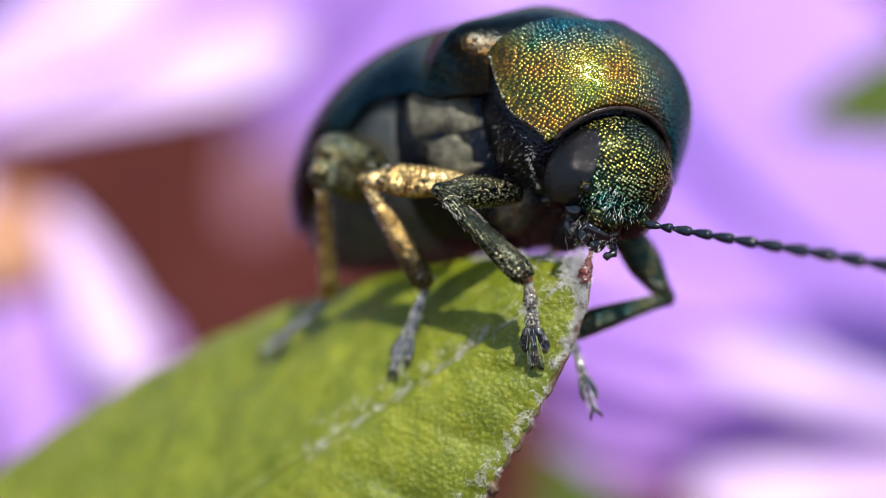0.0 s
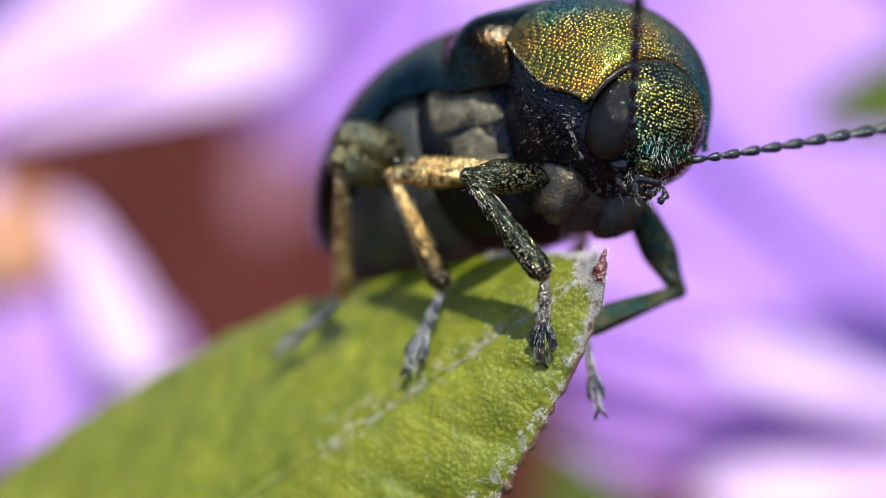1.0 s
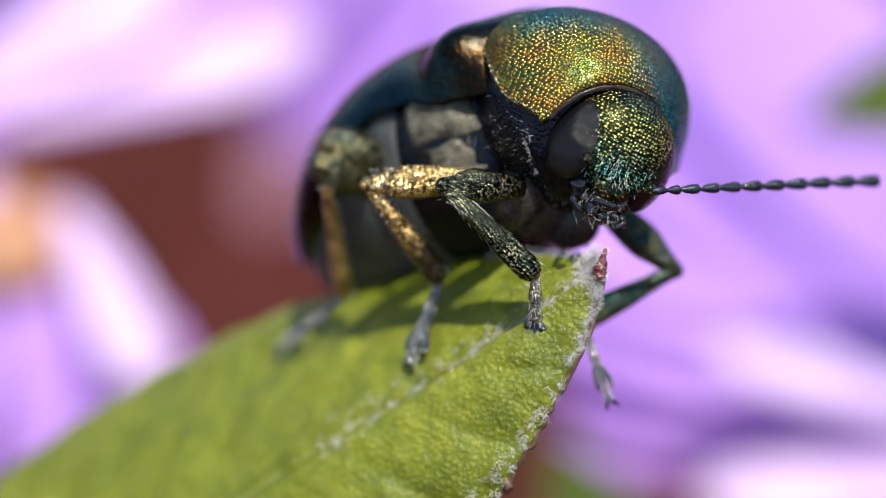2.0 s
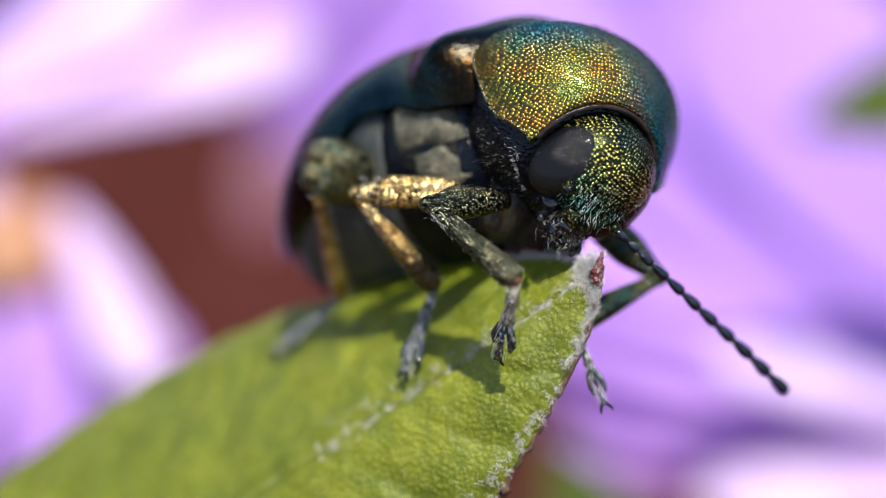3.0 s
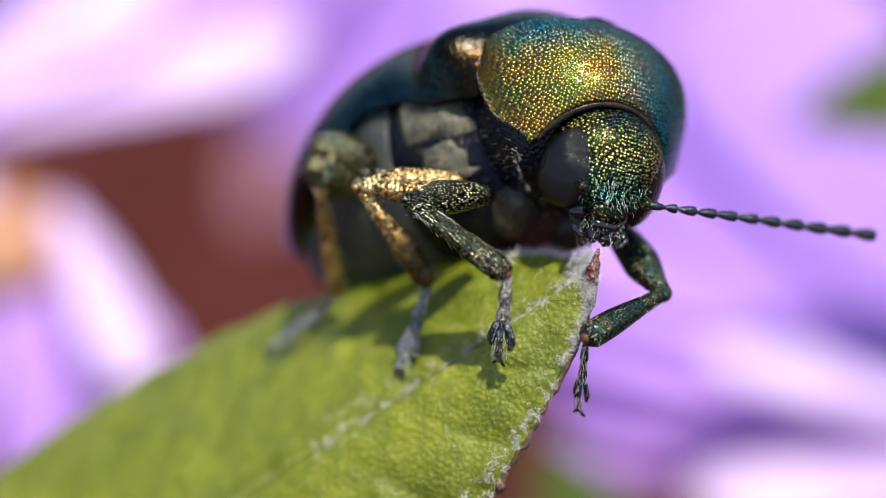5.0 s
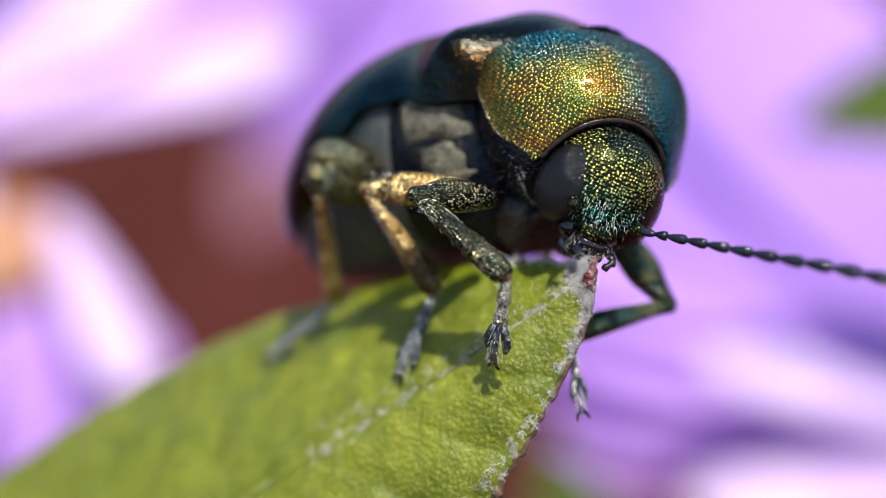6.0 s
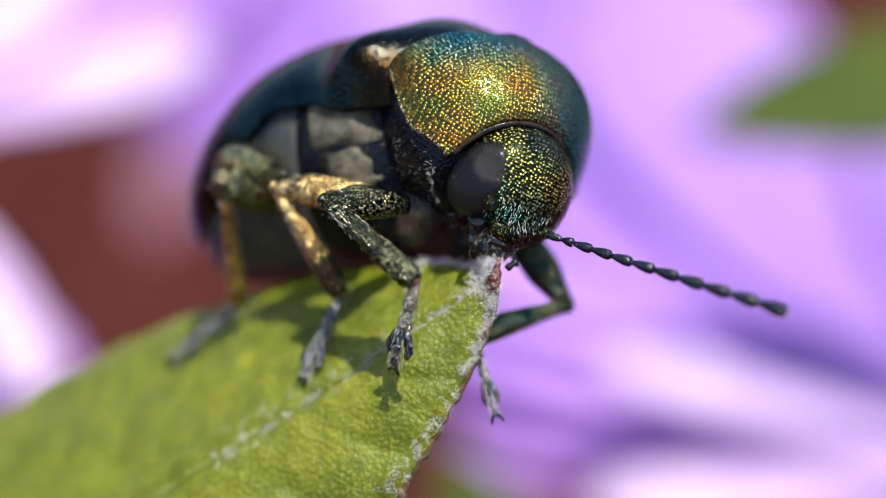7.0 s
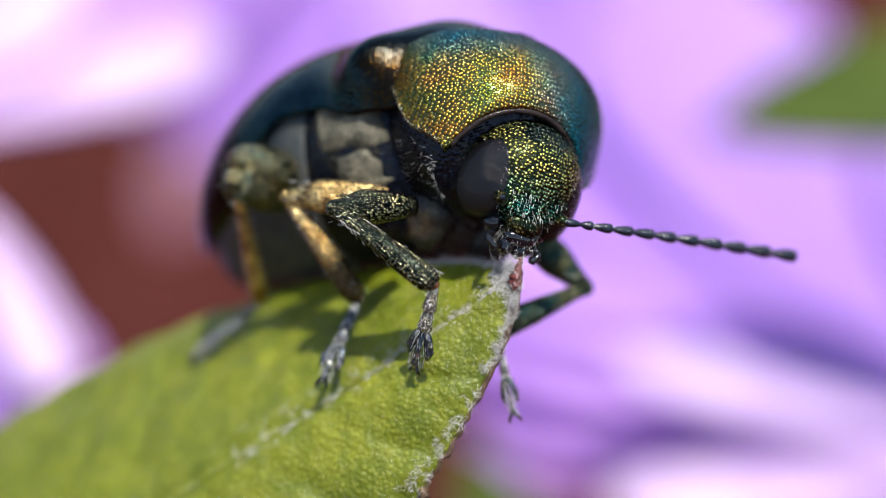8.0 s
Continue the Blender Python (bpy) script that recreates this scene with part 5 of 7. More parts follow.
    walk(fore_right[1], [
        (0, mm(2.892, -0.989, -2.097, -73.0, 47.6, -38.5)),
        (0.25, mm(2.857, -0.969, -2.077, -72.1, 46.7, -39.1)),
        (0.5, mm(2.816, -0.955, -2.042, -72.4, 45.3, -40.2)),
        (0.65, mm(2.788, -0.932, -2.005, -74.4, 43.6, -40.9)),
        (0.8, mm(2.742, -0.894, -1.957, -77.9, 41.1, -41.8)),
        (1, mm(2.803, -1.089, -1.996, -84.2, 37.5, -43.9)),
        (1.2, mm(2.755, -1.115, -1.989, -92.1, 39.5, -44.6)),
        (1.35, mm(2.742, -1.155, -1.989, -95.5, 42.0, -45.0)),
        (1.5, mm(2.745, -1.183, -1.974, -95.5, 43.6, -45.2)),
        (1.7, mm(2.783, -1.179, -1.964, -94.2, 45.5, -44.4)),
        (2, mm(2.818, -1.153, -1.977, -92.6, 46.8, -43.1)),
        (2.4, mm(2.840, -1.096, -2.014, -81.8, 45.3, -42.0)),
        (2.8, mm(2.845, -1.071, -2.057, -72.7, 45.1, -41.4)),
        (3, mm(2.828, -1.077, -2.154, -65.7, 46.8, -41.0)),
        (3.2, mm(2.890, -1.265, -2.269, -65.9, 47.9, -42.0)),
        (3.4, mm(2.820, -1.228, -2.206, -67.3, 49.6, -42.6)),
        (3.5, mm(2.800, -1.227, -2.171, -68.8, 49.9, -43.1)),
        (3.6, mm(2.817, -1.312, -2.232, -71.4, 49.5, -43.9)),
        (3.8, mm(2.858, -1.409, -2.241, -78.1, 48.6, -44.8)),
        (4, mm(2.885, -1.495, -2.228, -85.8, 48.4, -45.7)),
        (4.2, mm(2.950, -1.620, -2.261, -95.5, 51.7, -46.0)),
        (4.4, mm(2.999, -1.694, -2.306, -95.1, 53.1, -46.0)),
        (4.5, mm(3.018, -1.471, -2.181, -80.1, 55.7, -42.0)),
        (4.6, mm(3.055, -1.485, -2.239, -76.0, 54.9, -41.2)),
        (4.7, mm(3.099, -1.520, -2.279, -73.9, 54.1, -41.0)),
        (5, mm(3.130, -1.488, -2.230, -72.8, 51.8, -40.7)),
        (5.4, mm(3.162, -1.447, -2.103, -76.5, 49.7, -40.6)),
        (5.8, mm(3.165, -1.375, -2.059, -76.0, 49.3, -39.6)),
        (6, mm(3.111, -1.242, -2.088, -70.2, 49.9, -38.0)),
        (6.1, mm(3.118, -1.249, -2.090, -69.5, 49.8, -38.0)),
        (6.2, mm(3.125, -1.258, -2.096, -69.0, 49.7, -38.1)),
        (6.3, mm(3.123, -1.245, -2.097, -68.3, 49.9, -37.8)),
        (6.4, mm(3.119, -1.222, -2.095, -67.4, 50.1, -37.4)),
        (6.5, mm(3.114, -1.205, -2.092, -66.7, 50.1, -37.2)),
        (6.6, mm(3.107, -1.197, -2.089, -66.4, 49.9, -37.3)),
        (6.7, mm(3.099, -1.188, -2.087, -66.1, 49.7, -37.4)),
        (6.8, mm(3.091, -1.179, -2.085, -65.9, 49.6, -37.4)),
        (6.9, mm(3.083, -1.170, -2.083, -65.6, 49.4, -37.5)),
        (7, mm(3.075, -1.161, -2.082, -65.2, 49.1, -37.6)),
        (7.1, mm(3.064, -1.146, -2.062, -65.2, 48.5, -37.9)),
        (7.2, mm(3.051, -1.124, -2.018, -66.0, 47.4, -38.3)),
        (7.3, mm(3.037, -1.100, -1.968, -67.1, 46.3, -38.7)),
        (7.4, mm(3.026, -1.081, -1.930, -68.1, 45.4, -39.0)),
        (7.5, mm(3.020, -1.073, -1.922, -68.6, 45.0, -39.1)),
        (7.6, mm(2.980, -1.078, -1.973, -69.7, 45.4, -39.5)),
        (7.7, mm(3.053, -1.238, -2.076, -71.7, 47.1, -39.9)),
        (7.8, mm(3.057, -1.271, -2.135, -73.3, 50.2, -39.2)),
        (7.9, mm(3.043, -1.268, -2.161, -75.2, 53.1, -38.3)),
        (8, mm(3.058, -1.245, -2.178, -75.0, 55.1, -36.7)),
    ])
    walk(fore_right[2], [
        (0, mm(2.045, 0.535, -3.568, -123.7, 1.6, -64.7)),
        (0.25, mm(2.073, 0.571, -3.564, -122.8, 1.5, -64.6)),
        (0.5, mm(2.082, 0.568, -3.572, -121.9, 0.3, -64.7)),
        (0.65, mm(2.044, 0.523, -3.595, -122.1, -2.5, -65.4)),
        (0.8, mm(1.967, 0.437, -3.638, -122.3, -7.1, -66.5)),
        (1, mm(1.966, 0.035, -3.795, -123.4, -13.1, -67.2)),
        (1.2, mm(1.663, -0.157, -3.747, -125.7, -12.3, -66.4)),
        (1.35, mm(1.514, -0.236, -3.675, -126.2, -7.8, -64.9)),
        (1.5, mm(1.486, -0.226, -3.616, -126.2, -5.0, -64.1)),
        (1.7, mm(1.506, -0.164, -3.557, -126.9, -5.8, -64.5)),
        (2, mm(1.536, -0.093, -3.536, -128.9, -14.7, -67.2)),
        (2.4, mm(1.865, 0.220, -3.600, -126.6, -29.6, -72.6)),
        (2.8, mm(2.139, 0.458, -3.595, -124.4, -33.7, -74.7)),
        (3, mm(2.299, 0.624, -3.577, -124.3, -30.3, -73.4)),
        (3.2, mm(2.367, 0.461, -3.663, -122.3, -25.4, -70.8)),
        (3.4, mm(2.236, 0.503, -3.570, -119.1, -20.9, -68.9)),
        (3.5, mm(2.174, 0.486, -3.539, -118.8, -20.2, -68.4)),
        (3.6, mm(2.136, 0.351, -3.636, -119.4, -20.6, -68.1)),
        (3.8, mm(2.003, 0.103, -3.717, -120.3, -20.1, -67.6)),
        (4, mm(1.814, -0.162, -3.737, -121.3, -19.9, -67.1)),
        (4.2, mm(1.556, -0.490, -3.667, -120.2, -16.7, -66.1)),
        (4.4, mm(1.592, -0.530, -3.670, -119.5, -13.7, -65.5)),
        (4.5, mm(1.901, 0.061, -3.447, -122.2, -15.9, -67.3)),
        (4.6, mm(2.058, 0.124, -3.510, -122.3, -15.5, -67.5)),
        (4.7, mm(2.173, 0.120, -3.564, -122.4, -15.7, -67.7)),
        (5, mm(2.272, 0.139, -3.577, -122.0, -17.5, -68.7)),
        (5.4, mm(2.223, 0.056, -3.538, -120.1, -20.3, -69.8)),
        (5.8, mm(2.224, 0.119, -3.502, -117.6, -19.8, -70.3)),
        (6, mm(2.293, 0.378, -3.468, -117.3, -16.0, -69.9)),
        (6.1, mm(2.325, 0.385, -3.468, -117.1, -16.4, -70.0)),
        (6.2, mm(2.350, 0.386, -3.471, -116.7, -17.3, -70.3)),
        (6.3, mm(2.361, 0.414, -3.463, -115.9, -18.1, -70.7)),
        (6.4, mm(2.371, 0.456, -3.446, -115.0, -18.6, -71.1)),
        (6.5, mm(2.382, 0.485, -3.436, -114.5, -18.9, -71.3)),
        (6.6, mm(2.392, 0.498, -3.436, -114.3, -19.2, -71.4)),
        (6.7, mm(2.397, 0.511, -3.435, -114.1, -19.4, -71.5)),
        (6.8, mm(2.401, 0.524, -3.435, -114.0, -19.6, -71.5)),
        (6.9, mm(2.408, 0.537, -3.435, -113.8, -19.7, -71.6)),
        (7, mm(2.419, 0.551, -3.437, -113.8, -19.8, -71.6)),
        (7.1, mm(2.427, 0.559, -3.435, -113.6, -19.8, -71.6)),
        (7.2, mm(2.422, 0.554, -3.428, -113.2, -19.7, -71.6)),
        (7.3, mm(2.407, 0.541, -3.420, -112.7, -19.4, -71.5)),
        (7.4, mm(2.390, 0.527, -3.417, -112.2, -19.2, -71.4)),
        (7.5, mm(2.382, 0.520, -3.423, -112.0, -19.1, -71.4)),
        (7.6, mm(2.309, 0.502, -3.474, -112.9, -20.3, -71.3)),
        (7.7, mm(2.295, 0.328, -3.549, -114.5, -22.2, -71.3)),
        (7.8, mm(2.171, 0.298, -3.532, -115.8, -23.1, -71.4)),
        (7.9, mm(2.020, 0.282, -3.484, -116.7, -23.5, -71.5)),
        (8, mm(1.961, 0.307, -3.437, -116.7, -22.7, -71.7)),
    ])
    walk(middle_right[0], [
        (0, mm(1.828, -1.297, -1.750, -16.7, -80.7, -125.8)),
        (0.25, mm(1.781, -1.271, -1.732, -9.1, -81.3, -136.3)),
        (0.5, mm(1.720, -1.230, -1.707, 3.5, -81.7, -153.4)),
        (0.65, mm(1.696, -1.202, -1.700, 4.1, -81.9, -154.4)),
        (0.8, mm(1.683, -1.196, -1.689, 1.1, -82.4, -151.8)),
        (1, mm(1.760, -1.421, -1.632, -14.4, -84.6, -136.1)),
        (1.2, mm(1.735, -1.403, -1.587, -19.9, -85.8, -124.5)),
        (1.35, mm(1.741, -1.411, -1.564, -53.2, -84.3, -81.4)),
        (1.5, mm(1.750, -1.430, -1.549, -57.8, -83.9, -74.1)),
        (1.7, mm(1.771, -1.421, -1.573, -51.2, -83.8, -80.6)),
        (2, mm(1.787, -1.394, -1.614, -46.7, -82.7, -86.2)),
        (2.4, mm(1.787, -1.341, -1.666, -43.9, -81.3, -91.7)),
        (2.8, mm(1.770, -1.308, -1.684, -39.1, -81.5, -99.9)),
        (3, mm(1.755, -1.297, -1.679, -32.9, -82.2, -107.6)),
        (3.2, mm(1.803, -1.423, -1.642, -43.9, -83.0, -98.2)),
        (3.4, mm(1.688, -1.313, -1.598, -23.9, -85.2, -118.2)),
        (3.5, mm(1.645, -1.279, -1.581, -10.5, -85.9, -131.1)),
        (3.6, mm(1.658, -1.323, -1.561, -44.6, -85.5, -96.8)),
        (3.8, mm(1.677, -1.372, -1.544, -68.8, -83.1, -70.7)),
        (4, mm(1.671, -1.396, -1.513, -77.2, -81.3, -60.0)),
        (4.2, mm(1.663, -1.406, -1.492, -79.9, -79.7, -55.3)),
        (4.4, mm(1.655, -1.397, -1.490, -79.3, -78.5, -54.5)),
        (4.5, mm(1.629, -1.267, -1.580, -28.7, -85.0, -101.4)),
        (4.6, mm(1.696, -1.298, -1.607, -36.8, -83.5, -93.8)),
        (4.7, mm(1.766, -1.345, -1.628, -42.0, -82.4, -89.3)),
        (5, mm(1.818, -1.365, -1.659, -40.5, -81.7, -92.1)),
        (5.4, mm(1.832, -1.370, -1.679, -35.6, -81.9, -100.0)),
        (5.8, mm(1.798, -1.319, -1.703, -28.3, -81.8, -112.1)),
        (6, mm(1.733, -1.194, -1.735, -23.8, -80.8, -120.2)),
        (6.1, mm(1.740, -1.215, -1.734, -18.1, -81.1, -128.2)),
        (6.2, mm(1.754, -1.259, -1.732, -10.6, -81.3, -139.2)),
        (6.3, mm(1.755, -1.251, -1.735, -7.6, -81.1, -142.1)),
        (6.4, mm(1.755, -1.236, -1.743, -4.9, -80.7, -144.6)),
        (6.5, mm(1.753, -1.224, -1.747, -2.9, -80.5, -146.6)),
        (6.6, mm(1.747, -1.214, -1.746, -1.1, -80.5, -148.3)),
        (6.7, mm(1.740, -1.203, -1.745, 0.6, -80.4, -150.1)),
        (6.8, mm(1.734, -1.192, -1.744, 2.2, -80.4, -151.7)),
        (6.9, mm(1.729, -1.183, -1.744, 3.3, -80.3, -152.9)),
        (7, mm(1.727, -1.180, -1.744, 3.8, -80.3, -153.3)),
        (7.1, mm(1.731, -1.187, -1.744, 2.7, -80.3, -152.3)),
        (7.2, mm(1.741, -1.205, -1.746, -0.5, -80.5, -149.2)),
        (7.3, mm(1.755, -1.229, -1.748, -5.3, -80.6, -144.5)),
        (7.4, mm(1.771, -1.256, -1.753, -11.3, -80.6, -138.5)),
        (7.5, mm(1.785, -1.281, -1.758, -18.0, -80.6, -132.0)),
        (7.6, mm(1.756, -1.265, -1.740, -25.3, -81.0, -125.4)),
        (7.7, mm(1.789, -1.367, -1.718, -31.8, -81.8, -118.8)),
        (7.8, mm(1.751, -1.315, -1.703, -28.7, -82.2, -122.2)),
        (7.9, mm(1.704, -1.236, -1.692, -20.2, -82.5, -131.1)),
        (8, mm(1.696, -1.193, -1.711, -17.4, -81.9, -133.7)),
    ])
    walk(middle_right[1], [
        (0, mm(2.988, -2.799, -1.838, -101.9, 37.6, -41.5)),
        (0.25, mm(2.863, -2.832, -1.777, -100.0, 36.0, -42.1)),
        (0.5, mm(2.672, -2.874, -1.690, -97.6, 33.0, -43.1)),
        (0.65, mm(2.637, -2.853, -1.680, -98.2, 31.5, -43.5)),
        (0.8, mm(2.613, -2.853, -1.684, -98.9, 30.2, -44.0)),
        (1, mm(2.698, -3.073, -1.676, -101.5, 27.6, -45.2)),
        (1.2, mm(2.841, -2.947, -1.634, -108.4, 30.1, -45.6)),
        (1.35, mm(3.092, -2.738, -1.716, -118.0, 35.4, -45.6)),
        (1.5, mm(3.163, -2.690, -1.720, -120.7, 38.6, -45.7)),
        (1.7, mm(3.185, -2.680, -1.734, -119.3, 40.7, -45.0)),
        (2, mm(3.177, -2.677, -1.789, -116.2, 43.3, -43.7)),
        (2.4, mm(3.116, -2.684, -1.865, -110.8, 45.6, -41.9)),
        (2.8, mm(3.019, -2.729, -1.862, -106.2, 46.3, -41.1)),
        (3, mm(2.965, -2.755, -1.819, -104.6, 46.1, -41.2)),
        (3.2, mm(2.970, -2.913, -1.803, -105.7, 44.5, -42.7)),
        (3.4, mm(2.855, -2.811, -1.663, -106.9, 43.5, -43.6)),
        (3.5, mm(2.825, -2.767, -1.606, -108.0, 43.0, -44.1)),
        (3.6, mm(2.844, -2.804, -1.665, -109.8, 42.4, -44.8)),
        (3.8, mm(2.906, -2.804, -1.758, -113.2, 41.8, -45.4)),
        (4, mm(2.951, -2.772, -1.795, -117.1, 40.9, -46.2)),
        (4.2, mm(2.984, -2.730, -1.827, -120.1, 40.2, -46.6)),
        (4.4, mm(3.003, -2.683, -1.863, -121.6, 39.9, -46.6)),
        (4.5, mm(3.083, -2.488, -1.660, -118.2, 42.5, -44.2)),
        (4.6, mm(3.139, -2.527, -1.736, -117.4, 42.8, -43.6)),
        (4.7, mm(3.193, -2.588, -1.797, -116.9, 42.9, -43.3)),
        (5, mm(3.216, -2.639, -1.837, -115.0, 42.6, -42.7)),
        (5.4, mm(3.161, -2.718, -1.835, -111.3, 41.6, -42.4)),
        (5.8, mm(3.012, -2.775, -1.832, -105.4, 40.9, -41.8)),
        (6, mm(2.855, -2.722, -1.858, -100.4, 41.2, -40.8)),
        (6.1, mm(2.799, -2.790, -1.825, -98.3, 40.6, -41.0)),
        (6.2, mm(2.712, -2.899, -1.785, -94.9, 39.7, -41.2)),
        (6.3, mm(2.716, -2.889, -1.774, -94.8, 39.7, -41.1)),
        (6.4, mm(2.720, -2.872, -1.769, -94.4, 39.8, -40.8)),
        (6.5, mm(2.720, -2.859, -1.762, -94.3, 39.7, -40.7)),
        (6.6, mm(2.713, -2.850, -1.752, -94.4, 39.4, -40.8)),
        (6.7, mm(2.705, -2.840, -1.742, -94.5, 39.0, -40.9)),
        (6.8, mm(2.697, -2.829, -1.732, -94.6, 38.7, -41.0)),
        (6.9, mm(2.690, -2.822, -1.726, -94.6, 38.5, -41.1)),
        (7, mm(2.687, -2.819, -1.723, -94.7, 38.3, -41.1)),
        (7.1, mm(2.690, -2.827, -1.729, -94.6, 38.3, -41.1)),
        (7.2, mm(2.700, -2.845, -1.748, -94.4, 38.6, -41.0)),
        (7.3, mm(2.714, -2.869, -1.777, -94.3, 39.0, -40.9)),
        (7.4, mm(2.729, -2.895, -1.813, -94.0, 39.5, -40.8)),
        (7.5, mm(2.741, -2.920, -1.855, -93.8, 40.0, -40.6)),
        (7.6, mm(2.693, -2.913, -1.866, -94.6, 39.9, -41.1)),
        (7.7, mm(2.727, -3.013, -1.861, -95.9, 39.5, -41.9)),
        (7.8, mm(2.680, -2.968, -1.827, -96.1, 39.7, -42.0)),
        (7.9, mm(2.621, -2.898, -1.777, -96.2, 39.9, -42.1)),
        (8, mm(2.617, -2.853, -1.791, -95.2, 40.7, -41.4)),
    ])
    walk(middle_right[2], [
        (0, mm(1.646, -2.242, -3.621, -87.3, -15.6, -70.0)),
        (0.25, mm(1.607, -2.237, -3.609, -87.4, -16.5, -70.1)),
        (0.5, mm(1.557, -2.249, -3.602, -85.1, -17.1, -69.9)),
        (0.65, mm(1.547, -2.272, -3.620, -82.0, -16.6, -69.5)),
        (0.8, mm(1.542, -2.317, -3.648, -80.5, -16.8, -69.4)),
        (1, mm(1.638, -2.655, -3.675, -80.8, -19.5, -69.0)),
        (1.2, mm(1.557, -2.672, -3.522, -89.5, -23.9, -69.5)),
        (1.35, mm(1.498, -2.653, -3.371, -90.6, -24.1, -68.9)),
        (1.5, mm(1.462, -2.627, -3.267, -91.2, -24.1, -68.7)),
        (1.7, mm(1.464, -2.552, -3.255, -90.9, -22.9, -68.8)),
        (2, mm(1.454, -2.433, -3.292, -90.4, -21.1, -68.9)),
        (2.4, mm(1.426, -2.266, -3.368, -89.6, -18.8, -69.2)),
        (2.8, mm(1.394, -2.162, -3.388, -89.2, -17.8, -69.3)),
        (3, mm(1.376, -2.136, -3.363, -84.2, -15.4, -68.6)),
        (3.2, mm(1.408, -2.316, -3.382, -81.7, -15.8, -67.9)),
        (3.4, mm(1.297, -2.248, -3.259, -80.8, -16.1, -67.6)),
        (3.5, mm(1.260, -2.238, -3.206, -80.7, -16.5, -67.4)),
        (3.6, mm(1.261, -2.329, -3.265, -81.2, -17.2, -67.3)),
        (3.8, mm(1.272, -2.439, -3.334, -82.5, -18.0, -67.1)),
        (4, mm(1.266, -2.530, -3.342, -84.9, -19.4, -67.0)),
        (4.2, mm(1.264, -2.586, -3.346, -87.7, -20.5, -67.0)),
        (4.4, mm(1.265, -2.596, -3.367, -90.0, -21.2, -67.2)),
        (4.5, mm(1.344, -2.313, -3.155, -88.9, -17.7, -67.7)),
        (4.6, mm(1.403, -2.337, -3.234, -88.7, -16.9, -67.9)),
        (4.7, mm(1.464, -2.388, -3.300, -88.9, -16.7, -68.0)),
        (5, mm(1.521, -2.395, -3.373, -90.5, -17.7, -68.7)),
        (5.4, mm(1.547, -2.375, -3.437, -89.2, -18.7, -69.4)),
        (5.8, mm(1.523, -2.262, -3.509, -87.6, -19.3, -70.2)),
        (6, mm(1.457, -2.063, -3.561, -86.4, -18.2, -70.6)),
        (6.1, mm(1.465, -2.070, -3.554, -86.2, -18.6, -70.8)),
        (6.2, mm(1.479, -2.084, -3.547, -86.1, -18.9, -70.9)),
        (6.3, mm(1.487, -2.072, -3.538, -85.8, -18.8, -71.0)),
        (6.4, mm(1.495, -2.047, -3.532, -85.6, -18.5, -71.1)),
        (6.5, mm(1.499, -2.033, -3.528, -85.5, -18.3, -71.1)),
        (6.6, mm(1.499, -2.032, -3.525, -85.5, -18.3, -71.1)),
        (6.7, mm(1.497, -2.029, -3.523, -85.5, -18.3, -71.1)),
        (6.8, mm(1.495, -2.026, -3.521, -85.5, -18.2, -71.1)),
        (6.9, mm(1.493, -2.025, -3.520, -85.6, -18.2, -71.1)),
        (7, mm(1.493, -2.025, -3.521, -85.6, -18.1, -71.0)),
        (7.1, mm(1.497, -2.031, -3.527, -85.7, -18.1, -71.0)),
        (7.2, mm(1.504, -2.041, -3.541, -85.8, -18.0, -71.0)),
        (7.3, mm(1.513, -2.053, -3.560, -85.8, -18.0, -71.0)),
        (7.4, mm(1.519, -2.065, -3.585, -80.0, -15.3, -70.1)),
        (7.5, mm(1.523, -2.074, -3.612, -76.8, -13.8, -69.6)),
        (7.6, mm(1.464, -2.083, -3.624, -74.8, -13.8, -69.2)),
        (7.7, mm(1.487, -2.216, -3.626, -73.6, -14.4, -68.8)),
        (7.8, mm(1.431, -2.172, -3.586, -72.5, -14.1, -68.6)),
        (7.9, mm(1.366, -2.098, -3.531, -71.7, -13.9, -68.5)),
        (8, mm(1.359, -2.020, -3.527, -71.0, -12.8, -68.5)),
    ])
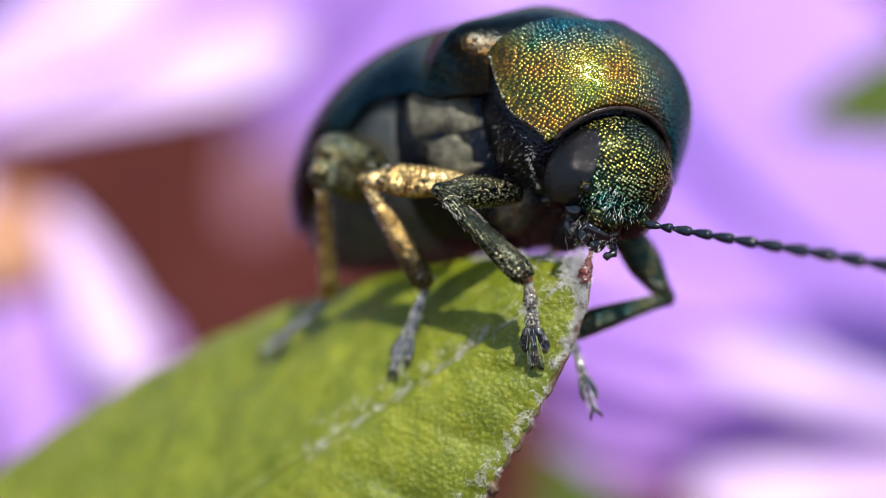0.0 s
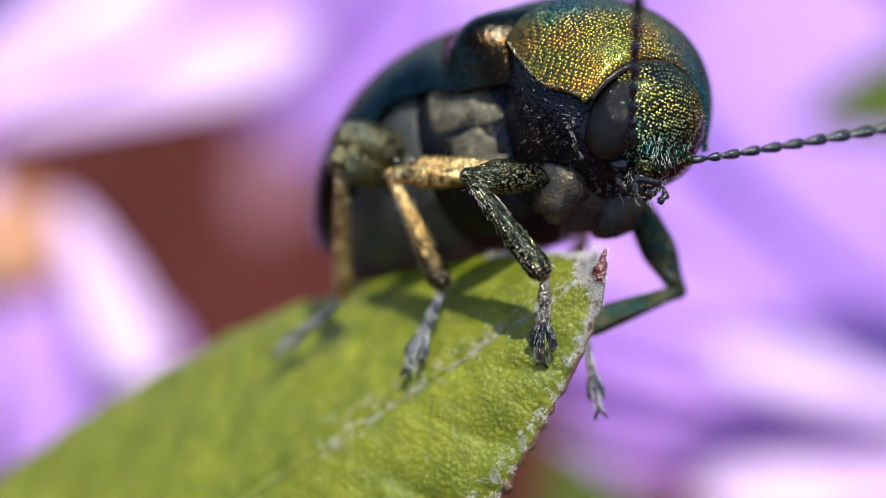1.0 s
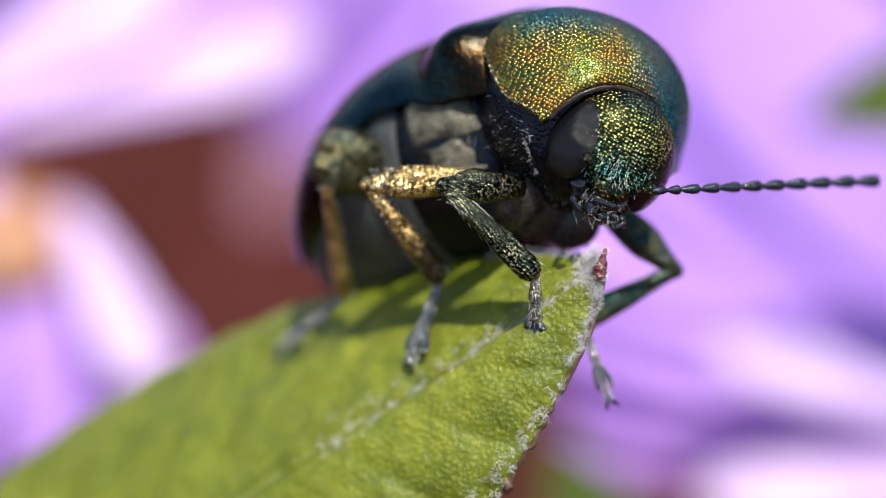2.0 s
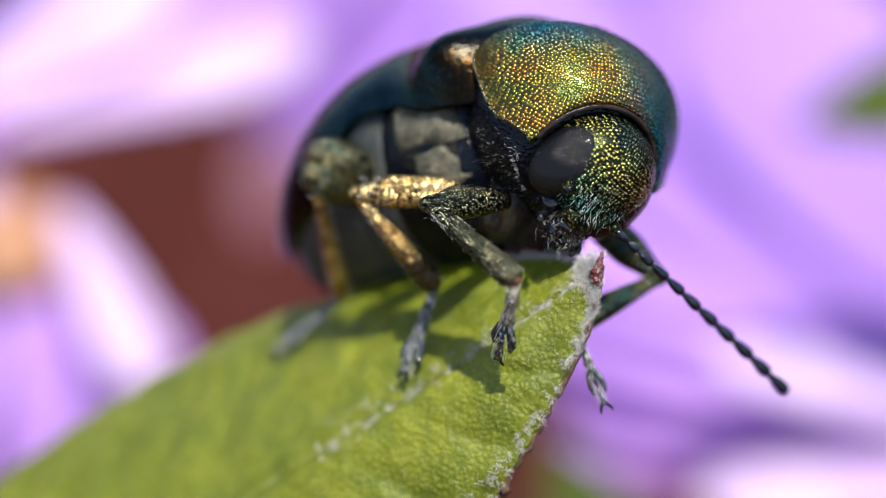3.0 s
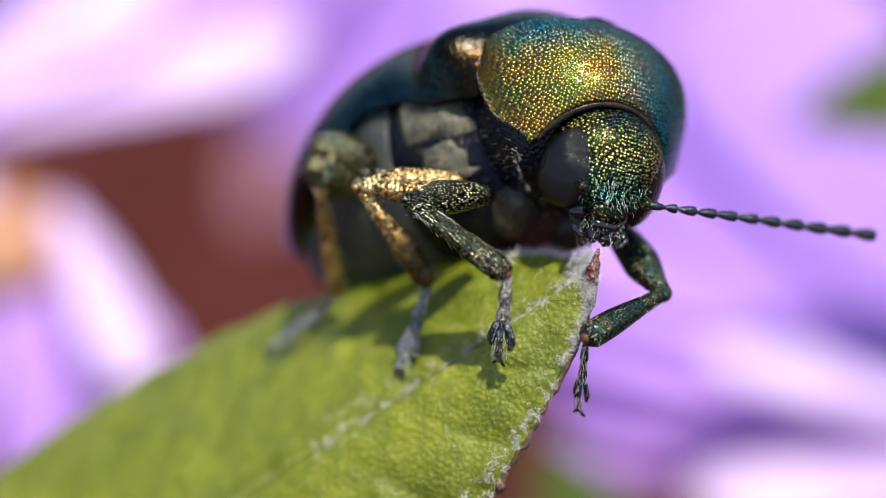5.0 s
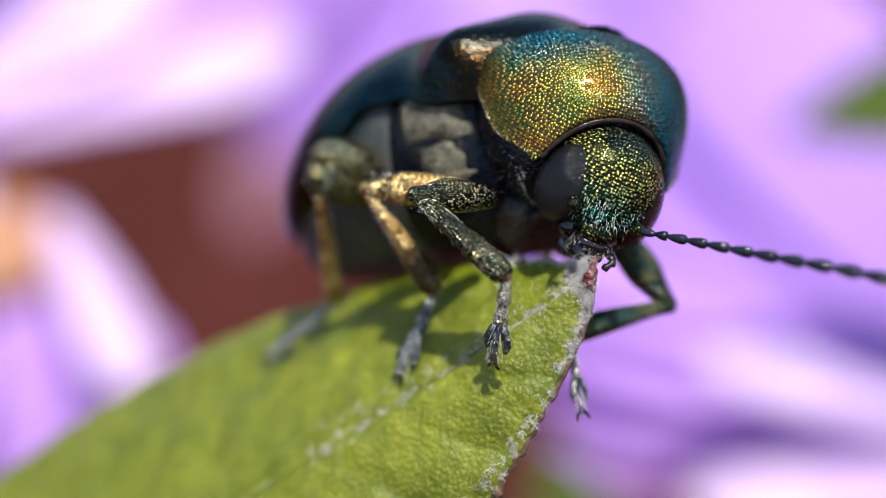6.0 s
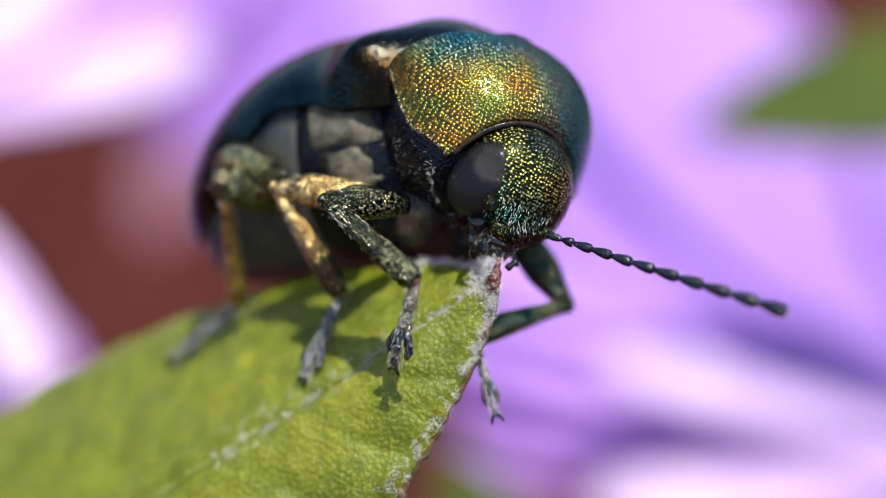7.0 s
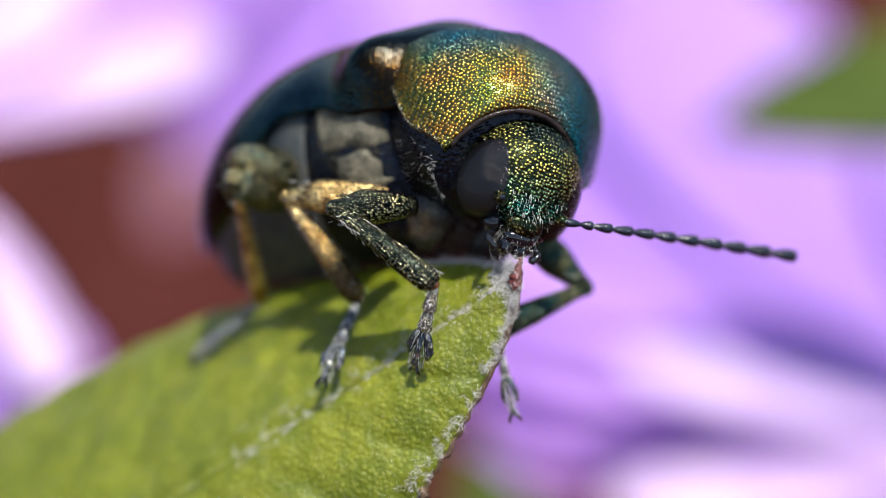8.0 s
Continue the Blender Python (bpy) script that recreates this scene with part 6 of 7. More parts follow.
    walk(hind_right[0], [
        (0.0, mm(1.237, -3.843, -1.549, -162.4, -81.1, 73.7)),
        (0.25, mm(1.228, -3.857, -1.512, -163.6, -80.7, 75.2)),
        (0.5, mm(1.219, -3.881, -1.448, -164.2, -79.8, 76.0)),
        (0.65, mm(1.219, -3.892, -1.419, -163.6, -79.4, 75.4)),
        (0.8, mm(1.222, -3.910, -1.377, -162.5, -78.7, 74.2)),
        (1.0, mm(1.236, -3.959, -1.161, -161.2, -74.7, 71.4)),
        (1.2, mm(1.216, -4.011, -1.024, -163.0, -73.3, 74.2)),
        (1.35, mm(1.197, -4.040, -0.935, -164.4, -72.5, 76.5)),
        (1.5, mm(1.187, -4.056, -0.887, -165.7, -72.1, 78.5)),
        (1.7, mm(1.189, -4.043, -0.962, -167.0, -73.4, 80.1)),
        (2.0, mm(1.188, -4.017, -1.083, -167.9, -75.4, 81.4)),
        (2.4, mm(1.184, -3.978, -1.245, -168.5, -77.9, 82.6)),
        (2.8, mm(1.181, -3.961, -1.324, -170.9, -79.5, 85.6)),
        (3.0, mm(1.179, -3.964, -1.327, -173.2, -79.7, 88.2)),
        (3.2, mm(1.183, -4.006, -1.178, -169.6, -77.3, 84.1)),
        (3.4, mm(1.164, -4.047, -1.098, -173.3, -77.0, 89.5)),
        (3.5, mm(1.159, -4.066, -1.052, -174.7, -76.6, 91.5)),
        (3.6, mm(1.151, -4.083, -0.975, -170.6, -75.3, 87.3)),
        (3.8, mm(1.143, -4.095, -0.897, -166.5, -73.9, 82.7)),
        (4.0, mm(1.136, -4.113, -0.801, -164.5, -72.4, 80.8)),
        (4.2, mm(1.131, -4.122, -0.742, -163.3, -71.4, 79.5)),
        (4.4, mm(1.127, -4.119, -0.739, -162.3, -71.4, 78.5)),
        (4.5, mm(1.162, -4.052, -1.051, -174.5, -76.3, 90.5)),
        (4.6, mm(1.171, -4.026, -1.115, -172.6, -76.7, 87.8)),
        (4.7, mm(1.180, -4.006, -1.148, -170.6, -76.8, 85.0)),
        (5.0, mm(1.194, -3.973, -1.220, -169.4, -77.3, 82.7)),
        (5.4, mm(1.208, -3.944, -1.281, -167.9, -77.8, 80.3)),
        (5.8, mm(1.213, -3.906, -1.382, -166.5, -79.1, 78.6)),
        (6.0, mm(1.204, -3.861, -1.520, -165.2, -81.4, 78.0)),
        (6.1, mm(1.209, -3.859, -1.520, -165.9, -81.4, 78.4)),
        (6.2, mm(1.214, -3.858, -1.520, -166.2, -81.3, 78.4)),
        (6.3, mm(1.218, -3.851, -1.538, -167.4, -81.5, 79.6)),
        (6.4, mm(1.222, -3.838, -1.571, -168.0, -82.0, 80.0)),
        (6.5, mm(1.224, -3.830, -1.590, -169.0, -82.3, 81.0)),
        (6.6, mm(1.223, -3.830, -1.591, -169.2, -82.3, 81.1)),
        (6.7, mm(1.221, -3.830, -1.592, -169.7, -82.4, 81.8)),
        (6.8, mm(1.219, -3.829, -1.592, -170.0, -82.4, 82.0)),
        (6.9, mm(1.217, -3.829, -1.593, -169.9, -82.4, 82.0)),
        (7.0, mm(1.216, -3.829, -1.593, -170.0, -82.4, 82.1)),
        (7.1, mm(1.216, -3.827, -1.592, -169.7, -82.4, 81.7)),
        (7.2, mm(1.216, -3.823, -1.591, -169.4, -82.3, 81.3)),
        (7.3, mm(1.215, -3.818, -1.590, -168.4, -82.3, 80.0)),
        (7.4, mm(1.215, -3.814, -1.588, -167.8, -82.1, 79.4)),
        (7.5, mm(1.214, -3.813, -1.587, -167.2, -82.0, 78.7)),
        (7.6, mm(1.199, -3.847, -1.521, -166.2, -81.4, 78.5)),
        (7.7, mm(1.202, -3.884, -1.417, -165.6, -79.6, 77.5)),
        (7.8, mm(1.191, -3.901, -1.396, -168.1, -79.7, 80.8)),
        (7.9, mm(1.180, -3.914, -1.392, -171.3, -80.1, 85.0)),
        (8.0, mm(1.182, -3.891, -1.463, -173.4, -81.3, 87.2)),
    ])
    walk(hind_right[1], [
        (0.0, mm(3.134, -3.806, -1.635, -128.5, 4.7, -51.4)),
        (0.25, mm(3.126, -3.812, -1.600, -128.8, 5.6, -51.4)),
        (0.5, mm(3.115, -3.827, -1.539, -129.0, 6.0, -51.3)),
        (0.65, mm(3.116, -3.841, -1.518, -128.5, 5.7, -51.3)),
        (0.8, mm(3.118, -3.864, -1.489, -127.4, 5.3, -51.2)),
        (1.0, mm(3.129, -3.972, -1.323, -122.9, -0.3, -50.9)),
        (1.2, mm(3.110, -3.991, -1.185, -124.7, 1.2, -50.9)),
        (1.35, mm(3.090, -3.990, -1.089, -126.7, 2.5, -51.2)),
        (1.5, mm(3.079, -3.982, -1.030, -128.8, 3.4, -51.4)),
        (1.7, mm(3.083, -3.957, -1.083, -130.5, 4.4, -51.6)),
        (2.0, mm(3.083, -3.914, -1.185, -131.5, 6.4, -51.6)),
        (2.4, mm(3.078, -3.851, -1.324, -131.8, 9.5, -51.6)),
        (2.8, mm(3.074, -3.810, -1.379, -133.0, 11.8, -51.7)),
        (3.0, mm(3.071, -3.800, -1.367, -134.2, 12.7, -51.8)),
        (3.2, mm(3.075, -3.863, -1.252, -132.8, 9.9, -51.7)),
        (3.4, mm(3.053, -3.847, -1.147, -135.7, 13.1, -52.2)),
        (3.5, mm(3.045, -3.846, -1.093, -136.9, 14.1, -52.5)),
        (3.6, mm(3.038, -3.873, -1.055, -134.3, 12.8, -52.3)),
        (3.8, mm(3.029, -3.904, -1.021, -130.6, 11.3, -51.9)),
        (4.0, mm(3.021, -3.929, -0.955, -128.2, 10.6, -51.8)),
        (4.2, mm(3.015, -3.943, -0.916, -126.1, 10.2, -51.7)),
        (4.4, mm(3.009, -3.943, -0.924, -124.6, 10.1, -51.5)),
        (4.5, mm(3.051, -3.857, -1.094, -137.0, 12.9, -52.3)),
        (4.6, mm(3.062, -3.860, -1.169, -135.4, 11.3, -52.1)),
        (4.7, mm(3.074, -3.872, -1.216, -133.9, 9.2, -51.9)),
        (5.0, mm(3.090, -3.873, -1.297, -132.6, 7.4, -51.7)),
        (5.4, mm(3.105, -3.874, -1.365, -131.6, 5.7, -51.6)),
        (5.8, mm(3.111, -3.845, -1.466, -130.4, 6.1, -51.4)),
        (6.0, mm(3.101, -3.778, -1.592, -129.9, 9.2, -51.4)),
        (6.1, mm(3.107, -3.784, -1.590, -130.2, 8.7, -51.4)),
        (6.2, mm(3.111, -3.788, -1.588, -130.5, 8.0, -51.4)),
        (6.3, mm(3.116, -3.784, -1.599, -131.1, 7.7, -51.5)),
        (6.4, mm(3.120, -3.773, -1.624, -131.6, 7.7, -51.5)),
        (6.5, mm(3.122, -3.768, -1.638, -131.8, 7.7, -51.6)),
        (6.6, mm(3.120, -3.769, -1.638, -132.0, 7.8, -51.6)),
        (6.7, mm(3.120, -3.769, -1.637, -132.2, 8.0, -51.7)),
        (6.8, mm(3.117, -3.766, -1.637, -132.3, 8.1, -51.7)),
        (6.9, mm(3.116, -3.763, -1.637, -132.4, 8.1, -51.7)),
        (7.0, mm(3.114, -3.763, -1.637, -132.3, 8.2, -51.7)),
        (7.1, mm(3.114, -3.762, -1.638, -132.3, 8.2, -51.7)),
        (7.2, mm(3.114, -3.764, -1.639, -132.2, 8.2, -51.7)),
        (7.3, mm(3.113, -3.766, -1.640, -132.0, 8.0, -51.6)),
        (7.4, mm(3.114, -3.766, -1.642, -131.7, 8.0, -51.6)),
        (7.5, mm(3.113, -3.766, -1.645, -131.4, 8.0, -51.6)),
        (7.6, mm(3.097, -3.778, -1.589, -130.8, 9.3, -51.5)),
        (7.7, mm(3.099, -3.828, -1.501, -130.3, 7.2, -51.4)),
        (7.8, mm(3.088, -3.817, -1.467, -131.6, 9.0, -51.6)),
        (7.9, mm(3.076, -3.797, -1.442, -133.3, 11.3, -51.7)),
        (8.0, mm(3.077, -3.767, -1.496, -133.9, 12.5, -51.7)),
    ])
    walk(hind_right[2], [
        (0.0, mm(1.631, -4.768, -3.858, -84.2, -54.0, -89.6)),
        (0.25, mm(1.596, -4.759, -3.810, -84.3, -54.6, -89.6)),
        (0.5, mm(1.571, -4.767, -3.742, -84.4, -55.6, -89.6)),
        (0.65, mm(1.592, -4.777, -3.738, -84.4, -56.0, -89.6)),
        (0.8, mm(1.638, -4.786, -3.744, -84.5, -56.7, -89.7)),
        (1.0, mm(1.936, -4.960, -3.716, -84.7, -60.0, -90.1)),
        (1.2, mm(1.817, -4.978, -3.526, -84.7, -62.0, -90.0)),
        (1.35, mm(1.701, -4.982, -3.372, -84.7, -63.2, -90.0)),
        (1.5, mm(1.601, -4.994, -3.247, -84.6, -63.8, -89.8)),
        (1.7, mm(1.527, -4.979, -3.242, -84.5, -62.7, -89.7)),
        (2.0, mm(1.454, -4.900, -3.306, -84.4, -60.9, -89.6)),
        (2.4, mm(1.372, -4.758, -3.419, -84.3, -58.6, -89.5)),
        (2.8, mm(1.286, -4.682, -3.419, -84.2, -57.4, -89.4)),
        (3.0, mm(1.232, -4.678, -3.359, -84.2, -57.3, -89.3)),
        (3.2, mm(1.334, -4.779, -3.313, -84.3, -59.5, -89.4)),
        (3.4, mm(1.164, -4.741, -3.085, -84.2, -60.6, -89.3)),
        (3.5, mm(1.109, -4.736, -2.985, -84.2, -61.3, -89.2)),
        (3.6, mm(1.190, -4.735, -3.045, -84.3, -62.5, -89.4)),
        (3.8, mm(1.305, -4.714, -3.141, -84.5, -63.7, -89.7)),
        (4.0, mm(1.383, -4.696, -3.158, -84.6, -65.2, -89.9)),
        (4.2, mm(1.446, -4.668, -3.183, -84.7, -66.1, -90.2)),
        (4.4, mm(1.488, -4.629, -3.234, -84.7, -66.2, -90.3)),
        (4.5, mm(1.136, -4.786, -2.988, -84.4, -61.4, -89.3)),
        (4.6, mm(1.219, -4.799, -3.129, -84.4, -60.5, -89.4)),
        (4.7, mm(1.313, -4.834, -3.241, -84.4, -60.0, -89.4)),
        (5.0, mm(1.407, -4.859, -3.375, -84.4, -58.9, -89.5)),
        (5.4, mm(1.492, -4.882, -3.488, -84.4, -58.0, -89.5)),
        (5.8, mm(1.523, -4.816, -3.625, -84.4, -56.6, -89.6)),
        (6.0, mm(1.456, -4.646, -3.750, -84.4, -54.6, -89.6)),
        (6.1, mm(1.464, -4.674, -3.742, -84.4, -54.6, -89.6)),
        (6.2, mm(1.477, -4.708, -3.733, -84.4, -54.5, -89.6)),
        (6.3, mm(1.473, -4.724, -3.730, -84.3, -54.2, -89.5)),
        (6.4, mm(1.463, -4.726, -3.739, -84.3, -53.8, -89.5)),
        (6.5, mm(1.456, -4.727, -3.742, -84.3, -53.5, -89.6)),
        (6.6, mm(1.447, -4.728, -3.736, -84.5, -53.6, -89.7)),
        (6.7, mm(1.436, -4.725, -3.728, -84.6, -53.8, -89.8)),
        (6.8, mm(1.429, -4.723, -3.724, -84.7, -53.8, -89.8)),
        (6.9, mm(1.425, -4.721, -3.722, -84.6, -53.7, -89.8)),
        (7.0, mm(1.421, -4.718, -3.721, -84.6, -53.8, -89.8)),
        (7.1, mm(1.421, -4.718, -3.723, -84.7, -53.8, -89.8)),
        (7.2, mm(1.426, -4.716, -3.727, -84.8, -53.8, -89.9)),
        (7.3, mm(1.435, -4.717, -3.737, -84.8, -53.8, -89.9)),
        (7.4, mm(1.444, -4.713, -3.749, -84.9, -53.8, -89.9)),
        (7.5, mm(1.452, -4.703, -3.764, -84.9, -53.9, -89.9)),
        (7.6, mm(1.424, -4.665, -3.720, -85.0, -54.9, -89.9)),
        (7.7, mm(1.486, -4.759, -3.658, -85.0, -56.5, -90.0)),
        (7.8, mm(1.399, -4.732, -3.572, -84.9, -56.7, -89.9)),
        (7.9, mm(1.291, -4.689, -3.478, -84.8, -56.8, -89.8)),
        (8.0, mm(1.252, -4.644, -3.502, -84.7, -55.7, -89.8)),
    ])
    walk(fore_left[0], [
        (0, mm(-0.838, -0.351, -1.512, -83.9, 37.5, -37.2)),
        (0.25, mm(-0.853, -0.369, -1.528, -83.8, 38.1, -37.3)),
        (0.5, mm(-0.862, -0.396, -1.535, -84.3, 38.2, -37.6)),
        (0.65, mm(-0.860, -0.406, -1.527, -84.9, 37.5, -38.0)),
        (0.8, mm(-0.867, -0.419, -1.523, -85.8, 36.3, -38.6)),
        (1, mm(-0.904, -0.434, -1.462, -91.0, 27.0, -41.6)),
        (1.2, mm(-0.826, -0.542, -1.440, -91.1, 32.7, -41.1)),
        (1.35, mm(-0.737, -0.634, -1.426, -90.5, 39.0, -40.6)),
        (1.5, mm(-0.692, -0.692, -1.437, -89.7, 43.4, -40.2)),
        (1.7, mm(-0.645, -0.688, -1.443, -88.3, 45.9, -39.0)),
        (2, mm(-0.587, -0.658, -1.442, -86.6, 47.8, -37.2)),
        (2.4, mm(-0.516, -0.605, -1.429, -84.8, 48.9, -34.9)),
        (2.8, mm(-0.470, -0.590, -1.429, -83.5, 50.3, -33.4)),
        (3, mm(-0.461, -0.601, -1.443, -82.8, 51.5, -33.0)),
        (3.2, mm(-0.509, -0.599, -1.370, -88.0, 45.1, -36.8)),
        (3.4, mm(-0.571, -0.683, -1.470, -85.5, 50.1, -36.7)),
        (3.5, mm(-0.595, -0.715, -1.499, -85.2, 51.5, -37.1)),
        (3.6, mm(-0.647, -0.709, -1.475, -87.5, 47.7, -38.9)),
        (3.8, mm(-0.656, -0.712, -1.441, -89.6, 44.6, -40.1)),
        (4, mm(-0.632, -0.746, -1.412, -91.0, 44.3, -40.8)),
        (4.2, mm(-0.597, -0.774, -1.391, -91.8, 44.8, -41.1)),
        (4.4, mm(-0.588, -0.772, -1.383, -91.9, 44.9, -41.0)),
        (4.5, mm(-0.289, -0.810, -1.495, -82.5, 60.3, -32.3)),
        (4.6, mm(-0.973, -0.096, -2.084, -47.2, 38.9, -44.2)),
        (4.7, mm(-0.784, 0.178, -2.407, -46.0, 19.3, -46.2)),
        (5, mm(-1.022, -0.284, -1.884, -55.6, 28.4, -45.0)),
        (5.4, mm(-0.899, -0.415, -1.595, -77.9, 33.4, -43.4)),
        (5.8, mm(-0.946, -0.404, -1.584, -85.1, 35.9, -39.0)),
        (6, mm(-0.922, -0.370, -1.606, -81.8, 40.5, -36.7)),
        (6.1, mm(-0.906, -0.369, -1.588, -82.3, 39.8, -36.8)),
        (6.2, mm(-0.888, -0.366, -1.561, -83.1, 38.6, -37.2)),
        (6.3, mm(-0.868, -0.356, -1.538, -83.5, 37.9, -37.2)),
        (6.4, mm(-0.847, -0.341, -1.516, -83.6, 37.5, -37.1)),
        (6.5, mm(-0.833, -0.333, -1.504, -83.7, 37.4, -37.0)),
        (6.6, mm(-0.825, -0.334, -1.498, -83.7, 37.5, -36.9)),
        (6.7, mm(-0.811, -0.337, -1.490, -83.7, 37.9, -36.8)),
        (6.8, mm(-0.792, -0.343, -1.480, -83.7, 38.5, -36.6)),
        (6.9, mm(-0.769, -0.348, -1.468, -83.6, 39.1, -36.2)),
        (7, mm(-0.743, -0.356, -1.455, -83.6, 39.8, -35.9)),
        (7.1, mm(-0.700, -0.375, -1.445, -82.9, 41.8, -34.9)),
        (7.2, mm(-0.642, -0.408, -1.454, -81.1, 45.7, -33.1)),
        (7.3, mm(-0.593, -0.448, -1.485, -78.3, 50.3, -30.7)),
        (7.4, mm(-0.569, -0.477, -1.520, -75.6, 53.8, -28.5)),
        (7.5, mm(-0.568, -0.485, -1.536, -74.5, 55.0, -27.8)),
        (7.6, mm(-0.645, -0.496, -1.558, -75.8, 53.9, -29.8)),
        (7.7, mm(-0.618, -0.506, -1.473, -81.4, 48.8, -33.2)),
        (7.8, mm(-0.618, -0.519, -1.472, -81.9, 48.6, -33.7)),
        (7.9, mm(-0.617, -0.537, -1.494, -81.1, 50.0, -33.3)),
        (8, mm(-0.582, -0.520, -1.495, -79.7, 51.1, -31.9)),
    ])
    walk(fore_left[1], [
        (0, mm(-1.800, 0.687, -3.325, -61.7, -63.0, -66.6)),
        (0.25, mm(-1.825, 0.682, -3.328, -61.9, -63.1, -65.9)),
        (0.5, mm(-1.845, 0.649, -3.333, -62.4, -63.2, -64.4)),
        (0.65, mm(-1.835, 0.614, -3.343, -62.7, -63.0, -63.7)),
        (0.8, mm(-1.823, 0.561, -3.371, -63.6, -62.9, -62.8)),
        (1, mm(-1.713, 0.230, -3.510, -67.8, -64.8, -59.5)),
        (1.2, mm(-1.792, 0.241, -3.376, -77.5, -65.0, -56.6)),
        (1.35, mm(-1.851, 0.291, -3.213, -83.4, -64.0, -54.8)),
        (1.5, mm(-1.892, 0.338, -3.107, -84.7, -63.5, -53.6)),
        (1.7, mm(-1.885, 0.406, -3.043, -83.4, -62.8, -54.8)),
        (2, mm(-1.859, 0.479, -2.984, -81.3, -61.1, -56.5)),
        (2.4, mm(-1.812, 0.556, -2.933, -70.6, -56.5, -57.1)),
        (2.8, mm(-1.793, 0.597, -2.889, -64.7, -54.3, -57.5)),
        (3, mm(-1.801, 0.612, -2.865, -64.5, -54.6, -57.5)),
        (3.2, mm(-1.765, 0.440, -2.992, -67.0, -56.9, -56.2)),
        (3.4, mm(-1.873, 0.511, -2.942, -69.1, -58.4, -55.1)),
        (3.5, mm(-1.909, 0.522, -2.925, -69.8, -59.0, -54.5)),
        (3.6, mm(-1.906, 0.435, -3.022, -71.3, -59.6, -53.5)),
        (3.8, mm(-1.883, 0.340, -3.077, -74.6, -59.3, -52.3)),
        (4, mm(-1.874, 0.272, -3.059, -79.1, -59.1, -50.8)),
        (4.2, mm(-1.864, 0.238, -3.022, -81.7, -59.0, -50.0)),
        (4.4, mm(-1.860, 0.237, -3.012, -79.6, -59.5, -50.0)),
        (4.5, mm(-1.801, 0.503, -2.626, -61.2, -53.8, -53.3)),
        (4.6, mm(-0.643, 1.763, -3.397, -41.0, -47.8, -53.2)),
        (4.7, mm(-0.010, 1.677, -3.970, -63.9, -68.1, -61.0)),
        (5, mm(-0.745, 1.273, -3.554, -55.1, -52.4, -55.7)),
        (5.4, mm(-1.469, 0.787, -3.471, -61.9, -61.3, -59.9)),
        (5.8, mm(-1.867, 0.592, -3.441, -65.4, -66.6, -65.7)),
        (6, mm(-1.911, 0.775, -3.338, -61.0, -65.8, -68.2)),
        (6.1, mm(-1.891, 0.753, -3.338, -59.4, -65.4, -67.9)),
        (6.2, mm(-1.856, 0.715, -3.346, -56.9, -64.9, -67.4)),
        (6.3, mm(-1.828, 0.700, -3.343, -54.1, -64.1, -67.0)),
        (6.4, mm(-1.802, 0.702, -3.330, -51.6, -63.3, -67.1)),
        (6.5, mm(-1.790, 0.705, -3.320, -50.5, -62.8, -67.1)),
        (6.6, mm(-1.787, 0.703, -3.311, -50.7, -62.6, -67.0)),
        (6.7, mm(-1.785, 0.704, -3.294, -51.6, -62.4, -66.8)),
        (6.8, mm(-1.783, 0.708, -3.270, -53.0, -62.1, -66.5)),
        (6.9, mm(-1.781, 0.709, -3.243, -54.5, -61.7, -66.2)),
        (7, mm(-1.777, 0.711, -3.211, -55.9, -61.1, -65.9)),
        (7.1, mm(-1.783, 0.730, -3.147, -59.0, -60.5, -65.5)),
        (7.2, mm(-1.810, 0.778, -3.041, -65.3, -60.5, -65.4)),
        (7.3, mm(-1.845, 0.837, -2.925, -70.9, -60.3, -65.8)),
        (7.4, mm(-1.875, 0.885, -2.836, -71.7, -59.4, -65.2)),
        (7.5, mm(-1.887, 0.905, -2.807, -72.2, -59.1, -65.0)),
        (7.6, mm(-1.929, 0.890, -2.870, -73.2, -59.9, -64.2)),
        (7.7, mm(-1.859, 0.720, -2.971, -74.5, -60.9, -62.8)),
        (7.8, mm(-1.858, 0.700, -2.978, -71.1, -59.9, -61.4)),
        (7.9, mm(-1.875, 0.717, -2.956, -66.3, -58.5, -60.3)),
        (8, mm(-1.861, 0.760, -2.915, -63.6, -57.1, -60.9)),
    ])
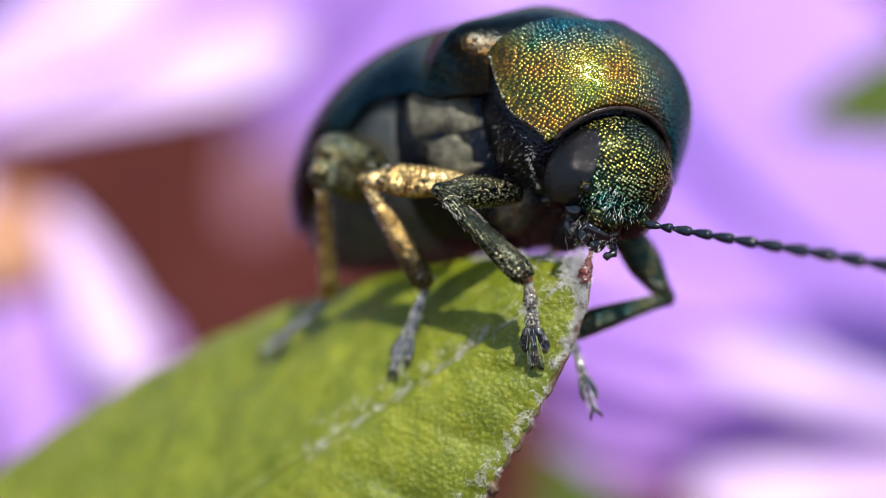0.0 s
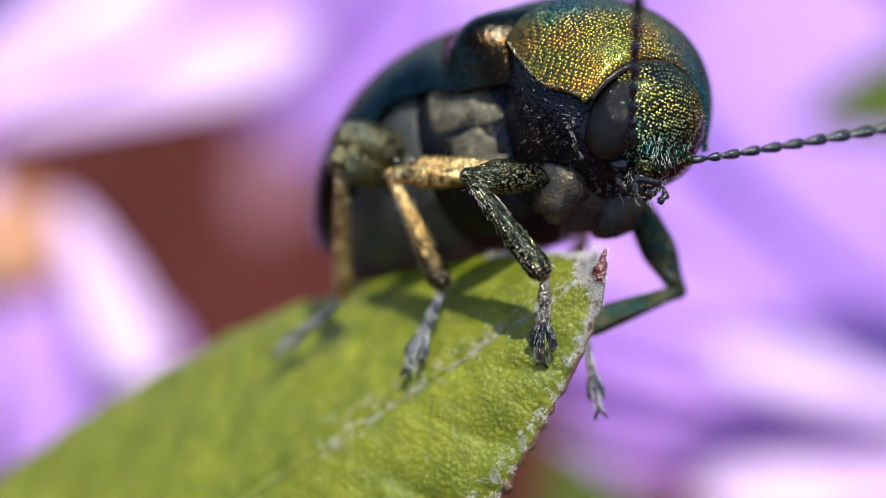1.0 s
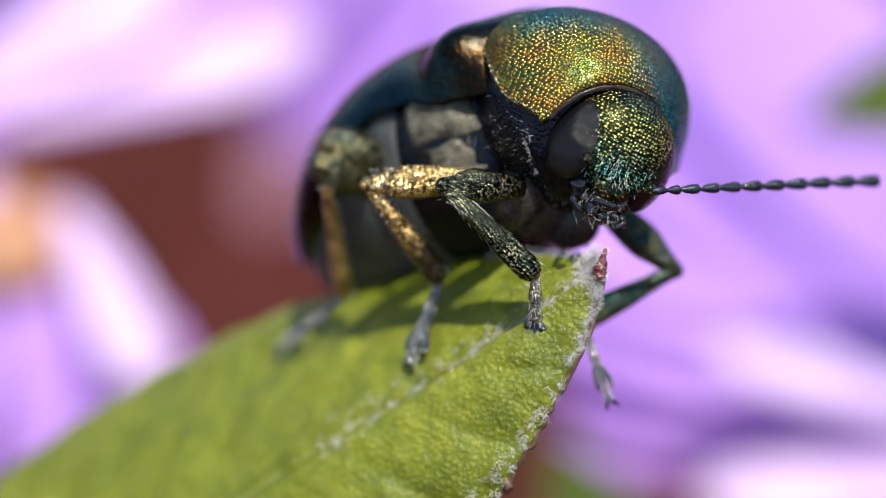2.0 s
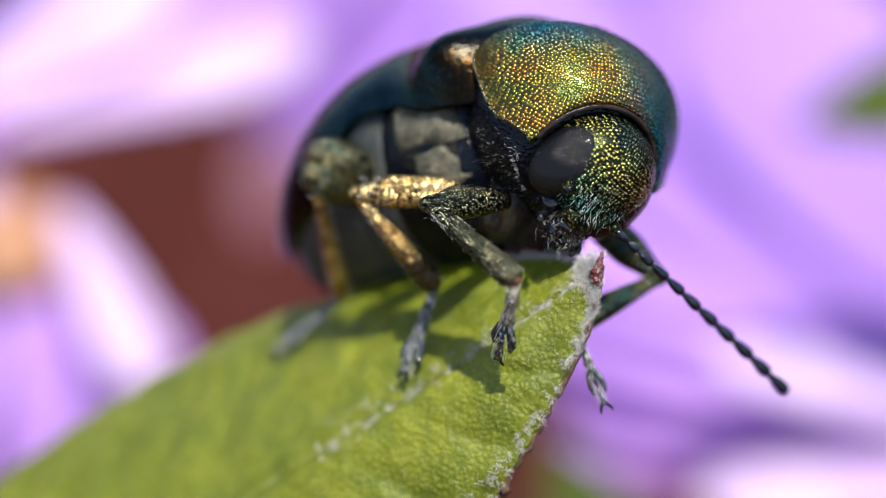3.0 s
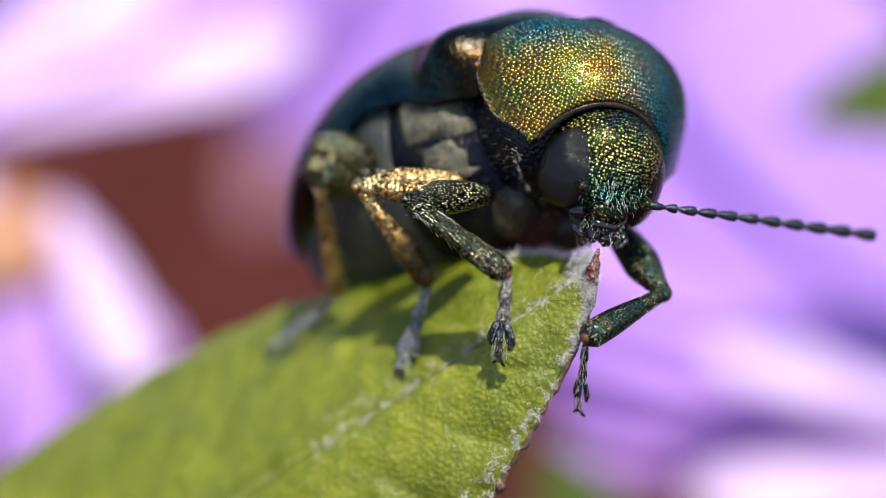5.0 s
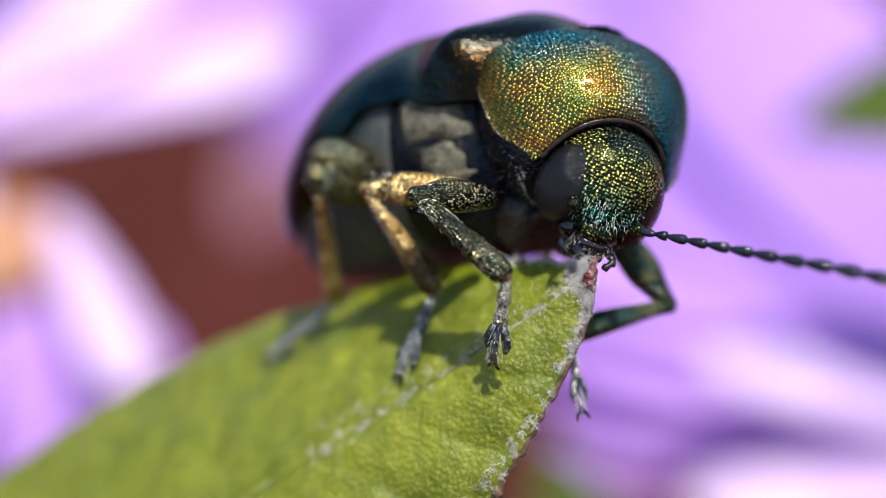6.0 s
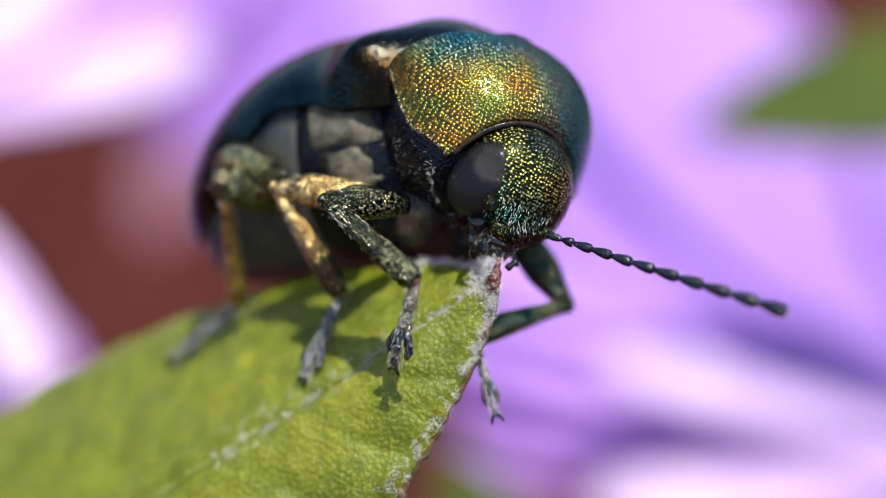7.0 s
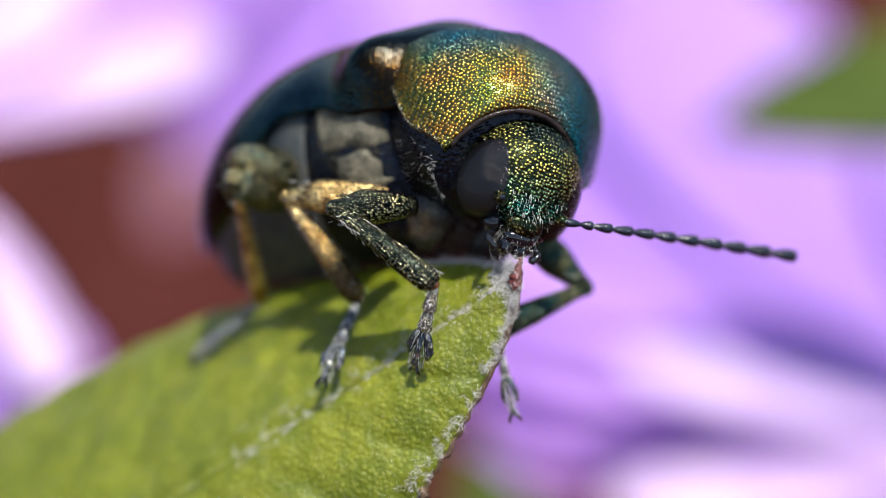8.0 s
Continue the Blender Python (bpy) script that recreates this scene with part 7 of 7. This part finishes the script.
    walk(fore_left[2], [
        (0, mm(-0.307, -0.375, -4.126, -80.2, 23.0, -58.0)),
        (0.25, mm(-0.322, -0.369, -4.125, -80.7, 21.7, -58.4)),
        (0.5, mm(-0.326, -0.378, -4.132, -81.9, 18.8, -59.3)),
        (0.65, mm(-0.312, -0.400, -4.151, -82.8, 17.0, -59.9)),
        (0.8, mm(-0.303, -0.451, -4.186, -84.0, 15.4, -60.5)),
        (1, mm(-0.212, -0.831, -4.298, -85.7, 12.2, -61.2)),
        (1.2, mm(-0.458, -1.000, -4.200, -86.6, 13.5, -60.5)),
        (1.35, mm(-0.633, -1.035, -4.082, -86.4, 15.0, -60.0)),
        (1.5, mm(-0.687, -0.989, -3.996, -86.8, 15.4, -59.8)),
        (1.7, mm(-0.680, -0.907, -3.949, -86.3, 16.7, -59.6)),
        (2, mm(-0.653, -0.798, -3.941, -85.3, 19.3, -58.8)),
        (2.4, mm(-0.400, -0.405, -3.973, -85.5, 21.0, -58.5)),
        (2.8, mm(-0.282, -0.180, -3.944, -83.5, 22.2, -58.1)),
        (3, mm(-0.284, -0.165, -3.911, -80.3, 23.6, -57.6)),
        (3.2, mm(-0.257, -0.405, -3.998, -77.6, 23.7, -57.4)),
        (3.4, mm(-0.378, -0.387, -3.920, -76.0, 24.2, -57.3)),
        (3.5, mm(-0.414, -0.389, -3.891, -76.2, 24.0, -57.3)),
        (3.6, mm(-0.418, -0.497, -3.980, -77.3, 23.1, -57.6)),
        (3.8, mm(-0.449, -0.649, -4.060, -80.8, 21.2, -58.1)),
        (4, mm(-0.517, -0.796, -4.067, -85.6, 18.4, -58.8)),
        (4.2, mm(-0.551, -0.875, -4.042, -84.6, 10.2, -60.6)),
        (4.4, mm(-0.494, -0.829, -4.010, -88.0, 2.6, -62.5)),
        (4.5, mm(-0.183, -0.054, -3.661, -78.0, 3.2, -62.7)),
        (4.6, mm(1.147, 1.889, -4.280, -138.3, 21.3, -58.1)),
        (4.7, mm(1.568, 0.646, -4.639, -128.2, -39.4, -75.6)),
        (5, mm(0.932, 0.844, -4.555, -131.7, -21.9, -69.9)),
        (5.4, mm(0.122, -0.081, -4.318, -63.7, 14.4, -67.5)),
        (5.8, mm(-0.420, -0.584, -4.163, -67.4, 15.5, -60.1)),
        (6, mm(-0.418, -0.345, -4.055, -70.8, 16.7, -60.0)),
        (6.1, mm(-0.359, -0.315, -4.054, -70.8, 17.3, -59.8)),
        (6.2, mm(-0.263, -0.264, -4.057, -70.7, 18.3, -59.5)),
        (6.3, mm(-0.178, -0.184, -4.050, -70.7, 19.6, -59.0)),
        (6.4, mm(-0.113, -0.104, -4.035, -70.6, 21.0, -58.6)),
        (6.5, mm(-0.084, -0.064, -4.026, -70.5, 21.7, -58.4)),
        (6.6, mm(-0.084, -0.068, -4.023, -70.9, 21.9, -58.3)),
        (6.7, mm(-0.096, -0.084, -4.021, -71.8, 22.1, -58.3)),
        (6.8, mm(-0.117, -0.107, -4.018, -73.0, 22.3, -58.2)),
        (6.9, mm(-0.140, -0.133, -4.015, -74.1, 22.5, -58.1)),
        (7, mm(-0.161, -0.154, -4.012, -74.8, 22.6, -58.1)),
        (7.1, mm(-0.225, -0.199, -3.990, -75.9, 22.1, -58.3)),
        (7.2, mm(-0.394, -0.313, -3.937, -78.8, 20.9, -58.8)),
        (7.3, mm(-0.575, -0.392, -3.862, -81.4, 18.3, -60.1)),
        (7.4, mm(-0.619, -0.336, -3.803, -81.4, 15.6, -61.0)),
        (7.5, mm(-0.642, -0.317, -3.785, -81.4, 14.4, -61.4)),
        (7.6, mm(-0.686, -0.348, -3.831, -81.9, 14.3, -61.3)),
        (7.7, mm(-0.614, -0.533, -3.908, -82.7, 15.0, -60.9)),
        (7.8, mm(-0.505, -0.427, -3.927, -84.1, 15.8, -60.5)),
        (7.9, mm(-0.403, -0.242, -3.911, -84.4, 15.9, -60.4)),
        (8, mm(-0.353, -0.123, -3.887, -83.9, 16.8, -60.3)),
    ])


motions()
